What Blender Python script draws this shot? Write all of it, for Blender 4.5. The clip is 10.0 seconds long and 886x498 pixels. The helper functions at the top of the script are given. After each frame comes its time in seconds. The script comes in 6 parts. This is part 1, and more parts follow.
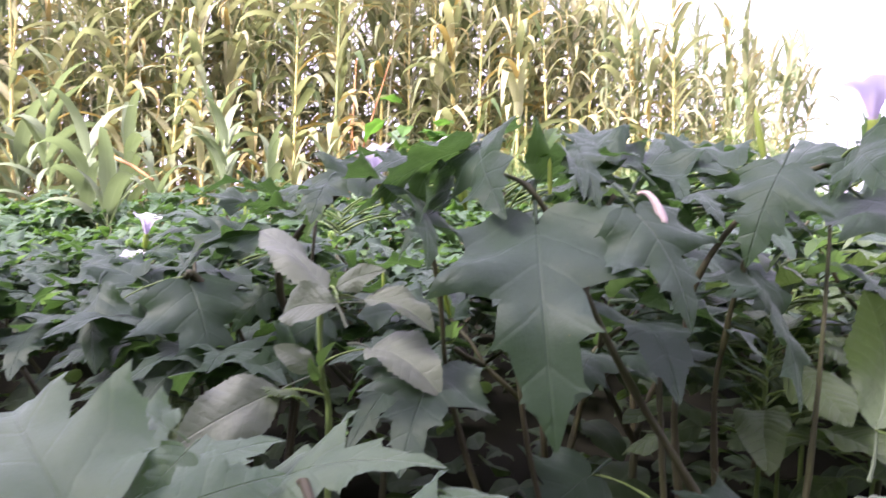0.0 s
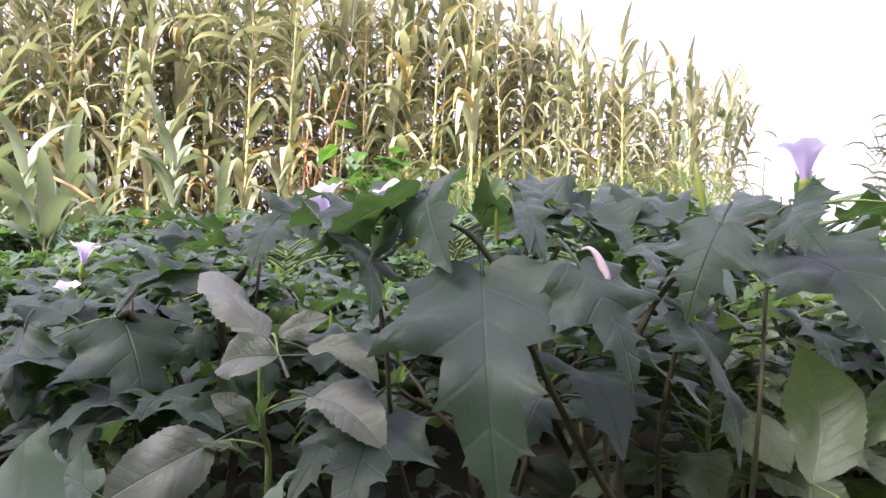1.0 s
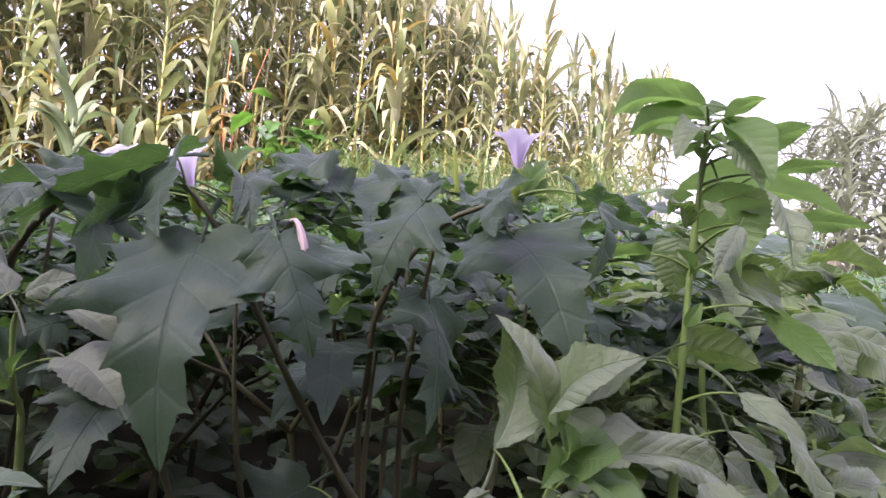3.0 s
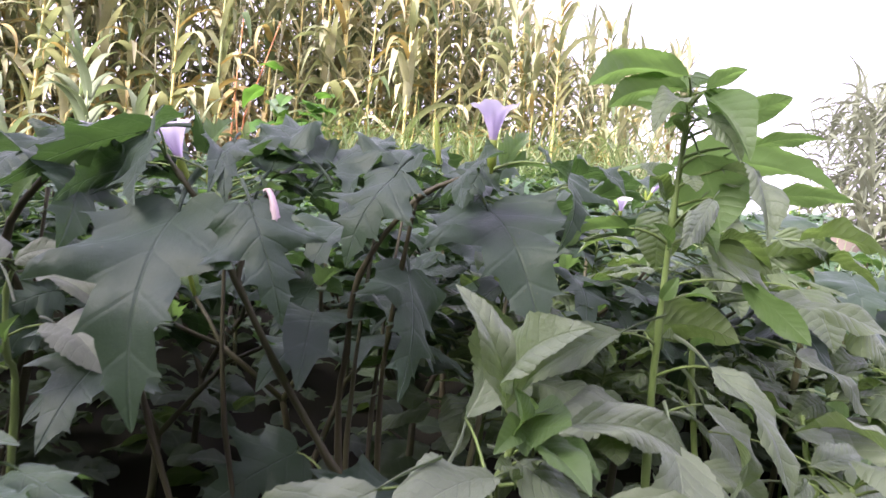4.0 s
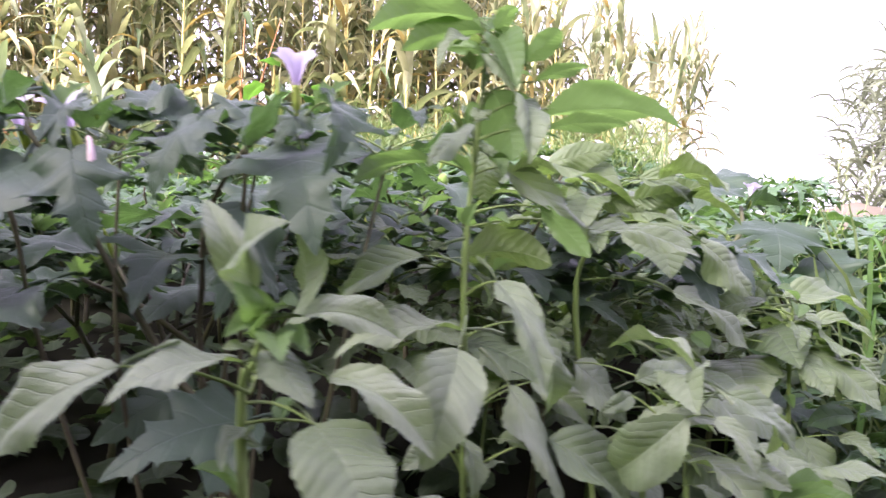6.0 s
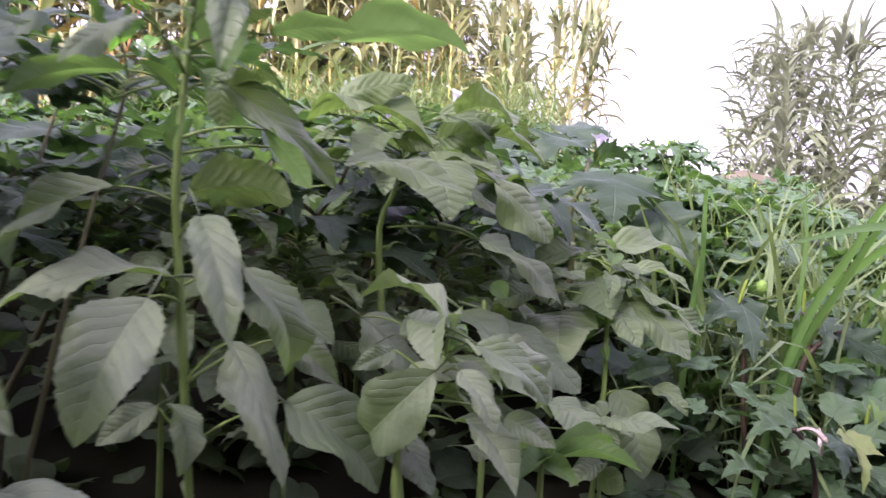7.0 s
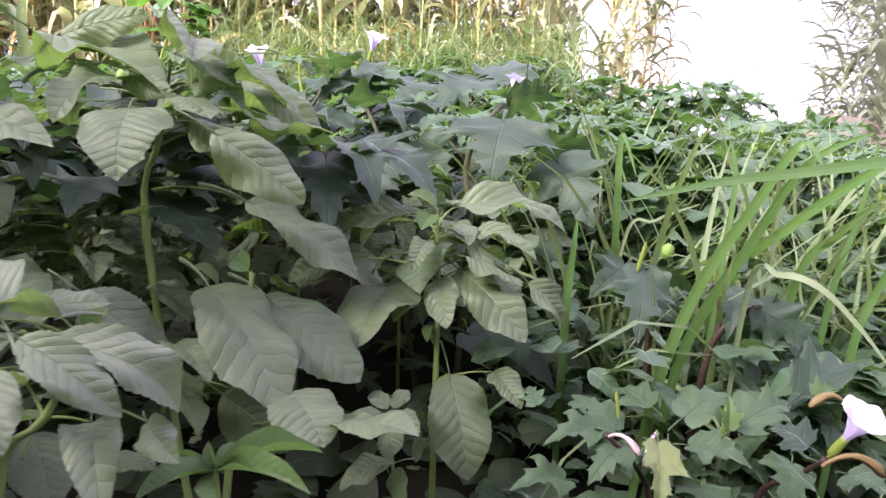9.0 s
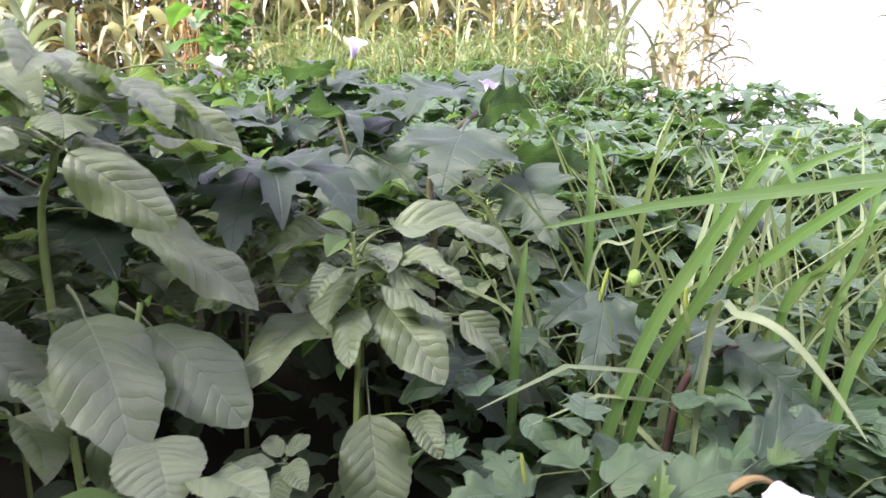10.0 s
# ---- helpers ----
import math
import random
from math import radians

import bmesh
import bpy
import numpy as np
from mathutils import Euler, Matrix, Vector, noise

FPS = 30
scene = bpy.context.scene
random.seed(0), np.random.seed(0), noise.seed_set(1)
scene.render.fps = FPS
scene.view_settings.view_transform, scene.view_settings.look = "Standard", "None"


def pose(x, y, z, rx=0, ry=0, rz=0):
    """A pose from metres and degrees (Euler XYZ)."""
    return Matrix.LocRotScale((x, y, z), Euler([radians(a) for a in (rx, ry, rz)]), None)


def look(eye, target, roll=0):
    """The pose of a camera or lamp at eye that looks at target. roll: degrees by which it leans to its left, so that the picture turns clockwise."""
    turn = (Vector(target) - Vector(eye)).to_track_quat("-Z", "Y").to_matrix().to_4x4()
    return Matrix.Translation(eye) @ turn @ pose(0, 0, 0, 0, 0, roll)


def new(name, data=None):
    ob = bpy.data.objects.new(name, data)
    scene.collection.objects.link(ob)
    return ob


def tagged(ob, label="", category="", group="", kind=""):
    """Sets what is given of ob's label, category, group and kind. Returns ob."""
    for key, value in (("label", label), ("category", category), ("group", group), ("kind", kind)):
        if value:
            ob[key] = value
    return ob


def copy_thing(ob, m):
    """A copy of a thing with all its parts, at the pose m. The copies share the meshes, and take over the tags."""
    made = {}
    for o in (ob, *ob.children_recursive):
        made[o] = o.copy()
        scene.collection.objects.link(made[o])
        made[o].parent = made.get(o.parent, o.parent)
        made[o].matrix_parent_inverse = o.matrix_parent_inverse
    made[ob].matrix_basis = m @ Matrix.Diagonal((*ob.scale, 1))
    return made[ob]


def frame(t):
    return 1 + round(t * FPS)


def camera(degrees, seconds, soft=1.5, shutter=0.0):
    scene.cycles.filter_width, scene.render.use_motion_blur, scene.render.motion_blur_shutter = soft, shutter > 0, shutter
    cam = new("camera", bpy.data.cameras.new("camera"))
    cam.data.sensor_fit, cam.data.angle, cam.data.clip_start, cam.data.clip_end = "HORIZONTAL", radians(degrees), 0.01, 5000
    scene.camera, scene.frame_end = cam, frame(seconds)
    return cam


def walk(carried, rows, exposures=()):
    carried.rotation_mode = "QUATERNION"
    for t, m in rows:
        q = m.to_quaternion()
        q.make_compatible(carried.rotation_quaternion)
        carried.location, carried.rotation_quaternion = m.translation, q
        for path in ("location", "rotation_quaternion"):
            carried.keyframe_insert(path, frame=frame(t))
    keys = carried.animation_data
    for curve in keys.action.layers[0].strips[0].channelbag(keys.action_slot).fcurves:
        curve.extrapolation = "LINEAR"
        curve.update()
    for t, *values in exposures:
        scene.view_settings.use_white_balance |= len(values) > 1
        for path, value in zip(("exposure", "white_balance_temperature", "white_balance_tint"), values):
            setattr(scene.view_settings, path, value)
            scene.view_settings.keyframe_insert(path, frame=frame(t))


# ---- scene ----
cam = camera(71.5, 10.0, soft=1.45, shutter=0.5)
PATH = [
    (0, (0.182, 0.085, 0.799), (-0.289, 2.028, 0.749), 1.0),
    (0.5, (0.195, 0.11, 0.815), (-0.173, 2.076, 0.832), 1.7),
    (1, (0.189, 0.097, 0.829), (-0.14, 2.069, 0.858), 1.6),
    (1.5, (0.205, 0.086, 0.833), (-0.013, 2.074, 0.849), 2.7),
    (2, (0.264, 0.087, 0.825), (0.155, 2.084, 0.826), 3.3),
    (2.5, (0.372, 0.091, 0.826), (0.224, 2.085, 0.803), 4.5),
    (2.7, (0.398, 0.095, 0.83), (0.261, 2.09, 0.809), 4.7),
    (3.8, (0.469, 0.112, 0.836), (0.314, 2.105, 0.752), 4.7),
    (4, (0.473, 0.102, 0.833), (0.29, 2.09, 0.724), 5.2),
    (4.5, (0.453, 0.052, 0.819), (0.257, 2.035, 0.645), 4.9),
    (5, (0.455, 0.022, 0.81), (0.271, 2.003, 0.608), 3.3),
    (5.2, (0.485, 0.021, 0.806), (0.292, 2.002, 0.615), 2.7),
    (6.3, (0.848, 0.084, 0.766), (0.534, 2.055, 0.634), 2.8),
    (6.5, (0.889, 0.107, 0.756), (0.709, 2.093, 0.596), 3.3),
    (7, (0.971, 0.189, 0.745), (0.937, 2.175, 0.514), 3.2),
    (7.5, (1.037, 0.266, 0.742), (1.073, 2.245, 0.455), 3.2),
    (8, (1.183, 0.33, 0.732), (1.195, 2.3, 0.39), 2.3),
    (8.5, (1.353, 0.366, 0.751), (1.192, 2.325, 0.379), 2.3),
    (9, (1.437, 0.401, 0.752), (1.137, 2.342, 0.372), 1.4),
    (9.5, (1.519, 0.487, 0.753), (1.15, 2.414, 0.366), 2.1),
    (10, (1.622, 0.55, 0.77), (1.132, 2.454, 0.401), 0.8),
]
EXPOSURES = ((0, 2.18), (0.5, 1.92), (1, 1.80), (2.5, 1.60), (4, 1.90), (4.5, 2.03), (5, 2.25), (6.5, 2.14), (7, 1.74), (7.5, 1.74), (9, 1.94), (10, 2.06))
walk(cam, [(t, look(eye, aim, roll)) for t, eye, aim, roll in PATH], EXPOSURES)

from mathutils import geometry

# ---- light ----
world = bpy.data.worlds.new("sky")
scene.world = world
world.use_nodes = True
wn = world.node_tree.nodes
sky = wn.new("ShaderNodeTexSky")
sky.sky_type = "NISHITA"
sky.sun_disc = False
sky.sun_elevation, sky.sun_rotation = radians(37), radians(222)
sky.dust_density, sky.ozone_density, sky.air_density = 4.0, 0.6, 1.2
veil = wn.new("ShaderNodeMix")  # thin bright overcast over the clear sky
veil.data_type = "RGBA"
veil.inputs[0].default_value = 0.72
veil.inputs[7].default_value = (10.6, 8.8, 13.3, 1)
world.node_tree.links.new(sky.outputs[0], veil.inputs[6])
world.node_tree.links.new(veil.outputs[2], wn["Background"].inputs[0])
wn["Background"].inputs[1].default_value = 0.086

sun_data = bpy.data.lights.new("sun", "SUN")
sun_data.energy, sun_data.angle, sun_data.color = 5.0, radians(30), (1.0, 0.92, 0.88)
sun = new("sun", sun_data)
sun.matrix_world = look((-5.4, -6.0, 6.1), (0, 0, 0))

# ---- materials ----


def node_material(name, rough=0.6, spec=0.4):
    m = bpy.data.materials.new(name)
    m.use_nodes = True
    b = m.node_tree.nodes["Principled BSDF"]
    b.inputs["Roughness"].default_value = rough
    b.inputs["Specular IOR Level"].default_value = spec
    return m, m.node_tree.nodes, m.node_tree.links, b


def ramp(nodes, stops):
    r = nodes.new("ShaderNodeValToRGB")
    while len(r.color_ramp.elements) < len(stops):
        r.color_ramp.elements.new(0.5)
    for e, (p, c) in zip(r.color_ramp.elements, stops):
        e.position, e.color = p, (*c, 1)
    return r


def math_node(nodes, links, op, a, b=None, clamp=False):
    n = nodes.new("ShaderNodeMath")
    n.operation, n.use_clamp = op, clamp
    for k, v in enumerate((a, b)):
        if v is None:
            continue
        if isinstance(v, (int, float)):
            n.inputs[k].default_value = v
        else:
            links.new(v, n.inputs[k])
    return n.outputs[0]


def mix_color(nodes, links, fac, a, b, mode="MIX"):
    n = nodes.new("ShaderNodeMix")
    n.data_type, n.blend_type = "RGBA", mode
    for k, v in ((0, fac), (6, a), (7, b)):
        if isinstance(v, (int, float)):
            n.inputs[k].default_value = v
        elif isinstance(v, tuple):
            n.inputs[k].default_value = (*v, 1)
        else:
            links.new(v, n.inputs[k])
    return n.outputs[2]


def leaf_material(name, dark, light, vein, glow, veins=7.0, slant=0.5, rough=0.5, relief=0.35, through_light=0.3, island=False, vein_mix=0.5, spec=0.4, midrib=40.0, quilting=0.06, pucker=0.25, lump=0.8, warp_by=0.16, groove=0.0, bias=1.0, sheen=0.0, patch=5.0, spread=0.6):
    """A leaf: colour varied from leaf to leaf and in blotches, paler veins, quilted relief, some light coming through."""
    m, n, l, b = node_material(name, rough, spec)
    uv = n.new("ShaderNodeUVMap")
    uv.uv_map = "leaf"
    sep = n.new("ShaderNodeSeparateXYZ")
    l.new(uv.outputs[0], sep.inputs[0])
    side = math_node(n, l, "ABSOLUTE", math_node(n, l, "SUBTRACT", sep.outputs[0], 0.5))
    along = math_node(n, l, "SUBTRACT", sep.outputs[1], math_node(n, l, "MULTIPLY", side, slant))
    tex = n.new("ShaderNodeTexCoord")
    warp = n.new("ShaderNodeTexNoise")
    warp.inputs["Scale"].default_value = 3.5
    l.new(tex.outputs["Object"], warp.inputs["Vector"])
    along = math_node(n, l, "ADD", along, math_node(n, l, "MULTIPLY", math_node(n, l, "SUBTRACT", warp.outputs[0], 0.5), warp_by))
    saw = math_node(n, l, "FRACT", math_node(n, l, "MULTIPLY", along, veins))
    rib = math_node(n, l, "ABSOLUTE", math_node(n, l, "SUBTRACT", saw, 0.5))
    thin = math_node(n, l, "SUBTRACT", 1.0, math_node(n, l, "MULTIPLY", rib, 11.0), True)
    mid = math_node(n, l, "SUBTRACT", 1.0, math_node(n, l, "MULTIPLY", side, midrib), True)
    vein_fac = math_node(n, l, "MAXIMUM", math_node(n, l, "MULTIPLY", thin, 0.55), mid)
    if island:
        rnd = n.new("ShaderNodeNewGeometry").outputs["Random Per Island"]
    else:
        rnd = n.new("ShaderNodeObjectInfo").outputs["Random"]
    big = n.new("ShaderNodeTexNoise")
    big.inputs["Scale"].default_value, big.inputs["Detail"].default_value = patch, 4
    fine = n.new("ShaderNodeTexNoise")
    fine.inputs["Scale"].default_value, fine.inputs["Detail"].default_value = 90.0, 3
    shifted = n.new("ShaderNodeVectorMath")
    l.new(tex.outputs["Object"], shifted.inputs[0])
    l.new(rnd, shifted.inputs[1])
    l.new(shifted.outputs[0], big.inputs["Vector"])
    l.new(shifted.outputs[0], fine.inputs["Vector"])
    blend = math_node(n, l, "ADD", math_node(n, l, "MULTIPLY", rnd, spread), math_node(n, l, "MULTIPLY", big.outputs[0], 1.1 - spread), True)
    if bias != 1.0:
        blend = math_node(n, l, "ADD", math_node(n, l, "MULTIPLY", math_node(n, l, "SUBTRACT", blend, 0.5), bias), 0.45, True)
    col = mix_color(n, l, blend, dark, light)
    col = mix_color(n, l, math_node(n, l, "MULTIPLY", fine.outputs[0], 0.35), col, tuple(0.55 * c for c in dark))
    col = mix_color(n, l, math_node(n, l, "MULTIPLY", vein_fac, vein_mix), col, vein)
    spots = n.new("ShaderNodeTexVoronoi")
    spots.inputs["Scale"].default_value = 14.0
    l.new(shifted.outputs[0], spots.inputs["Vector"])
    nick = math_node(n, l, "LESS_THAN", spots.outputs["Distance"], 0.045)
    col = mix_color(n, l, math_node(n, l, "MULTIPLY", nick, 0.55), col, (0.22, 0.17, 0.08))
    l.new(col, b.inputs["Base Color"])
    b.inputs["Sheen Weight"].default_value, b.inputs["Sheen Roughness"].default_value = sheen, 0.35
    b.inputs["Sheen Tint"].default_value = (0.78, 0.90, 0.86, 1)
    wave = math_node(n, l, "COSINE", math_node(n, l, "MULTIPLY", saw, 6.2832))
    quilt = math_node(n, l, "ADD", math_node(n, l, "MULTIPLY", wave, quilting), math_node(n, l, "MULTIPLY", fine.outputs[0], 0.10))
    quilt = math_node(n, l, "ADD", quilt, math_node(n, l, "MULTIPLY", big.outputs[0], lump))
    quilt = math_node(n, l, "SUBTRACT", quilt, math_node(n, l, "MULTIPLY", thin, groove))
    quilt = math_node(n, l, "SUBTRACT", quilt, math_node(n, l, "MULTIPLY", mid, 0.3))
    cells = n.new("ShaderNodeTexNoise")
    cells.inputs["Scale"].default_value, cells.inputs["Detail"].default_value = 17.0, 2
    l.new(shifted.outputs[0], cells.inputs["Vector"])
    quilt = math_node(n, l, "ADD", quilt, math_node(n, l, "MULTIPLY", cells.outputs[0], pucker))
    bump = n.new("ShaderNodeBump")
    bump.inputs["Strength"].default_value, bump.inputs["Distance"].default_value = relief, 0.004
    l.new(quilt, bump.inputs["Height"])
    l.new(bump.outputs[0], b.inputs["Normal"])
    tr = n.new("ShaderNodeBsdfTranslucent")
    l.new(mix_color(n, l, 0.75, col, glow), tr.inputs[0])
    l.new(bump.outputs[0], tr.inputs["Normal"])
    mx = n.new("ShaderNodeMixShader")
    mx.inputs[0].default_value = through_light
    l.new(b.outputs[0], mx.inputs[1])
    l.new(tr.outputs[0], mx.inputs[2])
    l.new(mx.outputs[0], n["Material Output"].inputs[0])
    return m


def plain_material(name, a, b_col, scale=20.0, rough=0.7, spec=0.3, relief=0.3, island=False, stretch=(1, 1, 1), glow=None):
    m, n, l, b = node_material(name, rough, spec)
    tex = n.new("ShaderNodeTexCoord")
    mp = n.new("ShaderNodeMapping")
    mp.inputs["Scale"].default_value = stretch
    l.new(tex.outputs["Object"], mp.inputs[0])
    ns = n.new("ShaderNodeTexNoise")
    ns.inputs["Scale"].default_value, ns.inputs["Detail"].default_value = scale, 6
    l.new(mp.outputs[0], ns.inputs["Vector"])
    rnd = n.new("ShaderNodeNewGeometry").outputs["Random Per Island"] if island else n.new("ShaderNodeObjectInfo").outputs["Random"]
    f = math_node(n, l, "ADD", math_node(n, l, "MULTIPLY", rnd, 0.5), math_node(n, l, "MULTIPLY", math_node(n, l, "SUBTRACT", ns.outputs[0], 0.3), 1.2), True)
    col = mix_color(n, l, f, a, b_col)
    l.new(col, b.inputs["Base Color"])
    bump = n.new("ShaderNodeBump")
    bump.inputs["Strength"].default_value, bump.inputs["Distance"].default_value = relief, 0.004
    l.new(ns.outputs[0], bump.inputs["Height"])
    l.new(bump.outputs[0], b.inputs["Normal"])
    if glow:
        tr = n.new("ShaderNodeBsdfTranslucent")
        tr.inputs[0].default_value = (*glow, 1)
        mx = n.new("ShaderNodeMixShader")
        mx.inputs[0].default_value = 0.35
        l.new(b.outputs[0], mx.inputs[1])
        l.new(tr.outputs[0], mx.inputs[2])
        l.new(mx.outputs[0], n["Material Output"].inputs[0])
    return m


def petal_material(name):
    """Lilac in the tube, fading to nearly white at the rim, with fine lengthwise pleats."""
    m, n, l, b = node_material(name, 0.6, 0.2)
    tex = n.new("ShaderNodeTexCoord")
    sep = n.new("ShaderNodeSeparateXYZ")
    l.new(tex.outputs["Object"], sep.inputs[0])
    ns = n.new("ShaderNodeTexNoise")
    ns.inputs["Scale"].default_value = 9.0
    l.new(tex.outputs["Object"], ns.inputs["Vector"])
    up = math_node(n, l, "ADD", sep.outputs[2], math_node(n, l, "MULTIPLY", math_node(n, l, "SUBTRACT", ns.outputs[0], 0.5), 0.10))
    r = ramp(n, ((0.35, (0.62, 0.60, 0.50)), (0.48, (0.58, 0.48, 0.70)), (0.70, (0.66, 0.59, 0.75)), (0.86, (0.72, 0.67, 0.79)), (1.0, (0.76, 0.72, 0.81))))
    l.new(up, r.inputs[0])
    l.new(r.outputs[0], b.inputs["Base Color"])
    tr = n.new("ShaderNodeBsdfTranslucent")
    l.new(r.outputs[0], tr.inputs[0])
    mx = n.new("ShaderNodeMixShader")
    mx.inputs[0].default_value = 0.35
    l.new(b.outputs[0], mx.inputs[1])
    l.new(tr.outputs[0], mx.inputs[2])
    l.new(mx.outputs[0], n["Material Output"].inputs[0])
    return m


M_DATURA = leaf_material("datura_leaf", (0.020, 0.043, 0.023), (0.058, 0.086, 0.064), (0.12, 0.155, 0.12), (0.15, 0.30, 0.055), veins=5, slant=0.7, rough=0.52, relief=0.9, through_light=0.24, spec=0.36, vein_mix=0.18, midrib=90, quilting=0.05, pucker=0.22, lump=0.5, warp_by=0.1, groove=0.14, sheen=0.28, bias=2.2, spread=0.3, patch=2.6)
# Datura colour made lighter for the extra sun on the far plants.
M_CROWN_LIT = leaf_material("lit_datura_crown", (0.034, 0.072, 0.032), (0.088, 0.140, 0.082), (0.12, 0.155, 0.11), (0.20, 0.40, 0.06), veins=5, slant=0.7, rough=0.52, relief=0.9, through_light=0.24, spec=0.36, vein_mix=0.18, midrib=90, quilting=0.05, pucker=0.22, island=True, lump=0.5, warp_by=0.1, groove=0.14, sheen=0.28, bias=2.2, spread=0.3, patch=2.6)
# Paler datura copy: top light and sky sheen are put into its colour.
M_DATURA_LIT = leaf_material("lit_datura_leaf", (0.072, 0.115, 0.072), (0.130, 0.178, 0.112), (0.16, 0.20, 0.12), (0.24, 0.46, 0.07), veins=5, slant=0.7, rough=0.52, relief=0.9, through_light=0.28, spec=0.36, vein_mix=0.18, midrib=90, quilting=0.05, pucker=0.22, lump=0.5, warp_by=0.1, groove=0.14, sheen=0.5, bias=2.2, spread=0.3, patch=2.6)
M_DATURA_GREEN = leaf_material("green_datura_leaf", (0.042, 0.082, 0.036), (0.095, 0.145, 0.078), (0.15, 0.20, 0.11), (0.20, 0.40, 0.06), veins=5, slant=0.7, rough=0.52, relief=0.8, through_light=0.3, spec=0.36, vein_mix=0.15, midrib=90, quilting=0.05, pucker=0.22, lump=0.5, warp_by=0.1, groove=0.12, spread=0.4, patch=2.6, bias=1.6, sheen=0.25)
M_YELLOWED = leaf_material("yellowed_leaf", (0.13, 0.17, 0.07), (0.22, 0.25, 0.10), (0.16, 0.20, 0.12), (0.24, 0.46, 0.07), veins=5, slant=0.7, rough=0.52, relief=0.7, through_light=0.28, spec=0.36, vein_mix=0.13, midrib=90, quilting=0.05, pucker=0.22, lump=0.5, warp_by=0.1, groove=0.1)
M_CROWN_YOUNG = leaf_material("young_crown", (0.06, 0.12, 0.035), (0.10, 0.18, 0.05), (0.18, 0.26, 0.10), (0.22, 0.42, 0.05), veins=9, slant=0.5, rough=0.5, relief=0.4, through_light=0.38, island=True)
M_AMARANTH = leaf_material("amaranth_leaf", (0.085, 0.120, 0.066), (0.180, 0.222, 0.130), (0.23, 0.27, 0.18), (0.32, 0.52, 0.08), veins=9, slant=0.5, rough=0.44, relief=0.8, through_light=0.28, vein_mix=0.3, midrib=50, quilting=0.12, spec=0.42, pucker=0.3, lump=0.45, warp_by=0.1, groove=0.22, sheen=0.12, bias=1.4, patch=3.5)
M_LANCE = leaf_material("lance_leaf", (0.120, 0.155, 0.104), (0.225, 0.262, 0.182), (0.26, 0.30, 0.22), (0.32, 0.52, 0.08), veins=9, slant=0.5, rough=0.44, relief=0.8, through_light=0.28, vein_mix=0.3, midrib=50, quilting=0.07, spec=0.42, pucker=0.3, lump=0.45, warp_by=0.1, groove=0.15, sheen=0.12, bias=1.4, patch=3.5)
M_GREY_LEAF = leaf_material("grey_weed_leaf", (0.128, 0.148, 0.118), (0.220, 0.240, 0.198), (0.26, 0.29, 0.23), (0.24, 0.36, 0.13), veins=9, slant=0.5, rough=0.5, relief=0.8, through_light=0.25, vein_mix=0.3, midrib=50, quilting=0.035, pucker=0.3, lump=0.45, warp_by=0.1, groove=0.1, sheen=0.12, bias=1.4, patch=3.5)
M_YOUNG = leaf_material("young_leaf", (0.080, 0.140, 0.050), (0.135, 0.205, 0.085), (0.22, 0.31, 0.13), (0.25, 0.44, 0.09), veins=9, slant=0.5, rough=0.45, relief=0.5, through_light=0.42, quilting=0.06, pucker=0.2, lump=0.3, warp_by=0.08, groove=0.08, vein_mix=0.25)
M_CLIMBER = leaf_material("climber_leaf", (0.055, 0.130, 0.028), (0.095, 0.190, 0.045), (0.17, 0.27, 0.09), (0.15, 0.33, 0.04), veins=6, slant=0.6, rough=0.5, relief=0.5, through_light=0.4, vein_mix=0.2)
M_REED = leaf_material("reed_leaf", (0.065, 0.105, 0.046), (0.66, 0.60, 0.39), (0.56, 0.54, 0.40), (0.44, 0.48, 0.21), veins=1, slant=0, rough=0.6, relief=0.15, through_light=0.3, vein_mix=0.25, bias=1.9)
M_REED_THIN = leaf_material("thin_reed_leaf", (0.065, 0.105, 0.046), (0.66, 0.60, 0.39), (0.56, 0.54, 0.40), (0.44, 0.48, 0.21), veins=1, slant=0, rough=0.6, relief=0.15, through_light=0.3, vein_mix=0.25, bias=1.9, island=True)
M_REED_PALE = leaf_material("pale_reed_leaf", (0.15, 0.19, 0.115), (0.26, 0.30, 0.195), (0.33, 0.37, 0.25), (0.26, 0.34, 0.13), veins=1, slant=0, rough=0.55, relief=0.15, through_light=0.3, vein_mix=0.3, midrib=14)
M_REED_DRY = leaf_material("dry_reed_leaf", (0.30, 0.23, 0.10), (0.45, 0.36, 0.17), (0.5, 0.42, 0.22), (0.5, 0.36, 0.10), veins=1, slant=0, rough=0.75, relief=0.15, through_light=0.25, vein_mix=0.2)
M_REED_FAR = leaf_material("reed_leaf_behind", (0.060, 0.090, 0.045), (0.38, 0.38, 0.23), (0.34, 0.36, 0.25), (0.35, 0.41, 0.18), veins=1, slant=0, rough=0.6, relief=0.1, through_light=0.3, island=True, vein_mix=0.2)
# Same reeds as the bed; the haze of the bright sky greys this colour.
M_REED_HAZED = leaf_material("hazed_reed_leaf", (0.115, 0.135, 0.095), (0.24, 0.255, 0.185), (0.29, 0.30, 0.23), (0.34, 0.37, 0.22), veins=1, slant=0, rough=0.55, relief=0.1, through_light=0.35, island=True, vein_mix=0.2)
M_GRASS = leaf_material("grass_blade", (0.110, 0.160, 0.075), (0.235, 0.290, 0.150), (0.28, 0.33, 0.18), (0.30, 0.43, 0.10), veins=1, slant=0, rough=0.5, relief=0.15, through_light=0.33, island=True, vein_mix=0.3)
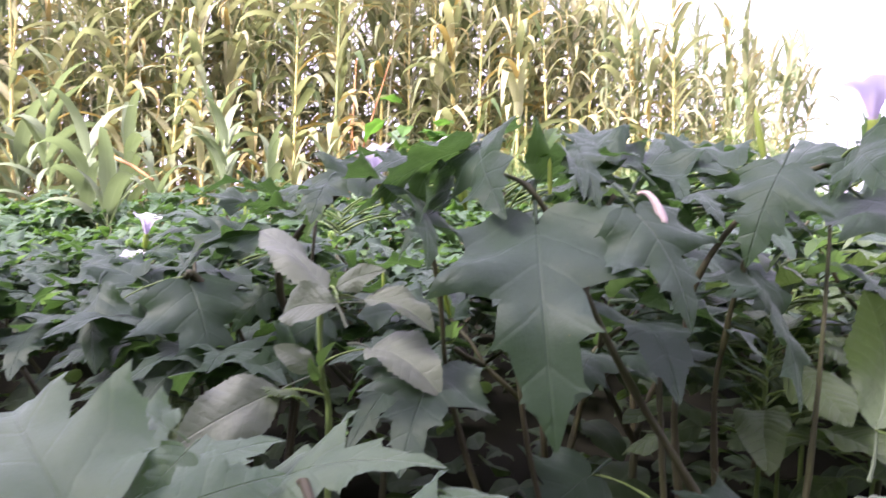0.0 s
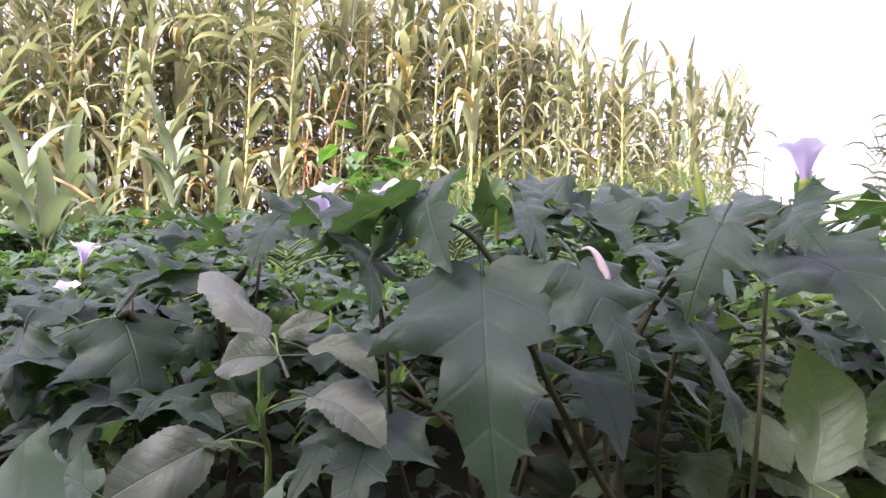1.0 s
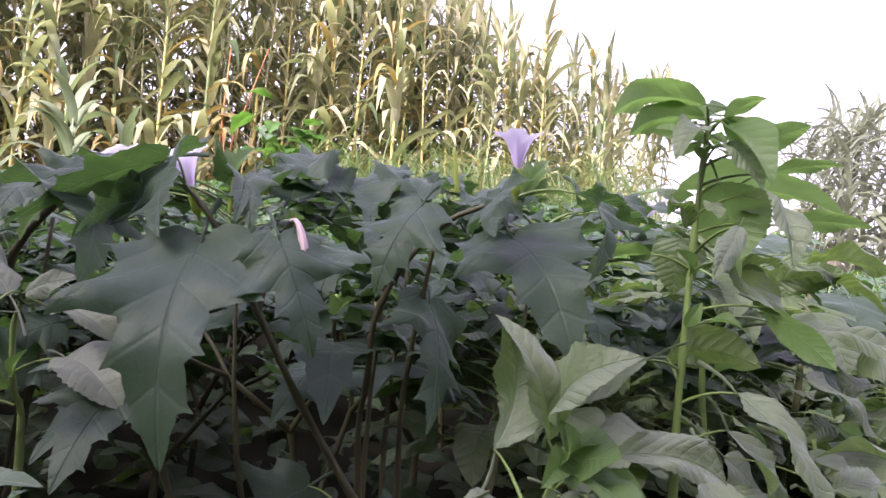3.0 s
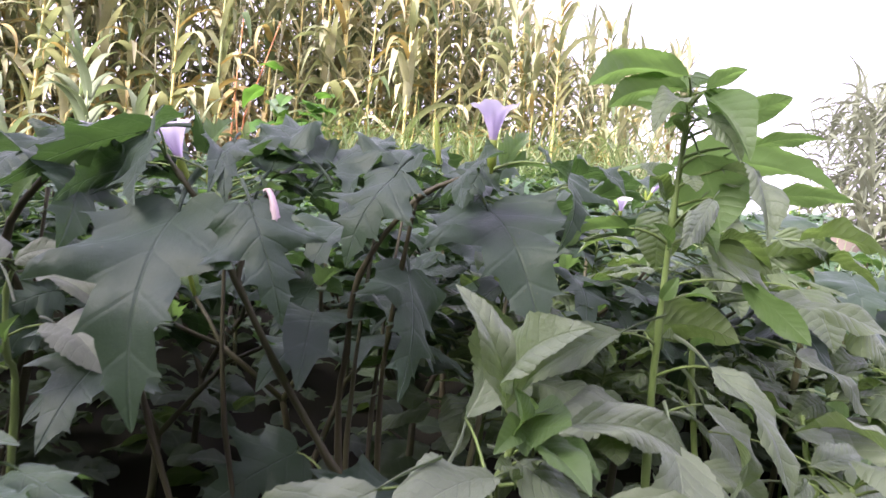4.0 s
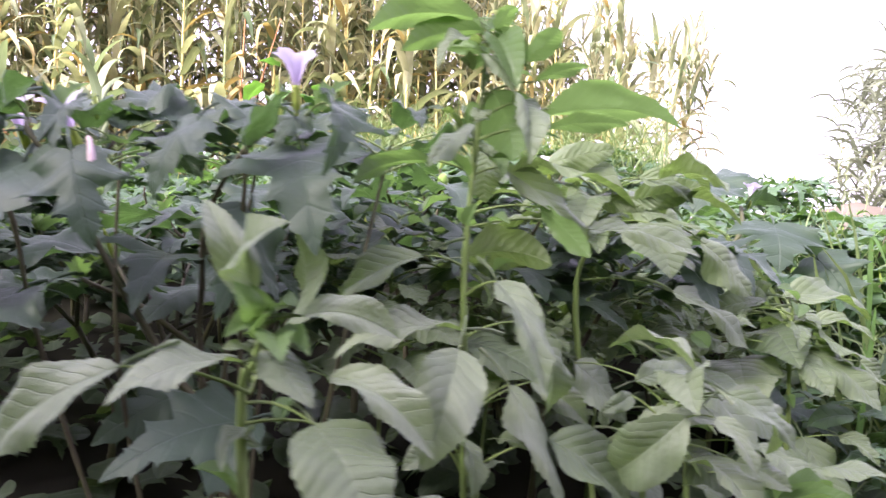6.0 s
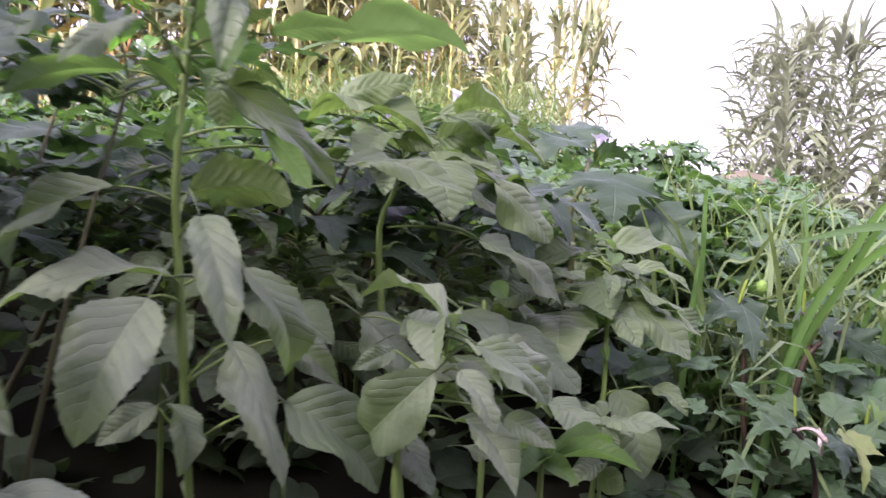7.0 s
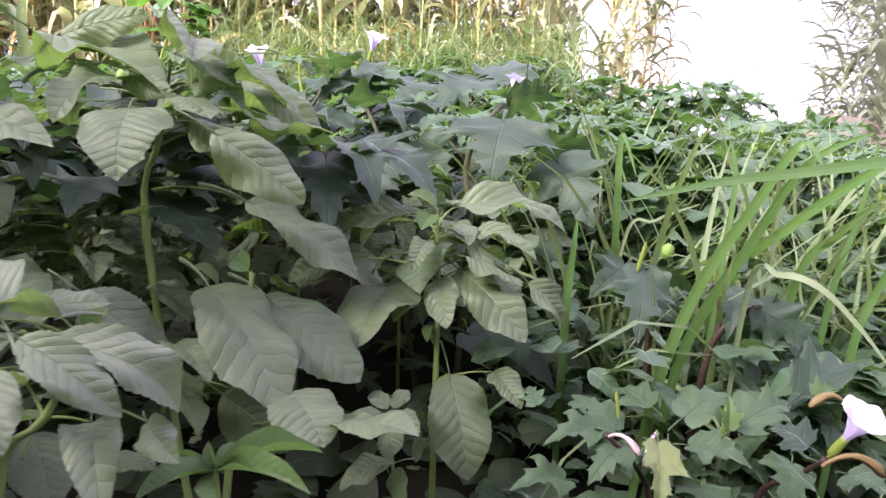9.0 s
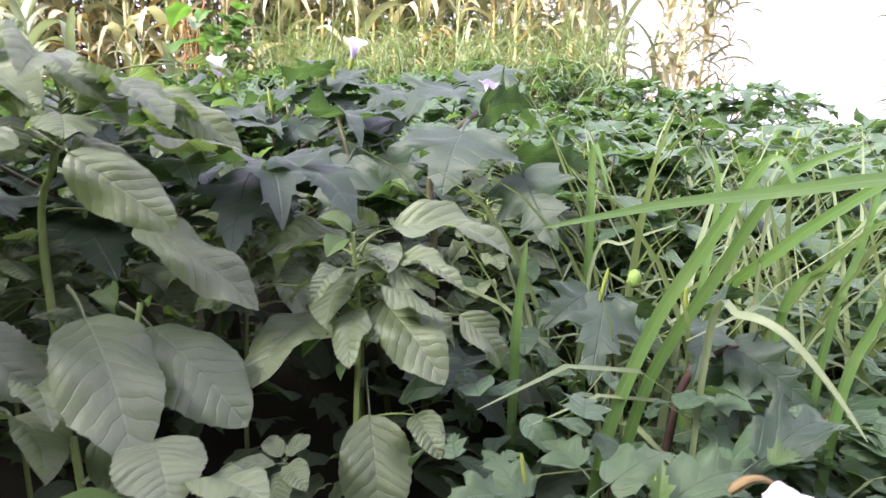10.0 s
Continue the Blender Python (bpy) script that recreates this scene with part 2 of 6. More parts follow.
M_GRASS_BLADE = leaf_material("long_grass_blade", (0.080, 0.165, 0.05), (0.135, 0.23, 0.08), (0.22, 0.32, 0.13), (0.24, 0.46, 0.06), veins=1, slant=0, rough=0.45, relief=0.15, through_light=0.38, vein_mix=0.4, midrib=12)
M_GRASS_PALE = leaf_material("pale_grass_blade", (0.15, 0.20, 0.105), (0.23, 0.28, 0.155), (0.30, 0.34, 0.21), (0.28, 0.38, 0.12), veins=1, slant=0, rough=0.55, relief=0.15, through_light=0.3, vein_mix=0.3, midrib=12)
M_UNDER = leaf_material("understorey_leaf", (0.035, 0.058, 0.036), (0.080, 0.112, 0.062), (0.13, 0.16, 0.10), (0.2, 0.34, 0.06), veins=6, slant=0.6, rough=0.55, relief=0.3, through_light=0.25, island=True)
M_STEM = plain_material("datura_stem", (0.050, 0.038, 0.025), (0.075, 0.080, 0.036), 30, 0.55)
M_STEM_DARK = plain_material("dark_datura_stem", (0.030, 0.018, 0.019), (0.060, 0.036, 0.028), 30, 0.5)
M_STEM_GREEN = plain_material("amaranth_stem", (0.12, 0.175, 0.055), (0.19, 0.255, 0.085), 40, 0.5)
M_CANE = plain_material("cane_yellow", (0.50, 0.40, 0.14), (0.66, 0.56, 0.25), 6, 0.45, 0.4, stretch=(8, 8, 1))
M_REED_DRY_STALK = plain_material("dry_seed_head", (0.12, 0.08, 0.05), (0.22, 0.16, 0.10), 30, 0.8)
M_CANE_GREEN = plain_material("cane_green", (0.24, 0.29, 0.13), (0.36, 0.40, 0.20), 6, 0.45, 0.4, stretch=(8, 8, 1))
M_CANE_RUST = plain_material("cane_rust", (0.42, 0.17, 0.08), (0.52, 0.28, 0.14), 8, 0.6)
M_PETAL = petal_material("petal")
M_WILTED = plain_material("wilted_petal", (0.42, 0.31, 0.33), (0.66, 0.55, 0.56), 60, 0.7, 0.2, 0.5, stretch=(6, 6, 1))
M_WITHERED = plain_material("withered_petal", (0.26, 0.18, 0.08), (0.36, 0.28, 0.14), 50, 0.75, 0.2, 0.5, glow=(0.26, 0.19, 0.08))
M_CALYX = plain_material("calyx", (0.22, 0.30, 0.06), (0.34, 0.40, 0.10), 40, 0.5, glow=(0.4, 0.5, 0.08))
M_CAPSULE = plain_material("green_capsule", (0.14, 0.24, 0.06), (0.22, 0.32, 0.08), 40, 0.55)
# Kept darker than soil is, so it holds the shade beneath the weeds.
M_SOIL_SHADED = plain_material("soil", (0.010, 0.010, 0.008), (0.026, 0.024, 0.018), 1.7, 0.95, 0.1, 0.8)
M_MOUND = plain_material("bare_earth", (0.10, 0.080, 0.072), (0.16, 0.132, 0.12), 1.2, 0.95, 0.1, 0.9)

# ---- shapes ----
RNG = random.Random(4)


def make_mesh(name, verts, faces, material, uvs=None, smooth=True):
    me = bpy.data.meshes.new(name)
    me.from_pydata([tuple(v) for v in verts], [], faces)
    if uvs is not None:
        layer = me.uv_layers.new(name="leaf")
        idx = np.zeros(len(me.loops), dtype=np.int32)
        me.loops.foreach_get("vertex_index", idx)
        layer.data.foreach_set("uv", np.asarray(uvs, dtype=np.float32)[idx].ravel())
    if smooth:
        me.polygons.foreach_set("use_smooth", np.ones(len(me.polygons), dtype=bool))
    me.materials.append(material)
    me.update()
    return me


def part(name, mesh, parent, m=None, label=""):
    ob = new(name, mesh)
    ob.parent = parent
    if m is not None:
        ob.matrix_local = m
    if label:
        ob["label"] = label
    return ob


def thing(name, place, label, category, group="", kind=""):
    ob = new(name)
    ob.location = place
    ob.empty_display_size = 0.05
    return tagged(ob, label, category, group, kind)


def tube(points, radii, sides=7):
    """Vertices and faces of a tapered round rod along points."""
    verts, faces = [], []
    pts = [Vector(p) for p in points]
    for i, p in enumerate(pts):
        d = (pts[min(i + 1, len(pts) - 1)] - pts[max(i - 1, 0)]).normalized()
        a = d.cross(Vector((0.31, 0.95, 0.12))).normalized()
        b = d.cross(a)
        for k in range(sides):
            w = 2 * math.pi * k / sides
            verts.append(p + radii[i] * (math.cos(w) * a + math.sin(w) * b))
    for i in range(len(pts) - 1):
        for k in range(sides):
            q = (k + 1) % sides
            faces.append((i * sides + k, i * sides + q, (i + 1) * sides + q, (i + 1) * sides + k))
    faces.append(tuple(range((len(pts) - 1) * sides, len(pts) * sides)))
    return verts, faces


def joined(pieces):
    verts, faces = [], []
    for v, f in pieces:
        o = len(verts)
        verts += list(v)
        faces += [tuple(i + o for i in q) for q in f]
    return verts, faces


def arc(a, b, sag, n=6):
    """Points from a to b, lifted in the middle by sag."""
    a, b = Vector(a), Vector(b)
    return [a.lerp(b, i / n) + Vector((0, 0, sag * 4 * (i / n) * (1 - i / n))) for i in range(n + 1)]


def outline_datura(rng):
    """Half of a broad leaf with shallow, coarsely toothed lobes: rows of (width, place along the midrib), from base to tip."""
    rows = [(0.0, 0.0), (0.06, -0.045), (0.14, -0.06), (0.23, -0.04), (0.31, 0.015)]
    lobes = ((0.47, 0.085, 0.37, 0.185), (0.56, 0.43, 0.20, 0.465), (0.30, 0.645, 0.15, 0.675), (0.165, 0.81, 0.10, 0.82))
    for tip_w, tip_v, notch_w, notch_v in lobes:
        tip_w *= rng.uniform(0.84, 1.12)
        notch_w *= rng.uniform(0.85, 1.2)
        shift = rng.uniform(-0.025, 0.025)
        tip_v, notch_v = tip_v + shift, notch_v + shift
        w0, v0 = rows[-1]
        long = math.hypot(tip_w - w0, tip_v - v0)
        if long > 0.2:
            for f in (rng.uniform(0.24, 0.34), rng.uniform(0.54, 0.66)):
                rows.append((w0 + (f - 0.09) * (tip_w - w0) + 0.004, v0 + (f - 0.09) * (tip_v - v0)))
                rows.append((w0 + f * (tip_w - w0) + 0.040, v0 + f * (tip_v - v0) + 0.006))
                rows.append((w0 + (f + 0.07) * (tip_w - w0) - 0.002, v0 + (f + 0.05) * (tip_v - v0)))
        rows.append((w0 + 0.80 * (tip_w - w0) - 0.018, v0 + 0.80 * (tip_v - v0)))
        rows.append((tip_w + 0.012, tip_v + 0.008))
        deep = 0.20 * (tip_w - notch_w)
        for f in (0.3, 0.6, 0.85):
            rows.append((tip_w + f * (notch_w - tip_w) - deep, tip_v + f ** 1.7 * (notch_v - tip_v) - 0.15 * deep))
        rows.append((notch_w, notch_v + 0.012))
    return rows + [(0.075, 0.88), (0.043, 0.94), (0.016, 0.985), (0.0, 1.0)]


def outline_ovate(rng, rise=0.52, fall=0.92, teeth=0.008, n=25):
    """Half of an egg-shaped leaf that runs out into a point, with a faintly toothed edge."""
    rows, peak = [(0.0, 0.0)], rise / (rise + fall)
    most = peak ** rise * (1 - peak) ** fall
    uneven = rng.uniform(0, 6.28)
    for i in range(1, n):
        v = i / n
        w = 0.5 * v ** rise * (1 - v) ** fall / most * (1 + 0.035 * math.sin(7 * v + uneven))
        rows.append((w + (teeth if i % 2 else -teeth) * rng.uniform(0.3, 1.3) * min(1, 6 * (1 - v)), v))
    return rows + [(0.0, 1.0)]


def leaf_mesh(name, rng, kind, material, arch=0.1, fold=0.12, curl=0.05, ripple=0.02, stalk=0.3, twist=0.0, pleat=0.0):
    """One leaf of length 1 along +y, facing +z, its widest part about 1 wide; base at the origin, with a stalk behind it."""
    ph = [rng.uniform(0, 6.3) for _ in range(4)]
    edge = []
    for s in (1, -1):
        rows = outline_datura(rng) if kind == "datura" else outline_ovate(rng, *{"ovate": (0.54, 0.74, 0.008, 25), "lance": (0.70, 0.90, 0.016, 33), "heart": (0.36, 0.86, 0.007, 25)}.get(kind, (0.62, 0.85, 0.003, 19)))
        side = [Vector((s * w, v)) for w, v in rows]
        edge += side[:-1] if s > 0 else side[:0:-1]
    n = len(edge)
    rib = [Vector((0, v)) for v in (0.08, 0.16, 0.24, 0.32, 0.4, 0.48, 0.56, 0.64, 0.72, 0.8, 0.88, 0.95)]
    spots = edge + rib
    for j in range(14):
        for i in range(-7, 8):
            p = Vector(((i + 0.5 * (j % 2)) * 0.075 + rng.uniform(-0.01, 0.01), 0.01 + j * 0.068 + rng.uniform(-0.01, 0.01)))
            if abs(p.x) > 0.04 and min((p - q).length for q in edge) > 0.035:
                spots.append(p)
    flat, _, tris, _, _, _ = geometry.delaunay_2d_cdt(spots, [(i, (i + 1) % n) for i in range(n)], [], 1, 1e-5)
    verts, faces, uvs = [], [], []
    for p in flat:
        x, y = p
        yy = min(max(y, 0.0), 1.0)
        z = arch * 4 * yy * (1 - yy) + fold * abs(x) - curl * (2 * abs(x)) ** 2.2
        z += ripple * (math.sin(9 * y + 5 * x + ph[0]) * abs(x) * 2.4 + 0.5 * math.sin(17 * y - 6 * x + ph[1]) * (2 * x) ** 2)
        z += twist * x * (y - 0.3)
        z += pleat * abs(x) * math.cos(20.0 * (y - 0.38 * abs(x)) + ph[2] * 0.3)
        verts.append((x, y, z))
        uvs.append((0.5 + 0.95 * x, y))
    for t in tris:
        p, q, w = (flat[i] for i in t)
        up = (q.x - p.x) * (w.y - p.y) - (q.y - p.y) * (w.x - p.x) > 0
        faces.append(tuple(t) if up else tuple(t)[::-1])
    if stalk:
        o = len(verts)
        v, f = tube(arc((0, -stalk, -0.35 * stalk), (0, 0.06, 0.01), 0.04, 4), (0.022, 0.018, 0.015, 0.012, 0.006), 5)
        verts += v
        uvs += [(0.5, 0.02)] * len(v)
        faces += [tuple(i + o for i in q) for q in f]
    me = make_mesh(name, verts, faces, material, uvs)
    return me


DATURA_LEAVES = [leaf_mesh("datura_leaf", random.Random(10 + i), "datura", M_DATURA, a + 0.03, fo, 0.7 * c, 0.06, 0.28, tw, 0.12)
                 for i, (a, fo, c, tw) in enumerate(((0.10, 0.10, 0.10, 0.1), (0.16, 0.18, 0.12, -0.15), (0.06, 0.02, 0.16, 0.2), (0.20, 0.22, 0.05, -0.1), (0.12, -0.05, 0.14, 0.3), (0.04, 0.12, 0.08, -0.25)))]
DATURA_GREEN = [leaf_mesh("green_datura_leaf", random.Random(140 + i), "datura", M_DATURA_GREEN, 0.14, fo, 0.10, 0.07, 0.28, tw, 0.12) for i, (fo, tw) in enumerate(((0.15, 0.2), (0.35, -0.3), (0.05, 0.3), (0.5, -0.1)))]
YELLOW_LEAVES = [leaf_mesh("yellowed_leaf", random.Random(44 + i), "datura", M_YELLOWED, 0.2, 0.35, 0.1, 0.06, 0.2, 0.3, 0.08) for i in range(2)]
DATURA_FLAT = [leaf_mesh("broad_datura_leaf", random.Random(26 + i), "datura", M_DATURA, 0.08, 0.06, 0.03, 0.05, 0.28, tw, 0.05) for i, tw in enumerate((0.1, -0.1))]
DATURA_YOUNG = [leaf_mesh("young_datura_leaf", random.Random(30 + i), "datura", M_YOUNG, 0.1, 0.5, 0.0, 0.04, 0.2, 0.2) for i in range(2)]
DATURA_LIT = [leaf_mesh("lit_datura_leaf", random.Random(20 + i), "datura", M_DATURA_LIT, a, fo, c, 0.06, 0.28, tw, 0.11)
               for i, (a, fo, c, tw) in enumerate(((0.10, 0.10, 0.10, 0.1), (0.16, 0.18, 0.12, -0.15), (0.06, 0.02, 0.16, 0.2), (0.18, 0.22, 0.08, -0.1)))]
AMARANTH_LEAVES = [leaf_mesh("amaranth_leaf", random.Random(50 + i), "ovate", M_AMARANTH, a, fo, c, 0.055, 0.35, tw)
                   for i, (a, fo, c, tw) in enumerate(((0.10, 0.20, 0.10, 0.0), (0.16, 0.35, 0.12, 0.2), (0.06, 0.10, 0.16, -0.2), (0.20, 0.28, 0.05, 0.25)))]
HEART_LEAVES = [leaf_mesh("heart_leaf", random.Random(95 + i), "heart", M_AMARANTH, 0.12, 0.22, 0.14, 0.04, 0.2, tw) for i, tw in enumerate((0.1, -0.15))]
CLIMBER_LEAVES = [leaf_mesh("climber_leaf", random.Random(115 + i), "heart", m, 0.12, 0.35, 0.1, 0.04, 0.2, 0.1) for i, m in enumerate((M_CLIMBER, M_CLIMBER, M_DATURA_LIT))]
LANCE_LEAVES = [leaf_mesh("narrow_amaranth_leaf", random.Random(80 + i), "lance", M_LANCE, a, fo, c, 0.05, 0.35, tw)
                for i, (a, fo, c, tw) in enumerate(((0.14, 0.25, 0.10, 0.1), (0.20, 0.40, 0.12, -0.2), (0.08, 0.15, 0.16, 0.25), (0.24, 0.30, 0.05, -0.1)))]
GREY_LEAVES = [leaf_mesh("grey_leaf", random.Random(84 + i), "lance", M_GREY_LEAF, a, fo, c, 0.05, 0.35, tw)
               for i, (a, fo, c, tw) in enumerate(((0.10, 0.20, 0.10, 0.1), (0.16, 0.35, 0.10, -0.2), (0.06, 0.12, 0.14, 0.2)))]
FRESH_LEAVES = [leaf_mesh("fresh_leaf", random.Random(60 + i), "lance", M_YOUNG, a, fo, 0.08, 0.03, 0.3, tw) for i, (a, fo, tw) in enumerate(((0.08, 0.15, 0.1), (0.14, 0.25, -0.2), (0.04, 0.08, 0.2), (0.12, 0.3, 0.0)))]
AMARANTH_YOUNG = [leaf_mesh("young_amaranth_leaf", random.Random(70 + i), "narrow", M_YOUNG, 0.12, 0.4, 0.0, 0.02, 0.15, 0.1) for i in range(2)]


def frame_of(base, tip, face, width):
    """The pose that lays a unit leaf from base to tip, its upper side towards face, width metres wide."""
    base, tip = Vector(base), Vector(tip)
    y = tip - base
    length = y.length
    y.normalize()
    z = Vector(face)
    z = (z - z.dot(y) * y).normalized()
    x = y.cross(z)
    m = Matrix((x * width, y * length, z * length)).transposed().to_4x4()
    m.translation = base
    return m


def turned(base, azimuth, rise, length, width, rng, lean=0.25):
    """A leaf's pose from the way it points; its upper side looks up and outwards."""
    ca, sa, ce, se = math.cos(azimuth), math.sin(azimuth), math.cos(rise), math.sin(rise)
    d = Vector((ca * ce, sa * ce, se))
    face = Vector((-ca * se, -sa * se, ce)) + Vector((rng.uniform(-lean, lean), rng.uniform(-lean, lean), 0))
    return frame_of(base, Vector(base) + d * length, face, width)


def leaf_on(plant, kind, base, tip, width, face=(0.0, -0.65, 0.6), root=None, variant=None, name="leaf"):
    """A leaf of a plant, from base to tip in the plant's place; root: where its stalk leaves the stem."""
    pool = {"datura": DATURA_LEAVES, "amaranth": AMARANTH_LEAVES, "young": AMARANTH_YOUNG, "fresh": FRESH_LEAVES, "young_datura": DATURA_YOUNG, "lit_datura": DATURA_LIT, "lance": LANCE_LEAVES, "heart": HEART_LEAVES, "flat": DATURA_FLAT, "green": DATURA_GREEN, "yellow": YELLOW_LEAVES, "grey": GREY_LEAVES}[kind]
    mesh = pool[RNG.randrange(len(pool)) if variant is None else variant % len(pool)]
    o = Vector(plant.location)
    ob = part(name, mesh, plant, frame_of(Vector(base) - o, Vector(tip) - o, face, width))
    if root is not None:
        a, b = Vector(root) - o, Vector(base) - o
        v, f = tube(arc(a, b, 0.25 * (b - a).length * 0.3, 5), (0.0021, 0.0019, 0.0017, 0.0015, 0.0013, 0.0011), 6)
        part("petiole", make_mesh("petiole", v, f, M_STEM_GREEN), plant)
    return ob


# ---- flowers ----


def trumpet_meshes():
    """Calyx, tube and five-cornered limb of a thorn-apple flower of length 1 along +z."""
    n, rings = 40, 8
    tv, tf, lv, lf = [], [], [], []
    for r in range(rings):
        f = r / (rings - 1)
        for k in range(n):
            w = 2 * math.pi * k / n
            rad = 0.042 + 0.10 * f ** 1.8
            rad *= 1 + 0.12 * f * math.cos(5 * w)
            tv.append((rad * math.cos(w), rad * math.sin(w), 0.30 + 0.42 * f))
    for r in range(rings - 1):
        for k in range(n):
            q = (k + 1) % n
            tf.append((r * n + k, r * n + q, (r + 1) * n + q, (r + 1) * n + k))
    for r in range(rings):
        f = r / (rings - 1)
        for k in range(n):
            w = 2 * math.pi * k / n
            star = abs(math.cos(2.5 * w)) ** 2
            rad = 0.142 * (1 + 0.12 * math.cos(5 * w)) + f ** 1.3 * (0.205 + 0.02 * star)
            z = 0.72 + 0.27 * f ** 0.85 + f * f * (0.025 * math.cos(5 * w) + 0.022 * math.sin(3 * w) + 0.014 * math.sin(11 * w)) - 0.05 * f ** 3
            lv.append((rad * math.cos(w), rad * math.sin(w), z))
    for r in range(rings - 1):
        for k in range(n):
            q = (k + 1) % n
            lf.append((r * n + k, r * n + q, (r + 1) * n + q, (r + 1) * n + k))
    cv, cf = tube([(0, 0, -0.08), (0, 0, 0.0), (0, 0, 0.05), (0, 0, 0.2), (0, 0, 0.36), (0, 0, 0.42)], (0.025, 0.03, 0.07, 0.075, 0.062, 0.068), 10)
    return (make_mesh("calyx", cv, cf, M_CALYX), make_mesh("corolla_tube", tv, tf, M_PETAL), make_mesh("corolla_limb", lv, lf, M_PETAL))


CALYX, TUBE, LIMB = trumpet_meshes()


def flower_on(plant, base, mouth, size=None, label="open pale lilac trumpet flower"):
    o = Vector(plant.location)
    d = Vector(mouth) - Vector(base)
    s = size or d.length
    m = Matrix.Translation(Vector(base) - o) @ d.to_track_quat("Z", "Y").to_matrix().to_4x4() @ Matrix.Scale(s, 4)
    fl = part("flower", CALYX, plant, m, label)
    part("corolla_tube", TUBE, fl)
    part("corolla_limb", LIMB, fl)
    return fl


def wilted_on(plant, base, tip, material=M_WILTED, label="limp wilted pinkish flower hanging over"):
    """A spent flower: a limp, pleated tube that hangs over."""
    o = Vector(plant.location)
    a, b = Vector(base) - o, Vector(tip) - o
    pts = arc(a, b, 0.28 * (b - a).length, 9)
    v, f = tube(pts, [0.0016, 0.0017, 0.0019, 0.0021, 0.0024, 0.0028, 0.0033, 0.0038, 0.0040, 0.0024], 12)
    v = [pts[i // 12].lerp(Vector(p), 1.22 if i % 2 else 0.74) for i, p in enumerate(v)]
    return part("wilted_flower", make_mesh("wilted_flower", v, f, material), plant, None, label)


def bud_mesh():
    v, f = tube([(0, 0, 0), (0, 0, 0.1), (0, 0, 0.35), (0, 0, 0.6), (0, 0, 0.85), (0, 0, 1.0)], (0.04, 0.062, 0.070, 0.060, 0.055, 0.008), 8)
    return make_mesh("bud", v, f, M_CALYX)


def capsule_mesh():
    """A spiny egg-shaped fruit, length 1."""
    pieces = []
    pts, rad = [], []
    for i in range(9):
        a = math.pi * i / 8
        pts.append((0, 0, 0.5 - 0.5 * math.cos(a)))
        rad.append(0.02 + 0.34 * math.sin(a))
    pieces.append(tube(pts, rad, 12))
    rng = random.Random(7)
    for _ in range(46):
        a, t = rng.uniform(0, 6.28), math.acos(rng.uniform(-0.95, 0.95))
        d = Vector((math.cos(a) * math.sin(t), math.sin(a) * math.sin(t), math.cos(t)))
        p = Vector((0.35 * d.x, 0.35 * d.y, 0.5 + 0.48 * d.z))
        pieces.append(tube([p, p + 0.14 * d], (0.022, 0.003), 4))
    v, f = joined(pieces)
    return make_mesh("spiny_capsule", v, f, M_CAPSULE)


BUD, CAPSULE = bud_mesh(), capsule_mesh()


def upright(base, length, lean=(0, 0)):
    return Matrix.Translation(base) @ Matrix.Rotation(lean[0], 4, "X") @ Matrix.Rotation(lean[1], 4, "Y") @ Matrix.Scale(length, 4)


# ---- ground ----


def smooth(a, b, v):
    t = min(max((v - a) / (b - a), 0.0), 1.0)
    return t * t * (3 - 2 * t)


def ground_height(x, y):
    bank = 0.75 * smooth(1.2, 6.0, y) * (1 - smooth(1.2, 4.2, x - 0.28 * max(y - 4, 0)))
    return bank + 0.03 * noise.noise((x * 1.3, y * 1.3, 0.2))


def build_ground():
    side = [-3000, -600, -120, -40, -20, -12] + [-8 + 0.4 * i for i in range(61)] + [20, 26, 40, 120, 600, 3000]
    back = [-3000, -600, -120, -30, -10, -5] + [-3 + 0.4 * i for i in range(56)] + [22, 30, 50, 120, 600, 3000]
    verts = [(x, y, ground_height(x, y) if abs(x) < 60 and abs(y) < 60 else 0.0) for y in back for x in side]
    w = len(side)
    faces = [(j * w + i, j * w + i + 1, (j + 1) * w + i + 1, (j + 1) * w + i) for j in range(len(back) - 1) for i in range(w - 1)]
    tagged(new("ground", make_mesh("ground", verts, faces, M_SOIL_SHADED)), "soil ground darkened for the shade under weeds, rising to a bank", "ground", "", "structure")


build_ground()


def build_mound():
    verts, faces, n, rings = [], [], 40, 14
    for r in range(rings + 1):
        for k in range(n):
            a, f = 2 * math.pi * k / n, r / rings
            x, y = 5.8 + 2.7 * f * math.cos(a), 11.6 + 1.1 * f * math.sin(a)
            h = 1.10 * (1 - f ** 2) * (1 - 0.10 * math.sin(2.6 * (x - 4.6))) + 0.10 * noise.noise((x * 1.4, y * 1.4, 3)) + 0.09 * noise.noise((x * 4, y * 4, 3))
            verts.append((x, y, h - 0.1 * f))
    for r in range(rings):
        for k in range(n):
            q = (k + 1) % n
            faces.append((r * n + k, r * n + q, (r + 1) * n + q, (r + 1) * n + k))
    ob = new("earth_mound", make_mesh("earth_mound", verts, faces, M_MOUND))
    tagged(ob, "bare reddish-brown heap of earth beyond the weeds", "earth mound", "", "structure")


build_mound()

# ---- reeds ----


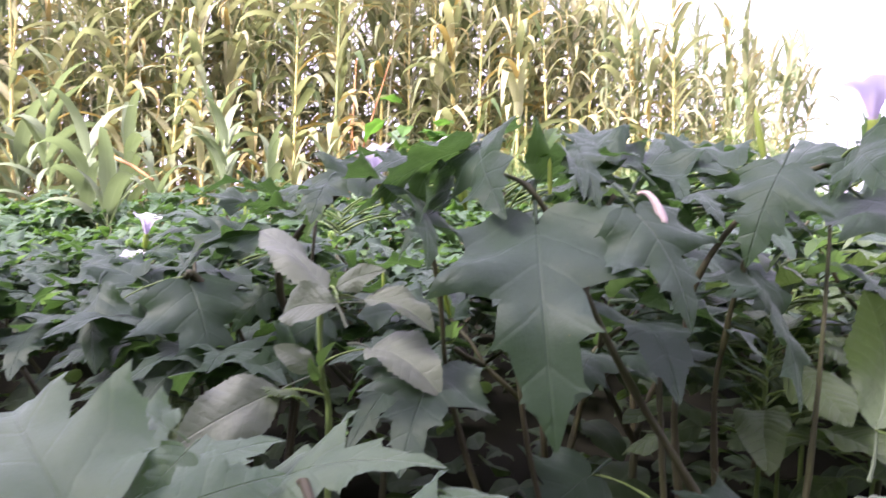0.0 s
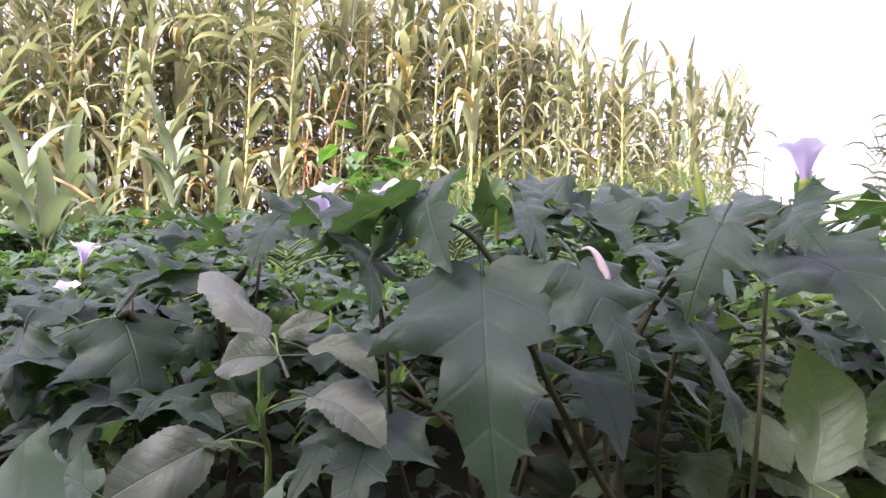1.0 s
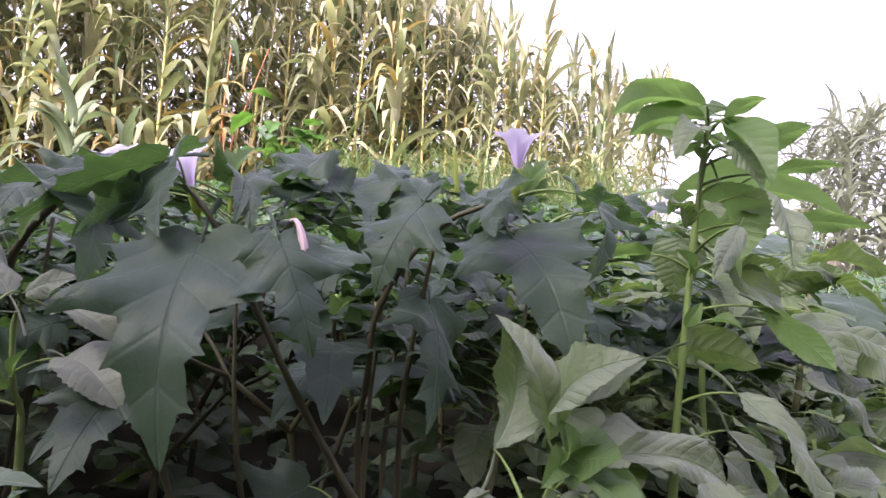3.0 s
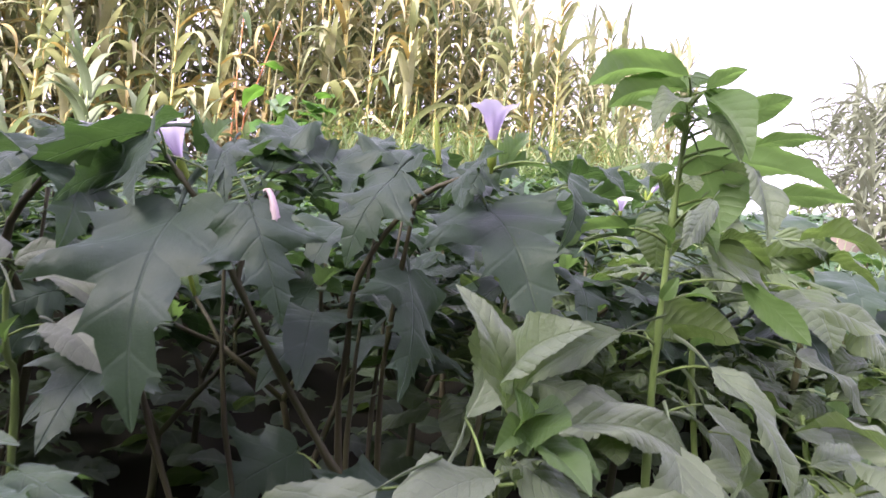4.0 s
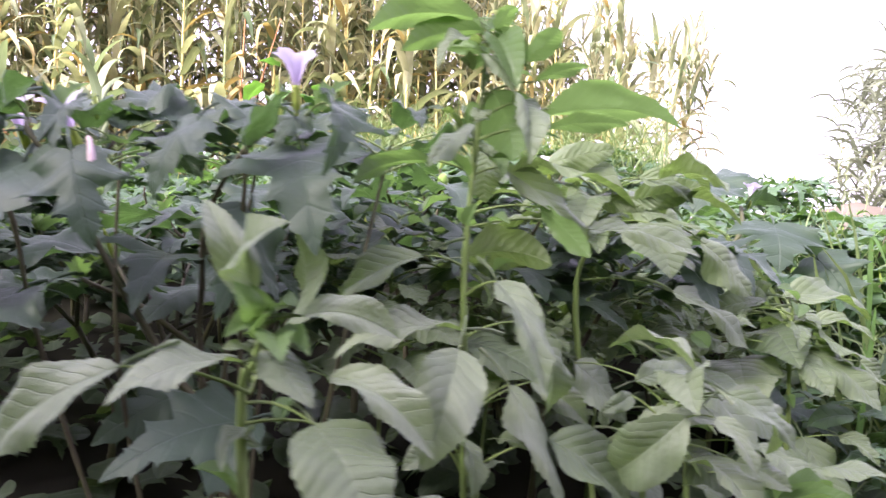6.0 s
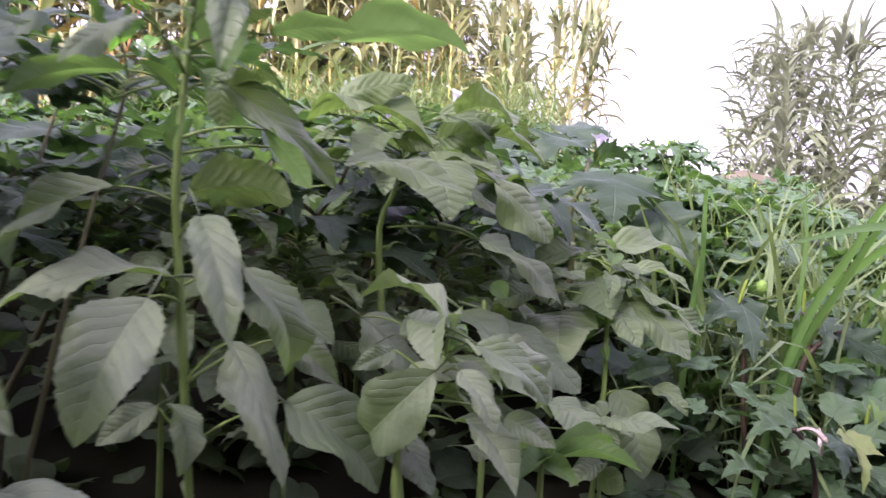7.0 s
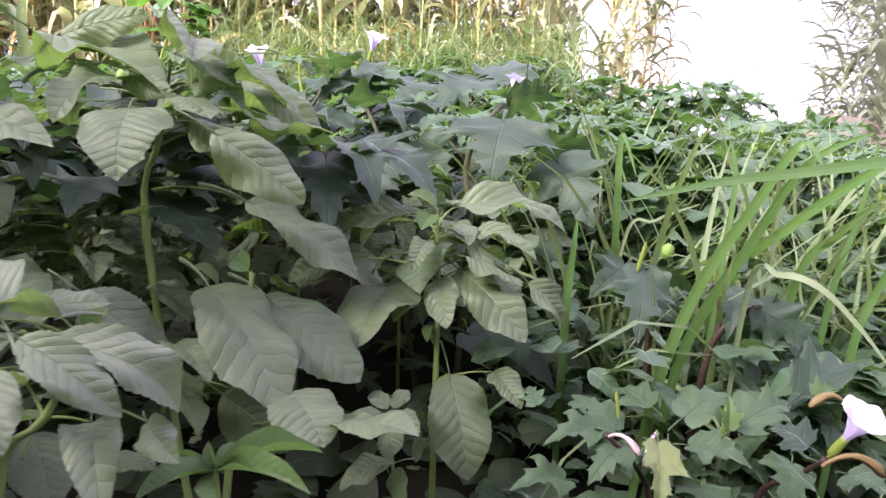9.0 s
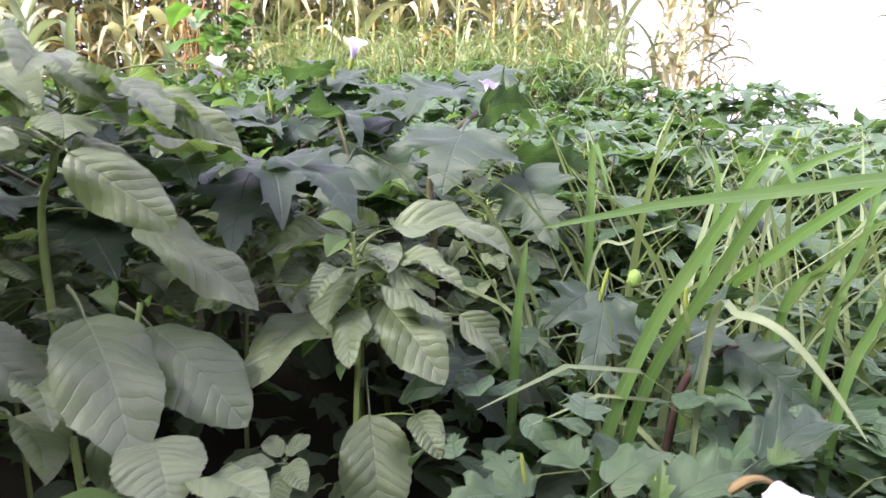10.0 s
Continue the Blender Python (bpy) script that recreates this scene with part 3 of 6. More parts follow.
def ribbon(length_curve, width, n=9):
    """A strap leaf of length 1 that starts along +x, rises by its curve and droops; folded along the middle."""
    rise, droop, twist, kink = (*length_curve, 0.0)[:4]
    verts, faces, uvs = [], [], []
    p, ang = Vector((0, 0, 0)), rise
    for i in range(n + 1):
        f = i / n
        w = width * 0.5 * min(1.0, 0.55 + 2.2 * f) * max(0.0, 1 - f ** 2.2) ** 0.75 + 0.0008
        side = Vector((0, math.cos(twist * f), math.sin(twist * f)))
        up = Vector((-math.sin(ang), 0, math.cos(ang)))
        for s in (-1, 0, 1):
            verts.append(p + side * (w * s) + up * (0.25 * w * abs(s)))
            uvs.append((0.5 + 0.5 * s, f))
        p = p + Vector((math.cos(ang), 0, math.sin(ang))) / n
        ang -= droop / n * (0.35 + 1.5 * f) + kink * 0.75 * math.exp(-((f - 0.4) / 0.08) ** 2)
    for i in range(n):
        for k in range(2):
            a = i * 3 + k
            faces.append((a, a + 1, a + 4, a + 3))
    return verts, faces, uvs


REED_CURVES = ((1.2, 1.0, 0.3), (0.9, 2.3, -0.5), (0.65, 2.8, 0.7), (1.05, 0.9, 1.0, 1.7), (0.6, 0.5, -0.9, 1.9))
REED_LEAVES = [make_mesh("reed_leaf", *ribbon(c, 0.12)[:2], M_REED, ribbon(c, 0.12)[2]) for c in REED_CURVES]
REED_DRY = [make_mesh("dry_reed_leaf", *ribbon(c, 0.075)[:2], M_REED_DRY, ribbon(c, 0.075)[2]) for c in ((0.4, 3.0, 0.8), (0.1, 2.2, -0.9), (0.7, 3.4, 0.4))]


def reed_plan(rng, height):
    """Where the leaves of a reed leave its cane: (height, azimuth, rise shift, length, dry)."""
    out, az = [], rng.uniform(0, 6.28)
    z = 0.15
    while z < height:
        f = z / height
        az += math.pi + rng.uniform(-0.5, 0.5)
        length = (0.84 - 0.24 * f) * rng.uniform(0.75, 1.2)
        out.append((z, az, rng.uniform(-0.25, 0.2) + 0.25 * f, length, rng.random() < 0.5 * (1 - f) ** 1.2 + 0.03))
        z += rng.uniform(0.08, 0.125) * (1.0 if f < 0.8 else 0.6)
    return out


def cane_points(rng, height):
    lx, ly, b = rng.uniform(-0.10, 0.10), rng.uniform(-0.08, 0.08), rng.uniform(-0.05, 0.05)
    return [Vector((lx * f * height * 0.6 + b * f * f, ly * f * height * 0.6, f * height)) for f in (i / 14 for i in range(15))]


def build_reed(rng, height, material):
    reed = thing("giant_reed", (0, 0, 0), "tall leafy giant reed with yellowed lower leaves", "reed", "reeds on the bank")
    pts = cane_points(rng, height)
    rad = []
    for i in range(15):
        rad.append(0.0155 * (1 - 0.75 * (i / 14) ** 1.4) + 0.001)
    pieces = [tube(pts, rad, 6)]
    for i in range(1, 14):
        c = pts[i]
        pieces.append(tube([c - Vector((0, 0, 0.006)), c, c + Vector((0, 0, 0.006))], (rad[i], rad[i] + 0.003, rad[i]), 6))
    v, f = joined(pieces)
    part("cane", make_mesh("cane", v, f, material), reed)
    for z, az, shift, length, dry in reed_plan(rng, height):
        k = min(int(z / height * 14), 13)
        p = pts[k].lerp(pts[k + 1], z / height * 14 - k)
        pool = REED_DRY if dry else REED_LEAVES
        top = z / height > 0.94
        mesh = pool[0 if top and not dry else rng.randrange(len(pool))]
        m = Matrix.Translation(p) @ Matrix.Rotation(az, 4, "Z") @ Matrix.Rotation(-shift, 4, "Y") @ Matrix.Scale(length, 4)
        part("leaf", mesh, reed, m)
    return reed


def line_at(line, f):
    """A point of a broken line, f from 0 to 1."""
    k = min(int(f * (len(line) - 1)), len(line) - 2)
    g = f * (len(line) - 1) - k
    return Vector(line[k]).lerp(Vector(line[k + 1]), g)


def reed_size(x, y):
    """The bed is lower towards its open end."""
    return 0.95 if y > 8.5 else 1.02 - 0.42 * smooth(-1.1, 1.7, x)


def place_reeds():
    rng = random.Random(21)
    stock = [build_reed(random.Random(200 + i), 2.55 + 0.12 * (i % 4), (M_CANE, M_CANE, M_CANE_GREEN, M_CANE, M_CANE_GREEN, M_CANE)[i % 6]) for i in range(9)]
    line = ((-8.0, 4.3), (-6.0, 4.6), (-4.2, 5.0), (-2.6, 5.5), (-1.0, 6.0), (0.4, 6.0), (1.65, 5.75))
    spots = []
    for row in range(3):
        count = 48
        for i in range(count):
            p = line_at(line, min(max((i + rng.uniform(0.0, 1.0)) / count, 0), 1))
            away = row * 0.42 + rng.uniform(-0.2, 0.25)
            spots.append((p[0] - 0.2 * away + rng.uniform(-0.1, 0.1), p[1] + away))
    spots += [(2.55, 9.3), (3.0, 10.6), (2.7, 9.9), (3.1, 10.3), (2.3, 9.0), (2.4, 9.7), (2.8, 10.1), (2.15, 9.4), (2.6, 10.4), (2.3, 9.9)]
    used = set()
    for i, (x, y) in enumerate(spots):
        s = rng.uniform(0.86, 1.12) * reed_size(x, y)
        lean = Matrix.Rotation(rng.uniform(-0.02, 0.13) if y > 8.5 else 0.0, 4, "Y")
        m = Matrix.Translation((x, y, ground_height(x, y) - 0.03)) @ lean @ Matrix.Rotation(rng.uniform(0, 6.28), 4, "Z") @ Matrix.Scale(s, 4)
        k = i if i < 9 else rng.randrange(9)
        ob = stock[i] if i < 9 else copy_thing(stock[k], m)
        ob.matrix_basis = m


def batch(name, mesh_parts, placed, material, label, category):
    """One object of kind stuff out of many copies: mesh_parts are (verts, faces, uvs), placed are (index, matrix)."""
    av, af, au, o = [], [], [], 0
    ready = [(np.array([tuple(p) for p in v]), f, np.array(u)) for v, f, u in mesh_parts]
    for k, m in placed:
        v, f, u = ready[k]
        a = np.array(m)
        av.append(v @ a[:3, :3].T + a[:3, 3])
        af += [tuple(i + o for i in q) for q in f]
        au.append(u)
        o += len(v)
    ob = new(name, make_mesh(name, np.concatenate(av), af, material, np.concatenate(au)))
    return tagged(ob, label, category, "", "stuff")


def far_reeds(name, spots, seed, label, height, leafage=1.0, material=M_REED_FAR, spear=0.86):
    rng = random.Random(seed)
    parts = [ribbon(c, 0.10, 6) for c in REED_CURVES]
    v, f = tube([(0, 0, 0), (0, 0, 0.5), (0, 0, 1.0)], (0.011, 0.009, 0.003), 5)
    parts.append((v, f, [(0.5, 0.5)] * len(v)))
    placed = []
    for x, y in spots:
        # The added reeds behind the path (y < 0) are taller leftwards, for shading.
        h = height * rng.uniform(0.8, 1.1) * (1.0 if y > 8.5 else 1.12 - 0.30 * smooth(-2.7, -1.6, x) if y < 0 else reed_size(x, y))
        tilt = Matrix.Rotation(rng.uniform(-0.07, 0.07), 4, "X") @ Matrix.Rotation(rng.uniform(-0.07, 0.07), 4, "Y")
        root = Matrix.Translation((x, y, ground_height(x, y))) @ tilt
        placed.append((5, root @ Matrix.Diagonal((1, 1, h, 1))))
        for z, az, shift, length, dry in reed_plan(rng, h):
            k = 0 if z / h > spear else rng.randrange(1, 5)
            placed.append((k, root @ Matrix.Translation((0, 0, z)) @ Matrix.Rotation(az, 4, "Z") @ Matrix.Rotation(-shift, 4, "Y") @ Matrix.Scale(length * leafage, 4)))
    batch(name, parts, placed, material, label, "reeds")


def place_far_reeds():
    rng = random.Random(77)
    line = ((-9, 6.2), (-6.5, 6.5), (-4.4, 6.8), (-2.8, 7.2), (-1.0, 7.5), (0.5, 7.4), (1.8, 6.9))
    spots = []
    for _ in range(60):
        p = line_at(line, rng.random())
        spots.append((p[0] + rng.uniform(-0.2, 0.2), p[1] + rng.uniform(-0.3, 1.6)))
    far_reeds("reed_thicket", spots, 5, "dense reeds standing behind the front rows", 2.75)
    spots = []
    for _ in range(50):
        a, r = rng.uniform(0, 6.28), 2.5 * math.sqrt(rng.random())
        spots.append((9.25 + r * math.cos(a) * 1.15, 12.4 + r * math.sin(a)))
    far_reeds("reed_clump", spots, 6, "separate dark clump of tall reeds against the sky", 3.8, 1.3, M_REED_HAZED, 0.97)


def place_slender_reeds():
    """Thin leafy reeds that fill the front rows of the bed."""
    rng = random.Random(63)
    line = ((-8.0, 4.4), (-6.0, 4.7), (-4.2, 5.1), (-2.6, 5.6), (-1.0, 6.05), (0.4, 6.05), (1.75, 5.8))
    spots = []
    for _ in range(150):
        p = line_at(line, rng.random())
        away = rng.uniform(-0.1, 1.3)
        spots.append((p[0] - 0.2 * away + rng.uniform(-0.1, 0.1), p[1] + away))
    far_reeds("slender_reeds", spots, 17, "thin leafy reeds filling the front of the bed", 2.5, 0.62, M_REED_THIN, 0.95)


def place_shade_reeds():
    """Unseen reeds added behind the path, to keep low light off the weeds."""
    rng = random.Random(88)
    spots = []
    for _ in range(420):
        x = rng.uniform(-7, 8)
        spots.append((x, -1.9 - 1.9 * rng.random() - 0.05 * abs(x)))
    far_reeds("rear_reed_thicket", spots, 8, "unseen dense reeds added behind the path to shade the weeds", 4.5)


def young_reeds():
    """Short shoots with broad pale leaves at the foot of the bed."""
    rng = random.Random(55)
    mesh = [make_mesh("broad_reed_leaf", *ribbon(c, 0.19)[:2], M_REED_PALE, ribbon(c, 0.19)[2]) for c in ((1.3, 1.2, 0.2), (1.15, 2.4, -0.5), (0.95, 3.0, 0.6))]
    stock = []
    for k in range(3):
        shoot = thing("reed_shoot", (0, 0, 0), "young reed shoot with broad pale green leaves", "reed", "young reed shoots")
        h = 0.75 + 0.2 * k
        v, f = tube([(0, 0, -0.02), (0.01, 0, 0.5 * h), (0.02, 0.01, h)], (0.012, 0.010, 0.005), 6)
        part("cane", make_mesh("cane", v, f, M_CANE_GREEN), shoot)
        az = 0.4 * k
        for i in range(11):
            z = h * (0.18 + 0.82 * i / 11)
            az += math.pi + rng.uniform(-0.6, 0.6)
            part("leaf", mesh[0 if i > 8 else rng.randrange(3)], shoot, Matrix.Translation((0.01, 0, z)) @ Matrix.Rotation(az, 4, "Z") @ Matrix.Scale(rng.uniform(0.42, 0.62), 4))
        stock.append(shoot)
    spots = [(-2.72, 3.3, 0.95), (-3.05, 3.45, 1.05), (-3.9, 4.0, 1.15), (-3.5, 4.3, 0.9), (-3.1, 4.2, 0.8), (-2.7, 4.5, 0.9), (-2.3, 4.5, 0.75), (-4.4, 4.2, 1.2), (-4.8, 3.9, 1.3), (-2.0, 4.9, 0.7), (-1.5, 4.6, 0.7), (-2.9, 4.7, 1.0), (-5.3, 4.2, 1.2), (-3.7, 4.6, 1.1), (-1.1, 5.0, 0.6)]
    for i, (x, y, s) in enumerate(spots):
        m = Matrix.Translation((x, y, ground_height(x, y))) @ Matrix.Rotation(rng.uniform(0, 6.28), 4, "Z")
        ob = stock[i] if i < 3 else copy_thing(stock[rng.randrange(3)], m)
        ob.matrix_basis = m @ Matrix.Scale(s, 4)


def rusty_canes():
    dry = thing("dry_cane", (-2.02, 5.45, ground_height(-2.02, 5.45)), "leaning rust-coloured dry reed canes in the bed", "reed")
    for k, (dx, dy, h) in enumerate(((0.05, 0.0, 1.75), (0.34, 0.05, 1.7), (-0.10, 0.08, 1.2))):
        low = Vector((0.03 * k, 0, 0.0))
        v, f = tube([low, low + Vector((0.2 * dx, dy, 0.5 * h)), low + Vector((dx, dy, h))], (0.011, 0.009, 0.005), 7)
        part("cane", make_mesh("cane", v, f, M_CANE_RUST), dry)
    m = Matrix.Translation((0, 0, 0.9))
    for az in (0.3, 2.6, 4.0, 5.3):
        part("dead_leaf", REED_DRY[0], dry, m @ Matrix.Rotation(az, 4, "Z") @ Matrix.Scale(0.45, 4))
    stick = thing("broken_cane", (-2.86, 3.66, ground_height(-2.86, 3.66) + 0.72), "broken orange cane lying on the weeds", "reed")
    v, f = tube([(-0.22, 0.05, 0.18), (0, 0, 0.1), (0.2, -0.05, 0.0)], (0.012, 0.012, 0.010), 7)
    part("cane", make_mesh("cane", v, f, M_CANE_RUST), stick)


place_reeds()
place_far_reeds()
place_slender_reeds()
place_shade_reeds()
young_reeds()
rusty_canes()

# ---- thorn apples ----


def datura_template(seed, height=0.72, flowers=1, near=True):
    rng = random.Random(seed)
    plant = thing("thorn_apple", (0, 0, 0), "bushy thorn apple with large jagged dark green leaves", "plant", "thorn apples in the weeds")
    pieces, ends, blades = [], [], []

    def fork(p, d, length, radius, level):
        q = p + d * length
        pieces.append(tube([p, p.lerp(q, 0.5) + Vector((rng.uniform(-1, 1), rng.uniform(-1, 1), 0)) * 0.01, q], (radius, radius * 0.9, radius * 0.8), 6))
        if level < 3:
            ends.append((q, d))
        if level == 0:
            return
        a = rng.uniform(0, 6.28)
        for s in (0, math.pi):
            out = Vector((math.cos(a + s), math.sin(a + s), 0)) * rng.uniform(0.55, 0.85)
            fork(q, (d + out).normalized(), length * rng.uniform(0.68, 0.85), radius * 0.72, level - 1)

    fork(Vector((0, 0, -0.02)), Vector((rng.uniform(-0.1, 0.1), rng.uniform(-0.1, 0.1), 1)).normalized(), height * 0.36, 0.011, 3)
    scale = height / max(p.z for v, f in pieces for p in v)
    pieces = [([Vector((p.x, p.y, p.z * scale)) for p in v], f) for v, f in pieces]
    if near:
        for k, (v, f) in enumerate(pieces):
            part("branch" if k else "stem", make_mesh("branch" if k else "stem", v, f, M_STEM), plant)
    else:
        tagged(part("stem", make_mesh("stem", *joined(pieces), M_STEM), plant), kind="stuff")
    for q, d in ends:
        q = Vector((q.x, q.y, q.z * scale))
        if near and q.z < 0.80 * height:
            continue
        for _ in range(rng.choice((4, 4, 5)) if near else rng.choice((3, 3, 4))):
            az = math.atan2(d.y, d.x) + rng.uniform(-1.5, 1.5)
            length = rng.uniform(0.13, 0.21) if near else rng.uniform(0.15, 0.25)
            base = q + Vector((math.cos(az), math.sin(az), 0.15)) * rng.uniform(0.03, 0.09) - Vector((0, 0, rng.uniform(0, 0.05)))
            blades.append((rng.randrange(6), turned(base, az, rng.uniform(-0.65, 0.1) if near else rng.uniform(-0.85, 0.1), length, length * rng.uniform(0.75, 0.95), rng)))
        az = rng.uniform(0, 6.28)
        blades.append((6 + rng.randrange(2), turned(q, az, rng.uniform(0.2, 0.9), rng.uniform(0.04, 0.07), 0.04, rng)))
    pool = DATURA_LEAVES + DATURA_YOUNG
    if near:
        for k, m in blades:
            part("leaf" if k < 6 else "young_leaf", pool[k], plant, m)
    else:
        for name, keep, mat in (("crown", range(6), M_CROWN_LIT), ("young_growth", (6, 7), M_CROWN_YOUNG)):
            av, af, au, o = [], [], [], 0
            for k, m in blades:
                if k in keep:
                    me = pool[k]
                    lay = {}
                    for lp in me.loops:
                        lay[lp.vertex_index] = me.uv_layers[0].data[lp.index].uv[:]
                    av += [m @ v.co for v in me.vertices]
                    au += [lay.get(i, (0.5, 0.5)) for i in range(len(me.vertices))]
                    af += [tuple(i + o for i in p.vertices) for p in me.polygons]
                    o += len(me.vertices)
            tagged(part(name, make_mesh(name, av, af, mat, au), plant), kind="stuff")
    tips = [e for e in ends if e[0].z * scale > 0.8 * height]
    rng.shuffle(tips)
    for q, d in tips[:flowers]:
        q = Vector((q.x, q.y, q.z * scale))
        flower_on(plant, q, q + Vector((rng.uniform(-0.03, 0.03), rng.uniform(-0.04, 0.02), 0.085)))
    for q, d in tips[flowers:flowers + 2]:
        part("bud", BUD, plant, upright((q.x, q.y, q.z * scale), rng.uniform(0.04, 0.065), (rng.uniform(-0.3, 0.3), rng.uniform(-0.3, 0.3))))
    for q, d in tips[flowers + 2:flowers + 3]:
        part("spiny_capsule", CAPSULE, plant, upright((q.x, q.y, q.z * scale), 0.035))
    return plant


def scatter(stock, spots, rng):
    """Stands copies of the stock on spots (x, y, height)."""
    for i, (x, y, h) in enumerate(spots):
        s = h / 0.80 * rng.uniform(0.92, 1.08)
        m = Matrix.Translation((x, y, ground_height(x, y) - 0.01)) @ Matrix.Rotation(rng.uniform(0, 6.28), 4, "Z")
        ob = stock[i] if i < len(stock) else copy_thing(stock[rng.randrange(len(stock))], m)
        ob.matrix_basis = m @ Matrix.Scale(s, 4)


def place_daturas():
    rng = random.Random(9)
    near, far = [], []
    for j in range(10):
        for i in range(13):
            x, y = -5.2 + i * 0.58 + rng.uniform(-0.2, 0.2) + 0.06 * j, 1.42 + j * 0.44 + rng.uniform(-0.16, 0.16)
            if y > 4.3 + 0.35 * max(x + 3, 0) or x > 1.7 or (x > 0.75 and y < 2.1) or -x > 1.2 + 1.15 * y or (-0.3 < x < 0.62 and y < 1.75):
                continue
            if 0.5 < x < 0.72 and y < 1.6:
                y += 0.5
            h = (0.80 if x < -0.6 else 0.88) if y < 2.2 else 0.66
            (near if y < 2.3 and abs(x + 0.3) < 1.9 else far).append((x, y, h))
    near += [(-0.32, 1.46, 0.82), (0.78, 1.62, 0.84), (0.30, 1.66, 0.88), (-0.85, 1.45, 0.80), (0.10, 1.30, 0.86)]
    far += [(2.15, 2.0, 0.56), (2.6, 2.3, 0.62), (2.3, 2.75, 0.64), (3.0, 2.9, 0.56), (1.95, 1.65, 0.42), (2.9, 2.2, 0.56), (2.05, 3.0, 0.68), (2.6, 3.3, 0.6), (1.85, 2.3, 0.66)]
    for x, y in ((2.0, 3.3), (2.6, 3.7), (2.2, 4.4), (3.0, 4.6), (3.5, 5.2), (2.9, 5.7), (4.0, 6.1), (3.6, 7.2), (4.0, 8.4), (4.4, 9.6), (3.6, 9.0), (6.9, 8.6), (5.9, 7.2), (4.9, 6.0), (1.9, 2.6)):
        far.append((x, y, 0.66))
    scatter([datura_template(300 + i, 0.72, 0) for i in range(4)], near, rng)
    scatter([datura_template(320 + i, 0.72, 0, False) for i in range(5)], far, rng)


place_daturas()

def climbing_weed():
    """A leafy shoot that has climbed the first reeds."""
    rng = random.Random(41)
    x, y = -1.22, 4.75
    z = ground_height(x, y)
    plant = thing("climbing_weed", (x, y, z), "bright green climbing weed with broad leaves on the reeds", "weed")
    tops = [Vector((-0.02, 0.0, 1.14)), Vector((-0.16, 0.0, 1.02)), Vector((0.18, -0.02, 0.96)), Vector((0.06, -0.08, 0.90))]
    for k, top in enumerate(tops):
        start = Vector((0.02 * k - 0.03, 0, -0.02))
        pts = arc(start, top, 0.05 * (k - 1.5), 8)
        v, f = tube(pts, [0.0065 - 0.0006 * i for i in range(9)], 6)
        part("stem", make_mesh("stem", v, f, M_STEM_GREEN), plant)
        for i in range(11):
            p = pts[3 + min(i // 2, 5)]
            az = rng.uniform(0, 6.28)
            length = rng.uniform(0.14, 0.24)
            base = p + Vector((math.cos(az), math.sin(az), 0.4)) * rng.uniform(0.03, 0.08)
            part("leaf", CLIMBER_LEAVES[i % 3], plant, turned(base, az, rng.uniform(-0.9, 0.1), length, length * rng.uniform(0.7, 0.9), rng))


climbing_weed()

# ---- amaranth thicket behind the near plants ----


def amaranth_template(seed, height=0.75):
    rng = random.Random(seed)
    plant = thing("amaranth_weed", (0, 0, 0), "leafy amaranth weed among thorn apples", "weed", "amaranth weeds")
    lx, ly = rng.uniform(-0.08, 0.08), rng.uniform(-0.08, 0.08)
    pts = [Vector((lx * f * f, ly * f * f, -0.02 + f * height)) for f in (i / 8 for i in range(9))]
    stalks = [tube(pts, [0.0065 - 0.0045 * i / 8 for i in range(9)], 7)]
    az, n = rng.uniform(0, 6.28), 34
    for i in range(n):
        g = 0.60 + 0.40 * i / n
        k = min(int(g * 8), 7)
        p = pts[k].lerp(pts[k + 1], g * 8 - k)
        az += 2.4 + rng.uniform(-0.4, 0.4)
        length = (0.17 - 0.11 * max(0, (g - 0.68) / 0.32)) * rng.uniform(0.7, 1.1)
        reach = length * rng.uniform(0.5, 0.9)
        base = p + Vector((math.cos(az), math.sin(az), 0.3)) * reach
        mesh = AMARANTH_YOUNG[i % 2] if g > 0.95 else AMARANTH_LEAVES[rng.randrange(4)]
        part("leaf", mesh, plant, turned(base, az, rng.uniform(-0.75, 0.05) + 0.9 * max(0, g - 0.85) * 4, length, length * rng.uniform(0.45, 0.6), rng, 0.3))
        stalks.append(tube(arc(p, base, 0.08 * reach, 3), (0.0026, 0.0022, 0.0019, 0.0015), 5))
    part("stem", make_mesh("stem", *joined(stalks), M_STEM_GREEN), plant)
    return plant


def place_amaranths():
    rng = random.Random(13)
    spots = [(0.66, 1.34, 0.74), (0.46, 1.24, 0.82), (0.92, 1.62, 0.78), (0.60, 1.62, 0.84), (1.12, 1.78, 0.66),
             (1.35, 1.95, 0.62), (0.72, 1.85, 0.84), (-0.75, 1.25, 0.60), (1.42, 2.2, 0.70)]
    scatter([amaranth_template(500 + i) for i in range(4)], spots, rng)


place_amaranths()

# ---- the near plants ----
FRONT, TOP, STEEP, AWAY = (0, -0.85, 0.45), (0, -0.35, 1), (0, -1, 0.12), (0.1, 0.75, 0.6)
RIGHTWARD = (0.55, -0.7, 0.5)


def smooth_line(pts, steps):
    """Points on a smooth curve through pts."""
    n, fine = len(pts), []
    for i in range(n - 1):
        a, b = pts[max(i - 1, 0)], pts[i]
        c, d = pts[i + 1], pts[min(i + 2, n - 1)]
        for k in range(steps):
            f = k / steps
            fine.append(0.5 * ((2 * b) + (c - a) * f + (2 * a - 5 * b + 4 * c - d) * f * f + (3 * b - a - 3 * c + d) * f ** 3))
    return fine + [pts[-1]]


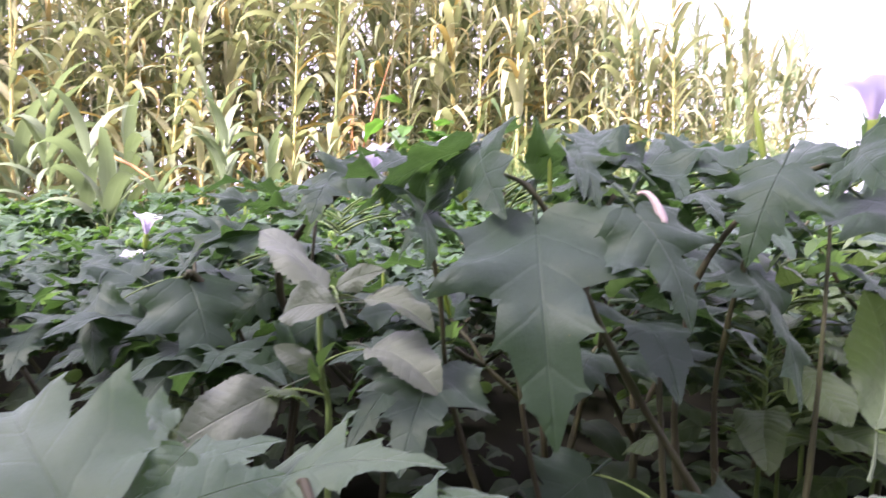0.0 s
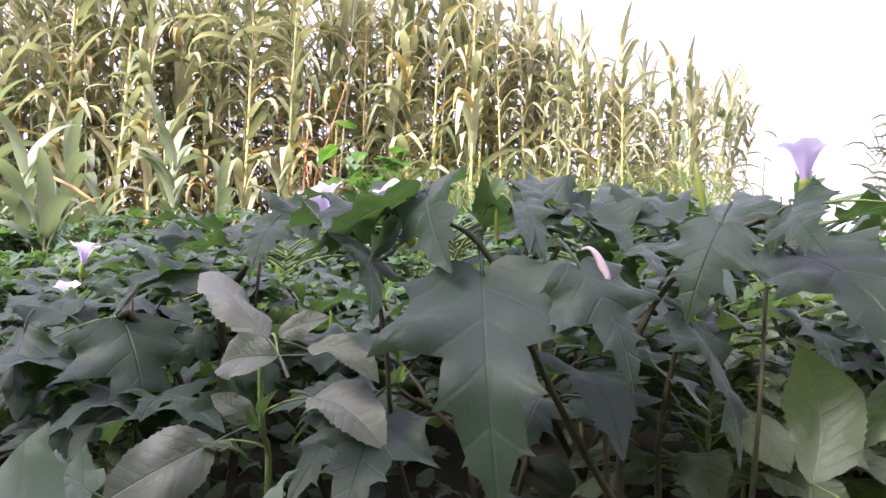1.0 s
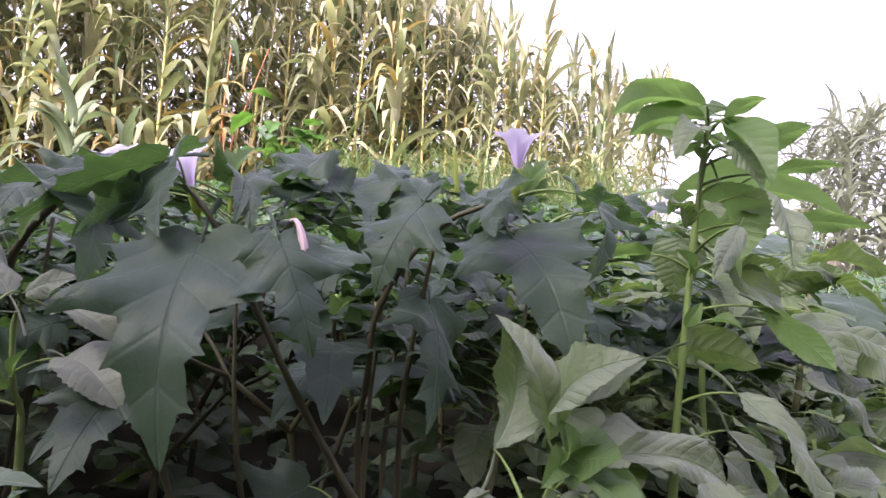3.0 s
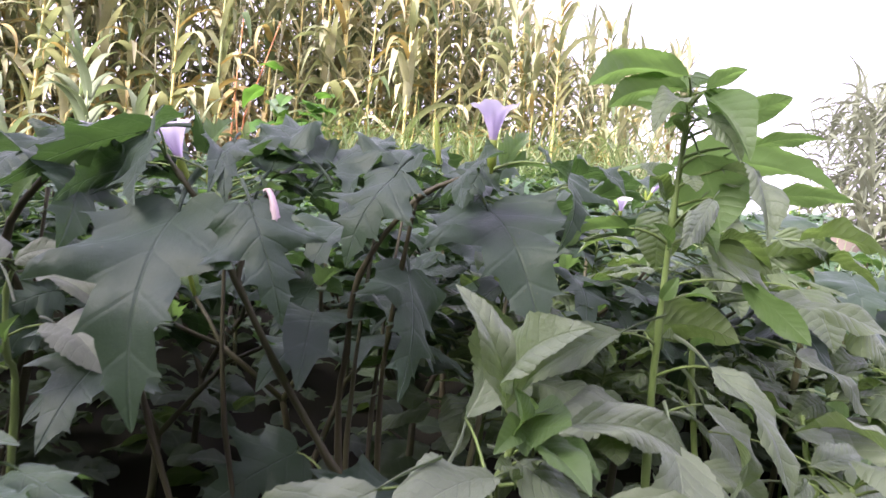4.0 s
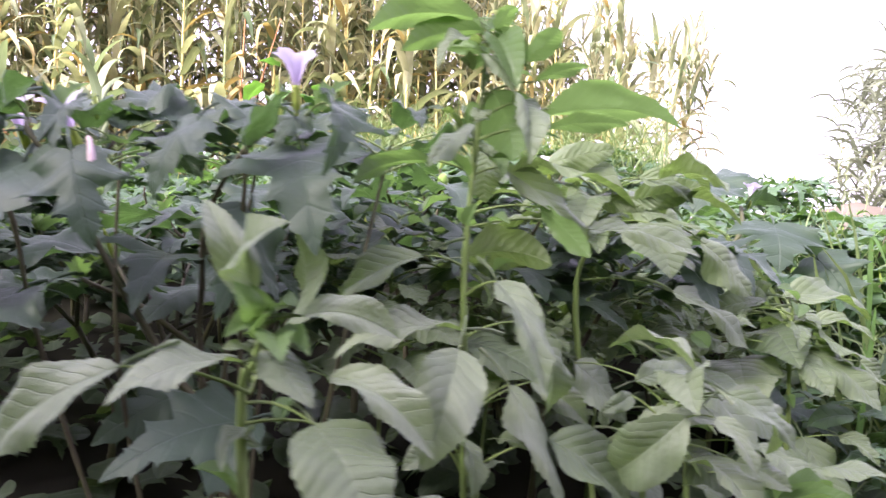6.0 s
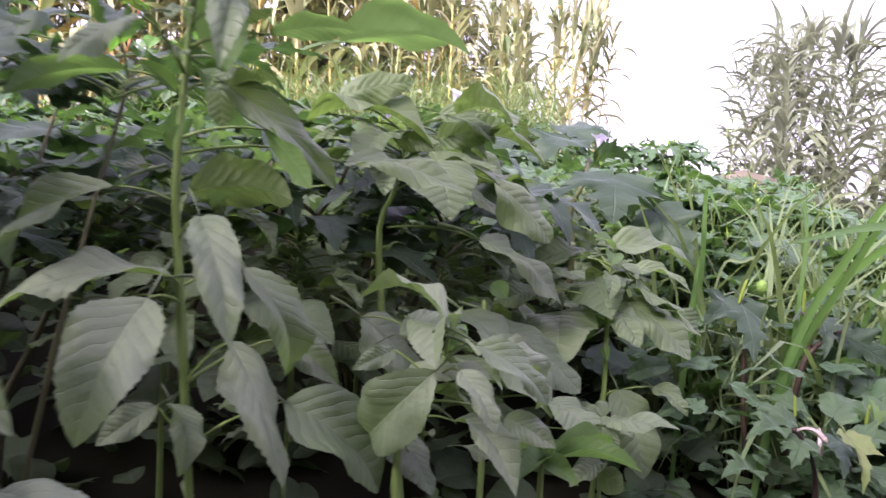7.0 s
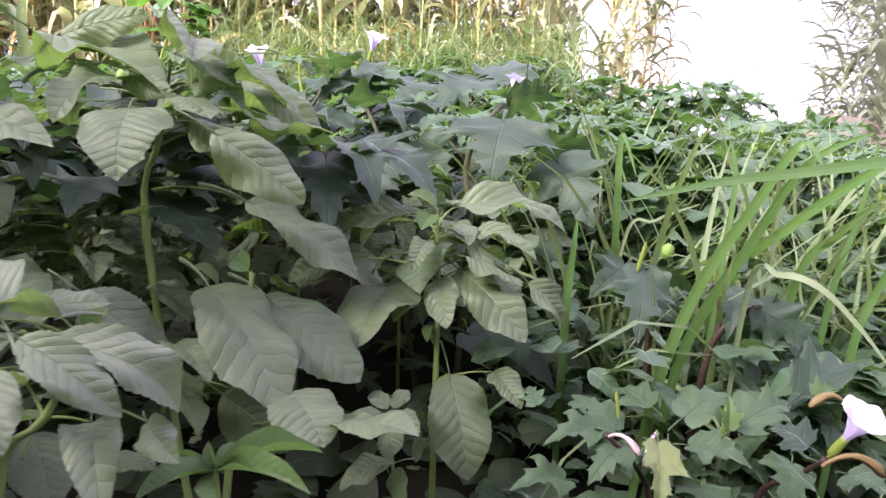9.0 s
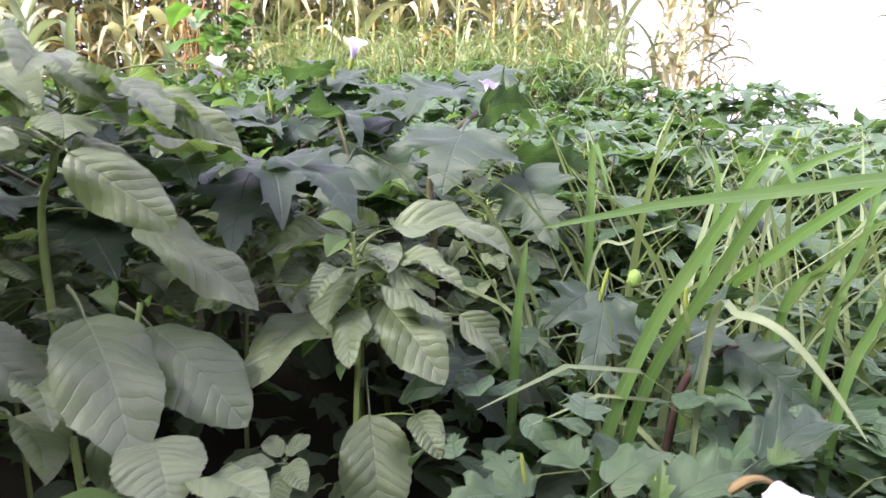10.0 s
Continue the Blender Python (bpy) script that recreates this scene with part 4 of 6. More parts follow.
def blade_on(plant, points, width, material):
    """A long grass blade through points, folded along its middle."""
    o = Vector(plant.location)
    line = smooth_line([Vector(p) - o for p in points], 6)
    verts, faces, uvs, n = [], [], [], len(line)
    for i, p in enumerate(line):
        f = i / (n - 1)
        d = (line[min(i + 1, n - 1)] - line[max(i - 1, 0)]).normalized()
        side = d.cross(Vector((0.25, -0.9, 0.35))).normalized()
        up = side.cross(d)
        w = 0.5 * width * min(1.0, 0.5 + 2 * f) * max(0.0, 1 - f ** 3) ** 0.8 + 0.0006
        for s in (-1, 0, 1):
            verts.append(p + side * (w * s) + up * (0.3 * w * abs(s)))
            uvs.append((0.5 + 0.5 * s, f))
    for i in range(n - 1):
        for k in range(2):
            a = i * 3 + k
            faces.append((a, a + 1, a + 4, a + 3))
    return part("blade", make_mesh("blade", verts, faces, material, uvs), plant)


def stem_on(plant, points, r0, r1, material):
    o = Vector(plant.location)
    fine = smooth_line([Vector(p) - o for p in points], 4)
    n = len(fine)
    rad = [r0 + (r1 - r0) * i / (n - 1) + (0.0012 if i % 4 == 0 else 0) for i in range(n)]
    v, q = tube(fine, rad, 9)
    return part("stem", make_mesh("stem", v, q, material), plant)


def side_leaves(plant, low, high, count):
    """Small leaves on the side shoots along a stem."""
    a, b, o = Vector(low), Vector(high), Vector(plant.location)
    for k in range(count):
        p = a.lerp(b, RNG.uniform(0.25, 0.97)) - o
        az, length = RNG.uniform(0, 6.28), RNG.uniform(0.025, 0.06)
        p = p + Vector((math.cos(az), math.sin(az), 0.2)) * RNG.uniform(0.008, 0.05)
        mesh = AMARANTH_YOUNG[k % 2] if RNG.random() < 0.3 else AMARANTH_LEAVES[k % 4]
        part("side_leaf", mesh, plant, turned(p, az, RNG.uniform(-0.7, 0.7), length, length * 0.5, RNG, 0.5))


def canopy_leaves(plant, stem, count, reach, size, kind="amaranth", droop=0.8):
    """Level and drooping leaves all round the top of a stem, each on its own stalk."""
    a, b = Vector(stem[0]), Vector(stem[1])
    for k in range(count):
        p = a.lerp(b, (k + RNG.random()) / count)
        az, out = 2.4 * k + RNG.uniform(-0.4, 0.4), reach * RNG.uniform(0.3, 1.0)
        base = p + Vector((math.cos(az), math.sin(az), 0.25)) * out
        length = size * RNG.uniform(0.65, 1.1)
        tip = base + Vector((math.cos(az), math.sin(az), RNG.uniform(-droop, 0.0))).normalized() * length
        leaf_on(plant, kind, base, tip, length * RNG.uniform(0.45, 0.58), (RNG.uniform(-0.3, 0.3), RNG.uniform(-0.3, 0.3), 1), p)


def bud_on(plant, kind, base, length):
    o = Vector(plant.location)
    if kind == "bud":
        return part("bud", BUD, plant, upright(Vector(base) - o, length, (RNG.uniform(-0.2, 0.2), RNG.uniform(-0.2, 0.2))), "upright yellow-green flower bud")
    return part("spiny_capsule", CAPSULE, plant, upright(Vector(base) - o, length), "green spiny seed capsule")


big_apple = thing("thorn_apple", (0.40, 0.86, ground_height(0.40, 0.86)), "large thorn apple with broad jagged grey-green leaves", "plant")
stem_on(big_apple, ((0.380, 0.857, -0.030), (0.350, 0.853, 0.405), (0.294, 0.817, 0.523), (0.228, 0.800, 0.632), (0.175, 0.784, 0.736), (0.142, 0.767, 0.810)), .0052, .0036, M_STEM)
stem_on(big_apple, ((0.355, 0.867, -0.030), (0.288, 0.877, 0.517), (0.291, 0.868, 0.647), (0.302, 0.858, 0.750), (0.370, 0.844, 0.852), (0.450, 0.834, 0.888)), .0042, .0030, M_STEM)
stem_on(big_apple, ((0.374, 0.877, -0.030), (0.335, 0.903, 0.530), (0.341, 0.886, 0.681), (0.353, 0.864, 0.762), (0.367, 0.843, 0.852)), .0036, .0026, M_STEM)
stem_on(big_apple, ((0.175, 0.784, 0.736), (0.189, 0.792, 0.814), (0.205, 0.796, 0.845)), .0036, .0024, M_STEM)
stem_on(big_apple, ((0.142, 0.767, 0.810), (0.112, 0.758, 0.852), (0.069, 0.806, 0.872)), .0036, .0024, M_STEM)
stem_on(big_apple, ((0.250, 0.872, -0.030), (0.025, 0.889, 0.497), (-0.012, 0.866, 0.728), (-0.025, 0.833, 0.827)), .0040, .0026, M_STEM)
stem_on(big_apple, ((0.25, 0.90, 0.0), (0.10, 0.95, 0.5), (0.05, 1.02, 0.87)), .004, .0025, M_STEM)
stem_on(big_apple, ((0.38, 0.90, 0.0), (0.46, 0.96, 0.5), (0.51, 1.06, 0.87)), .004, .0025, M_STEM)
stem_on(big_apple, ((0.33, 0.92, 0.0), (0.29, 1.08, 0.5), (0.29, 1.26, 0.88)), .004, .0025, M_STEM)
stem_on(big_apple, ((0.32, 0.90, 0.0), (0.28, 0.96, 0.5), (0.28, 1.06, 0.85)), .004, .0025, M_STEM)
leaf_on(big_apple, "datura", (0.124, 0.743, 0.813), (0.156, 0.625, 0.609), 0.190, (-0.00, -0.87, 0.50), (0.142, 0.767, 0.810), 1)
leaf_on(big_apple, "datura", (0.220, 0.702, 0.824), (0.271, 0.675, 0.712), 0.108, (0.38, -0.84, 0.38), (0.187, 0.791, 0.804), 4)
leaf_on(big_apple, "datura", (0.358, 0.737, 0.869), (0.321, 0.706, 0.772), 0.098, (-0.30, -0.87, 0.39), (0.367, 0.843, 0.852), 4)
leaf_on(big_apple, "datura", (0.455, 0.820, 0.843), (0.522, 0.700, 0.719), 0.176, (0.05, -0.71, 0.71), (0.430, 0.836, 0.879), 1)
leaf_on(big_apple, "datura", (0.360, 0.870, 0.758), (0.381, 0.740, 0.630), 0.128, (0.74, -0.41, 0.54), (0.350, 0.870, 0.742), 2)
leaf_on(big_apple, "flat", (0.031, 0.820, 0.902), (-0.070, 0.700, 0.810), 0.091, (-0.78, 0.20, 0.60), (0.069, 0.806, 0.872), 4)
leaf_on(big_apple, "flat", (0.013, 0.820, 0.855), (0.009, 0.700, 0.810), 0.077, (-0.92, -0.11, 0.38), (-0.025, 0.833, 0.827), 3)
leaf_on(big_apple, "datura", (0.048, 0.820, 0.907), (0.098, 0.700, 0.814), 0.136, (-0.58, -0.63, 0.51), (0.069, 0.806, 0.872), 5)
leaf_on(big_apple, "datura", (-0.073, 0.820, 0.862), (0.016, 0.700, 0.760), 0.172, (0.73, -0.04, 0.68), (-0.025, 0.833, 0.827), 4)
leaf_on(big_apple, "datura", (-0.012, 0.877, 0.621), (-0.021, 0.733, 0.525), 0.156, (0.01, -0.56, 0.83), (0.007, 0.877, 0.613), 0)
leaf_on(big_apple, "datura", (0.189, 1.020, 0.445), (0.075, 0.920, 0.373), 0.162, (0.25, -0.74, 0.62), (0.296, 0.876, 0.449), 4)
leaf_on(big_apple, "datura", (0.392, 0.820, 0.481), (0.259, 0.700, 0.433), 0.167, (0.10, -0.46, 0.88), (0.336, 0.844, 0.434), 0)
leaf_on(big_apple, "datura", (0.516, 0.758, 0.895), (0.527, 0.694, 0.806), 0.077, (0.76, -0.48, 0.44), (0.450, 0.834, 0.888), 3)
leaf_on(big_apple, "datura", (0.439, 0.782, 0.893), (0.434, 0.687, 0.841), 0.087, (-0.81, -0.25, 0.52), (0.440, 0.835, 0.884), 2)
leaf_on(big_apple, "datura", (0.446, 0.835, 0.897), (0.425, 0.798, 0.841), 0.059, FRONT, None, 2)
leaf_on(big_apple, "datura", (0.224, 0.882, 0.885), (0.109, 0.956, 0.934), 0.105, TOP, None, 0)
leaf_on(big_apple, "datura", (0.245, 0.894, 0.880), (0.312, 1.006, 0.934), 0.116, TOP, None, 2)
leaf_on(big_apple, "datura", (0.165, 0.776, 0.893), (0.190, 0.712, 0.822), 0.055, STEEP, None, 4)
leaf_on(big_apple, "datura", (0.178, 0.856, 0.867), (0.182, 1.024, 0.931), 0.091, TOP, None, 1)
leaf_on(big_apple, "datura", (0.339, 0.894, 0.883), (0.249, 1.051, 0.940), 0.093, TOP, None, 5)
leaf_on(big_apple, "datura", (-0.163, 0.853, 0.868), (-0.162, 0.797, 0.807), 0.076, FRONT, None, 2)
leaf_on(big_apple, "datura", (0.233, 0.859, 0.842), (0.302, 0.841, 0.784), 0.067, AWAY, None, 3)
leaf_on(big_apple, "datura", (0.409, 0.900, 0.881), (0.495, 1.024, 0.928), 0.090, TOP, None, 2)
leaf_on(big_apple, "young_datura", (0.122, 0.802, 0.890), (0.138, 0.837, 0.928), 0.032, FRONT, None, 0)
leaf_on(big_apple, "young_datura", (0.207, 0.817, 0.845), (0.173, 0.792, 0.834), 0.025, TOP, None, 1)
leaf_on(big_apple, "young_datura", (0.467, 0.847, 0.899), (0.497, 0.895, 0.947), 0.029, FRONT, None, 0)
leaf_on(big_apple, "young_datura", (0.474, 0.848, 0.896), (0.524, 0.853, 0.897), 0.029, TOP, None, 1)
flower_on(big_apple, (0.455, 0.795, 0.890), (0.453, 0.791, 0.964))
flower_on(big_apple, (-0.006, 0.997, 0.843), (-0.025, 0.963, 0.938))
flower_on(big_apple, (-0.148, 1.044, 0.844), (-0.168, 1.020, 0.940))
wilted_on(big_apple, (0.225, 0.722, 0.841), (0.250, 0.698, 0.804))
bud_on(big_apple, "bud", (0.383, 0.910, 0.899), 0.062)
bud_on(big_apple, "bud", (0.150, 0.834, 0.878), 0.037)
bud_on(big_apple, "bud", (0.135, 0.779, 0.845), 0.042)
canopy_leaves(big_apple, ((0.26, 1.00, 0.80), (0.28, 1.06, 0.85)), 14, 0.20, 0.14, "datura", 0.4)
canopy_leaves(big_apple, ((0.06, 0.98, 0.82), (0.05, 1.02, 0.87)), 14, 0.16, 0.15, "datura", 0.3)
canopy_leaves(big_apple, ((0.50, 1.02, 0.82), (0.51, 1.06, 0.87)), 14, 0.16, 0.15, "datura", 0.3)
canopy_leaves(big_apple, ((0.28, 1.22, 0.84), (0.29, 1.26, 0.88)), 14, 0.18, 0.16, "datura", 0.3)

veined_apple = thing("thorn_apple", (-0.42, 1.02, ground_height(-0.42, 1.02)), "thorn apple with pale veined jagged leaves beside a grey-leaved weed", "plant")
stem_on(veined_apple, ((-0.426, 1.058, -0.030), (-0.436, 1.115, 0.469), (-0.452, 1.079, 0.636), (-0.508, 1.048, 0.715), (-0.502, 1.018, 0.718)), .010, .006, M_STEM)
stem_on(veined_apple, ((-0.385, 1.052, -0.030), (-0.332, 1.100, 0.521), (-0.340, 1.045, 0.722), (-0.237, 1.008, 0.845), (-0.157, 0.990, 0.881)), .008, .005, M_STEM)
stem_on(veined_apple, ((-0.38, 1.03, 0.0), (-0.30, 1.04, 0.5), (-0.28, 1.06, 0.82)), .004, .0025, M_STEM)
stem_on(veined_apple, ((-0.45, 1.05, 0.0), (-0.52, 1.10, 0.4), (-0.56, 1.12, 0.74)), .004, .0025, M_STEM)
leaf_on(veined_apple, "datura", (-0.512, 1.039, 0.705), (-0.427, 0.994, 0.520), 0.216, (0.65, -0.61, 0.45), (-0.501, 1.052, 0.705), 4)
leaf_on(veined_apple, "datura", (-0.363, 1.055, 0.790), (-0.483, 0.965, 0.715), 0.117, (-0.04, -0.61, 0.79), (-0.327, 1.040, 0.737), 1)
leaf_on(veined_apple, "datura", (-0.665, 1.034, 0.659), (-0.623, 0.944, 0.553), 0.117, (0.30, -0.66, 0.69), (-0.508, 1.048, 0.715), 2)
leaf_on(veined_apple, "datura", (-0.475, 1.030, 0.570), (-0.269, 0.942, 0.562), 0.202, (-0.06, -0.23, 0.97), (-0.446, 1.092, 0.573), 4)
leaf_on(veined_apple, "datura", (-0.543, 1.019, 0.507), (-0.721, 1.009, 0.507), 0.107, (0.04, -0.66, 0.75), (-0.440, 1.106, 0.511), 1)
leaf_on(veined_apple, "datura", (-0.658, 0.992, 0.690), (-0.599, 0.921, 0.558), 0.108, FRONT, None, 2)
leaf_on(veined_apple, "datura", (-0.390, 1.056, 0.797), (-0.466, 0.961, 0.719), 0.078, TOP, None, 3)
leaf_on(veined_apple, "datura", (-0.153, 0.991, 0.890), (-0.244, 0.914, 0.820), 0.108, FRONT, None, 1)
leaf_on(veined_apple, "datura", (-0.068, 1.087, 0.945), (-0.107, 1.060, 0.896), 0.102, TOP, None, 5)
leaf_on(veined_apple, "datura", (-0.369, 1.061, 0.691), (-0.421, 1.033, 0.621), 0.076, STEEP, None, 4)
leaf_on(veined_apple, "datura", (-0.551, 0.991, 0.530), (-0.614, 0.898, 0.521), 0.123, TOP, None, 2)
leaf_on(veined_apple, "datura", (-0.272, 1.037, 0.597), (-0.358, 0.940, 0.571), 0.114, STEEP, None, 1)
leaf_on(veined_apple, "datura", (-0.255, 1.060, 0.650), (-0.311, 0.999, 0.612), 0.100, STEEP, None, 4)
leaf_on(veined_apple, "datura", (-0.485, 1.123, 0.750), (-0.459, 1.230, 0.801), 0.118, TOP, None, 0)
leaf_on(veined_apple, "datura", (-0.667, 1.094, 0.704), (-0.824, 1.119, 0.727), 0.126, TOP, None, 5)
leaf_on(veined_apple, "datura", (-0.036, 1.011, 0.807), (-0.098, 0.960, 0.756), 0.067, TOP, None, 3)
leaf_on(veined_apple, "datura", (-0.247, 1.006, 0.872), (-0.352, 1.041, 0.853), 0.082, TOP, None, 2)
leaf_on(veined_apple, "datura", (-0.500, 1.071, 0.615), (-0.569, 0.988, 0.534), 0.124, STEEP, None, 5)
leaf_on(veined_apple, "young_datura", (-0.223, 0.959, 0.836), (-0.237, 0.937, 0.785), 0.042, FRONT, None, 0)

canopy_leaves(veined_apple, ((-0.28, 1.16, 0.79), (-0.28, 1.18, 0.84)), 14, 0.17, 0.15, "datura", 0.3)
canopy_leaves(veined_apple, ((-0.55, 1.26, 0.72), (-0.56, 1.28, 0.76)), 12, 0.17, 0.15, "datura", 0.3)

front_apple = thing("thorn_apple", (-0.10, 0.66, ground_height(-0.10, 0.66)), "low thorn apple in front, broad leaves lightened for top light", "plant")
stem_on(front_apple, ((-0.110, 0.627, -0.030), (-0.125, 0.578, 0.531), (-0.173, 0.548, 0.554), (-0.202, 0.503, 0.575)), .008, .005, M_STEM)
stem_on(front_apple, ((-0.093, 0.639, -0.030), (-0.084, 0.607, 0.523), (-0.040, 0.561, 0.560)), .007, .004, M_STEM)
leaf_on(front_apple, "lit_datura", (-0.120, 0.620, 0.551), (0.063, 0.607, 0.593), 0.131, (-0.23, -0.31, 0.92), (-0.084, 0.607, 0.523), 4)
leaf_on(front_apple, "lit_datura", (0.006, 0.550, 0.553), (0.151, 0.520, 0.588), 0.091, (-0.28, -0.24, 0.93), (-0.040, 0.561, 0.560), 0)
leaf_on(front_apple, "lit_datura", (0.047, 0.550, 0.500), (0.200, 0.520, 0.549), 0.098, (-0.32, -0.12, 0.94), (-0.040, 0.561, 0.560), 3)
leaf_on(front_apple, "lit_datura", (-0.200, 0.480, 0.560), (-0.410, 0.610, 0.600), 0.180, (0.0, -0.5, 0.87), (-0.202, 0.503, 0.575), 5)
leaf_on(front_apple, "lit_datura", (-0.200, 0.500, 0.560), (-0.110, 0.640, 0.590), 0.160, (-0.1, -0.5, 0.87), (-0.173, 0.548, 0.554), 4)
leaf_on(front_apple, "lit_datura", (-0.092, 0.460, 0.606), (-0.056, 0.540, 0.600), 0.079, (0.66, -0.24, 0.71), (-0.040, 0.561, 0.560), 2)
leaf_on(front_apple, "lit_datura", (-0.158, 0.550, 0.605), (-0.179, 0.520, 0.570), 0.053, (0.37, -0.80, 0.47), (-0.173, 0.548, 0.554), 4)
leaf_on(front_apple, "lit_datura", (-0.248, 0.645, 0.587), (-0.333, 0.644, 0.604), 0.067, TOP, None, 1)
leaf_on(front_apple, "lit_datura", (0.062, 0.607, 0.570), (0.163, 0.578, 0.544), 0.065, TOP, None, 2)
flower_on(front_apple, (0.026, 0.459, 0.546), (0.083, 0.432, 0.592))

grey_weed = thing("amaranth_weed", (-0.17, 0.84, ground_height(-0.17, 0.84)), "small amaranth weed with dull grey-green leaves", "weed")
stem_on(grey_weed, ((-0.170, 0.856, -0.030), (-0.170, 0.880, 0.502), (-0.176, 0.867, 0.595), (-0.179, 0.865, 0.678), (-0.168, 0.866, 0.717)), .0050, .0030, M_STEM_GREEN)
side_leaves(grey_weed, (-0.170, 0.856, -0.030), (-0.168, 0.866, 0.717), 7)
leaf_on(grey_weed, "grey", (-0.087, 0.713, 0.720), (-0.166, 0.736, 0.701), 0.051, (-0.34, -0.85, 0.41), (-0.168, 0.866, 0.717), 1)
leaf_on(grey_weed, "grey", (-0.150, 0.817, 0.723), (-0.275, 0.871, 0.799), 0.065, (0.42, -0.26, 0.87), (-0.171, 0.866, 0.707), 5)
leaf_on(grey_weed, "grey", (-0.233, 0.852, 0.579), (-0.340, 0.778, 0.516), 0.092, (0.30, -0.84, 0.46), (-0.175, 0.870, 0.572), 3)
leaf_on(grey_weed, "grey", (-0.101, 0.824, 0.711), (-0.003, 0.813, 0.677), 0.047, (0.25, -0.42, 0.87), (-0.171, 0.866, 0.707), 4)
leaf_on(grey_weed, "grey", (-0.105, 0.863, 0.642), (0.008, 0.810, 0.599), 0.079, (0.13, -0.44, 0.89), (-0.177, 0.867, 0.616), 4)
leaf_on(grey_weed, "grey", (-0.142, 0.833, 0.726), (-0.072, 0.831, 0.751), 0.037, (-0.19, -0.87, 0.46), (-0.169, 0.866, 0.712), 3)
leaf_on(grey_weed, "grey", (-0.186, 0.862, 0.608), (-0.236, 0.840, 0.642), 0.037, (0.59, -0.71, 0.40), (-0.176, 0.867, 0.595), 3)
leaf_on(grey_weed, "young", (-0.167, 0.867, 0.715), (-0.130, 0.852, 0.734), 0.018, FRONT, None, 0)
leaf_on(grey_weed, "young", (-0.167, 0.867, 0.712), (-0.135, 0.841, 0.702), 0.018, TOP, None, 1)
leaf_on(grey_weed, "young", (-0.176, 0.867, 0.610), (-0.153, 0.860, 0.650), 0.016, FRONT, None, 0)
leaf_on(grey_weed, "young", (-0.179, 0.866, 0.595), (-0.189, 0.854, 0.627), 0.016, FRONT, None, 1)

tall_weed = thing("tall_amaranth", (0.72, 0.86, ground_height(0.72, 0.86)), "tall amaranth with bright backlit top and drooping leaves", "weed")
stem_on(tall_weed, ((0.701, 0.858, -0.030), (0.673, 0.854, 0.572), (0.669, 0.848, 0.720), (0.674, 0.861, 0.856), (0.680, 0.870, 0.949), (0.681, 0.865, 1.006)), .0050, .0026, M_STEM_GREEN)
side_leaves(tall_weed, (0.701, 0.858, -0.030), (0.681, 0.865, 1.006), 26)
leaf_on(tall_weed, "fresh", (0.672, 0.848, 1.018), (0.548, 0.769, 0.981), 0.046, (-0.48, 0.38, 0.79), (0.681, 0.866, 0.999), 5)
leaf_on(tall_weed, "fresh", (0.676, 0.865, 1.009), (0.579, 0.820, 0.971), 0.041, (-0.51, 0.53, 0.67), (0.681, 0.866, 0.992), 1)
leaf_on(tall_weed, "fresh", (0.682, 0.865, 0.981), (0.610, 0.900, 0.997), 0.024, (0.46, 0.72, 0.52), (0.680, 0.869, 0.963), 1)
leaf_on(tall_weed, "fresh", (0.692, 0.846, 1.004), (0.720, 0.800, 1.018), 0.024, (0.29, 0.42, 0.86), (0.681, 0.867, 0.985), 5)
leaf_on(tall_weed, "fresh", (0.731, 0.860, 0.970), (0.774, 0.812, 0.995), 0.033, (0.46, 0.69, 0.56), (0.680, 0.870, 0.949), 1)
leaf_on(tall_weed, "fresh", (0.692, 0.850, 1.004), (0.736, 0.814, 0.957), 0.037, (0.71, 0.69, 0.12), (0.681, 0.867, 0.985), 4)
leaf_on(tall_weed, "lance", (0.674, 0.852, 0.988), (0.628, 0.803, 0.944), 0.040, (-0.19, -0.55, 0.81), (0.680, 0.868, 0.970), 3)
leaf_on(tall_weed, "lance", (0.686, 0.852, 0.970), (0.723, 0.799, 0.917), 0.035, (-0.00, -0.70, 0.71), (0.680, 0.870, 0.949), 5)
leaf_on(tall_weed, "fresh", (0.746, 0.853, 0.942), (0.809, 0.804, 0.951), 0.024, (0.22, 0.44, 0.87), (0.678, 0.868, 0.926), 0)
leaf_on(tall_weed, "fresh", (0.693, 0.849, 0.929), (0.724, 0.843, 0.841), 0.091, (0.52, 0.85, 0.12), (0.678, 0.867, 0.914), 5)
leaf_on(tall_weed, "heart", (0.686, 0.951, 0.865), (0.683, 0.951, 0.787), 0.068, (-0.47, -0.88, 0.02), (0.674, 0.861, 0.856), 0)
leaf_on(tall_weed, "lance", (0.720, 0.849, 0.915), (0.745, 0.765, 0.831), 0.039, (0.42, -0.58, 0.70), (0.676, 0.864, 0.891), 1)
leaf_on(tall_weed, "fresh", (0.765, 0.854, 0.884), (0.862, 0.832, 0.888), 0.035, (0.10, 0.58, 0.81), (0.675, 0.862, 0.868), 4)
leaf_on(tall_weed, "lance", (0.708, 0.868, 0.835), (0.828, 0.923, 0.721), 0.044, (0.57, -0.79, 0.22), (0.673, 0.858, 0.822), 0)
leaf_on(tall_weed, "fresh", (0.760, 0.857, 0.785), (0.824, 0.811, 0.726), 0.038, (0.72, 0.64, 0.28), (0.671, 0.853, 0.771), 2)
leaf_on(tall_weed, "lance", (0.714, 0.802, 0.692), (0.777, 0.717, 0.584), 0.048, (0.38, -0.61, 0.70), (0.671, 0.850, 0.664), 0)
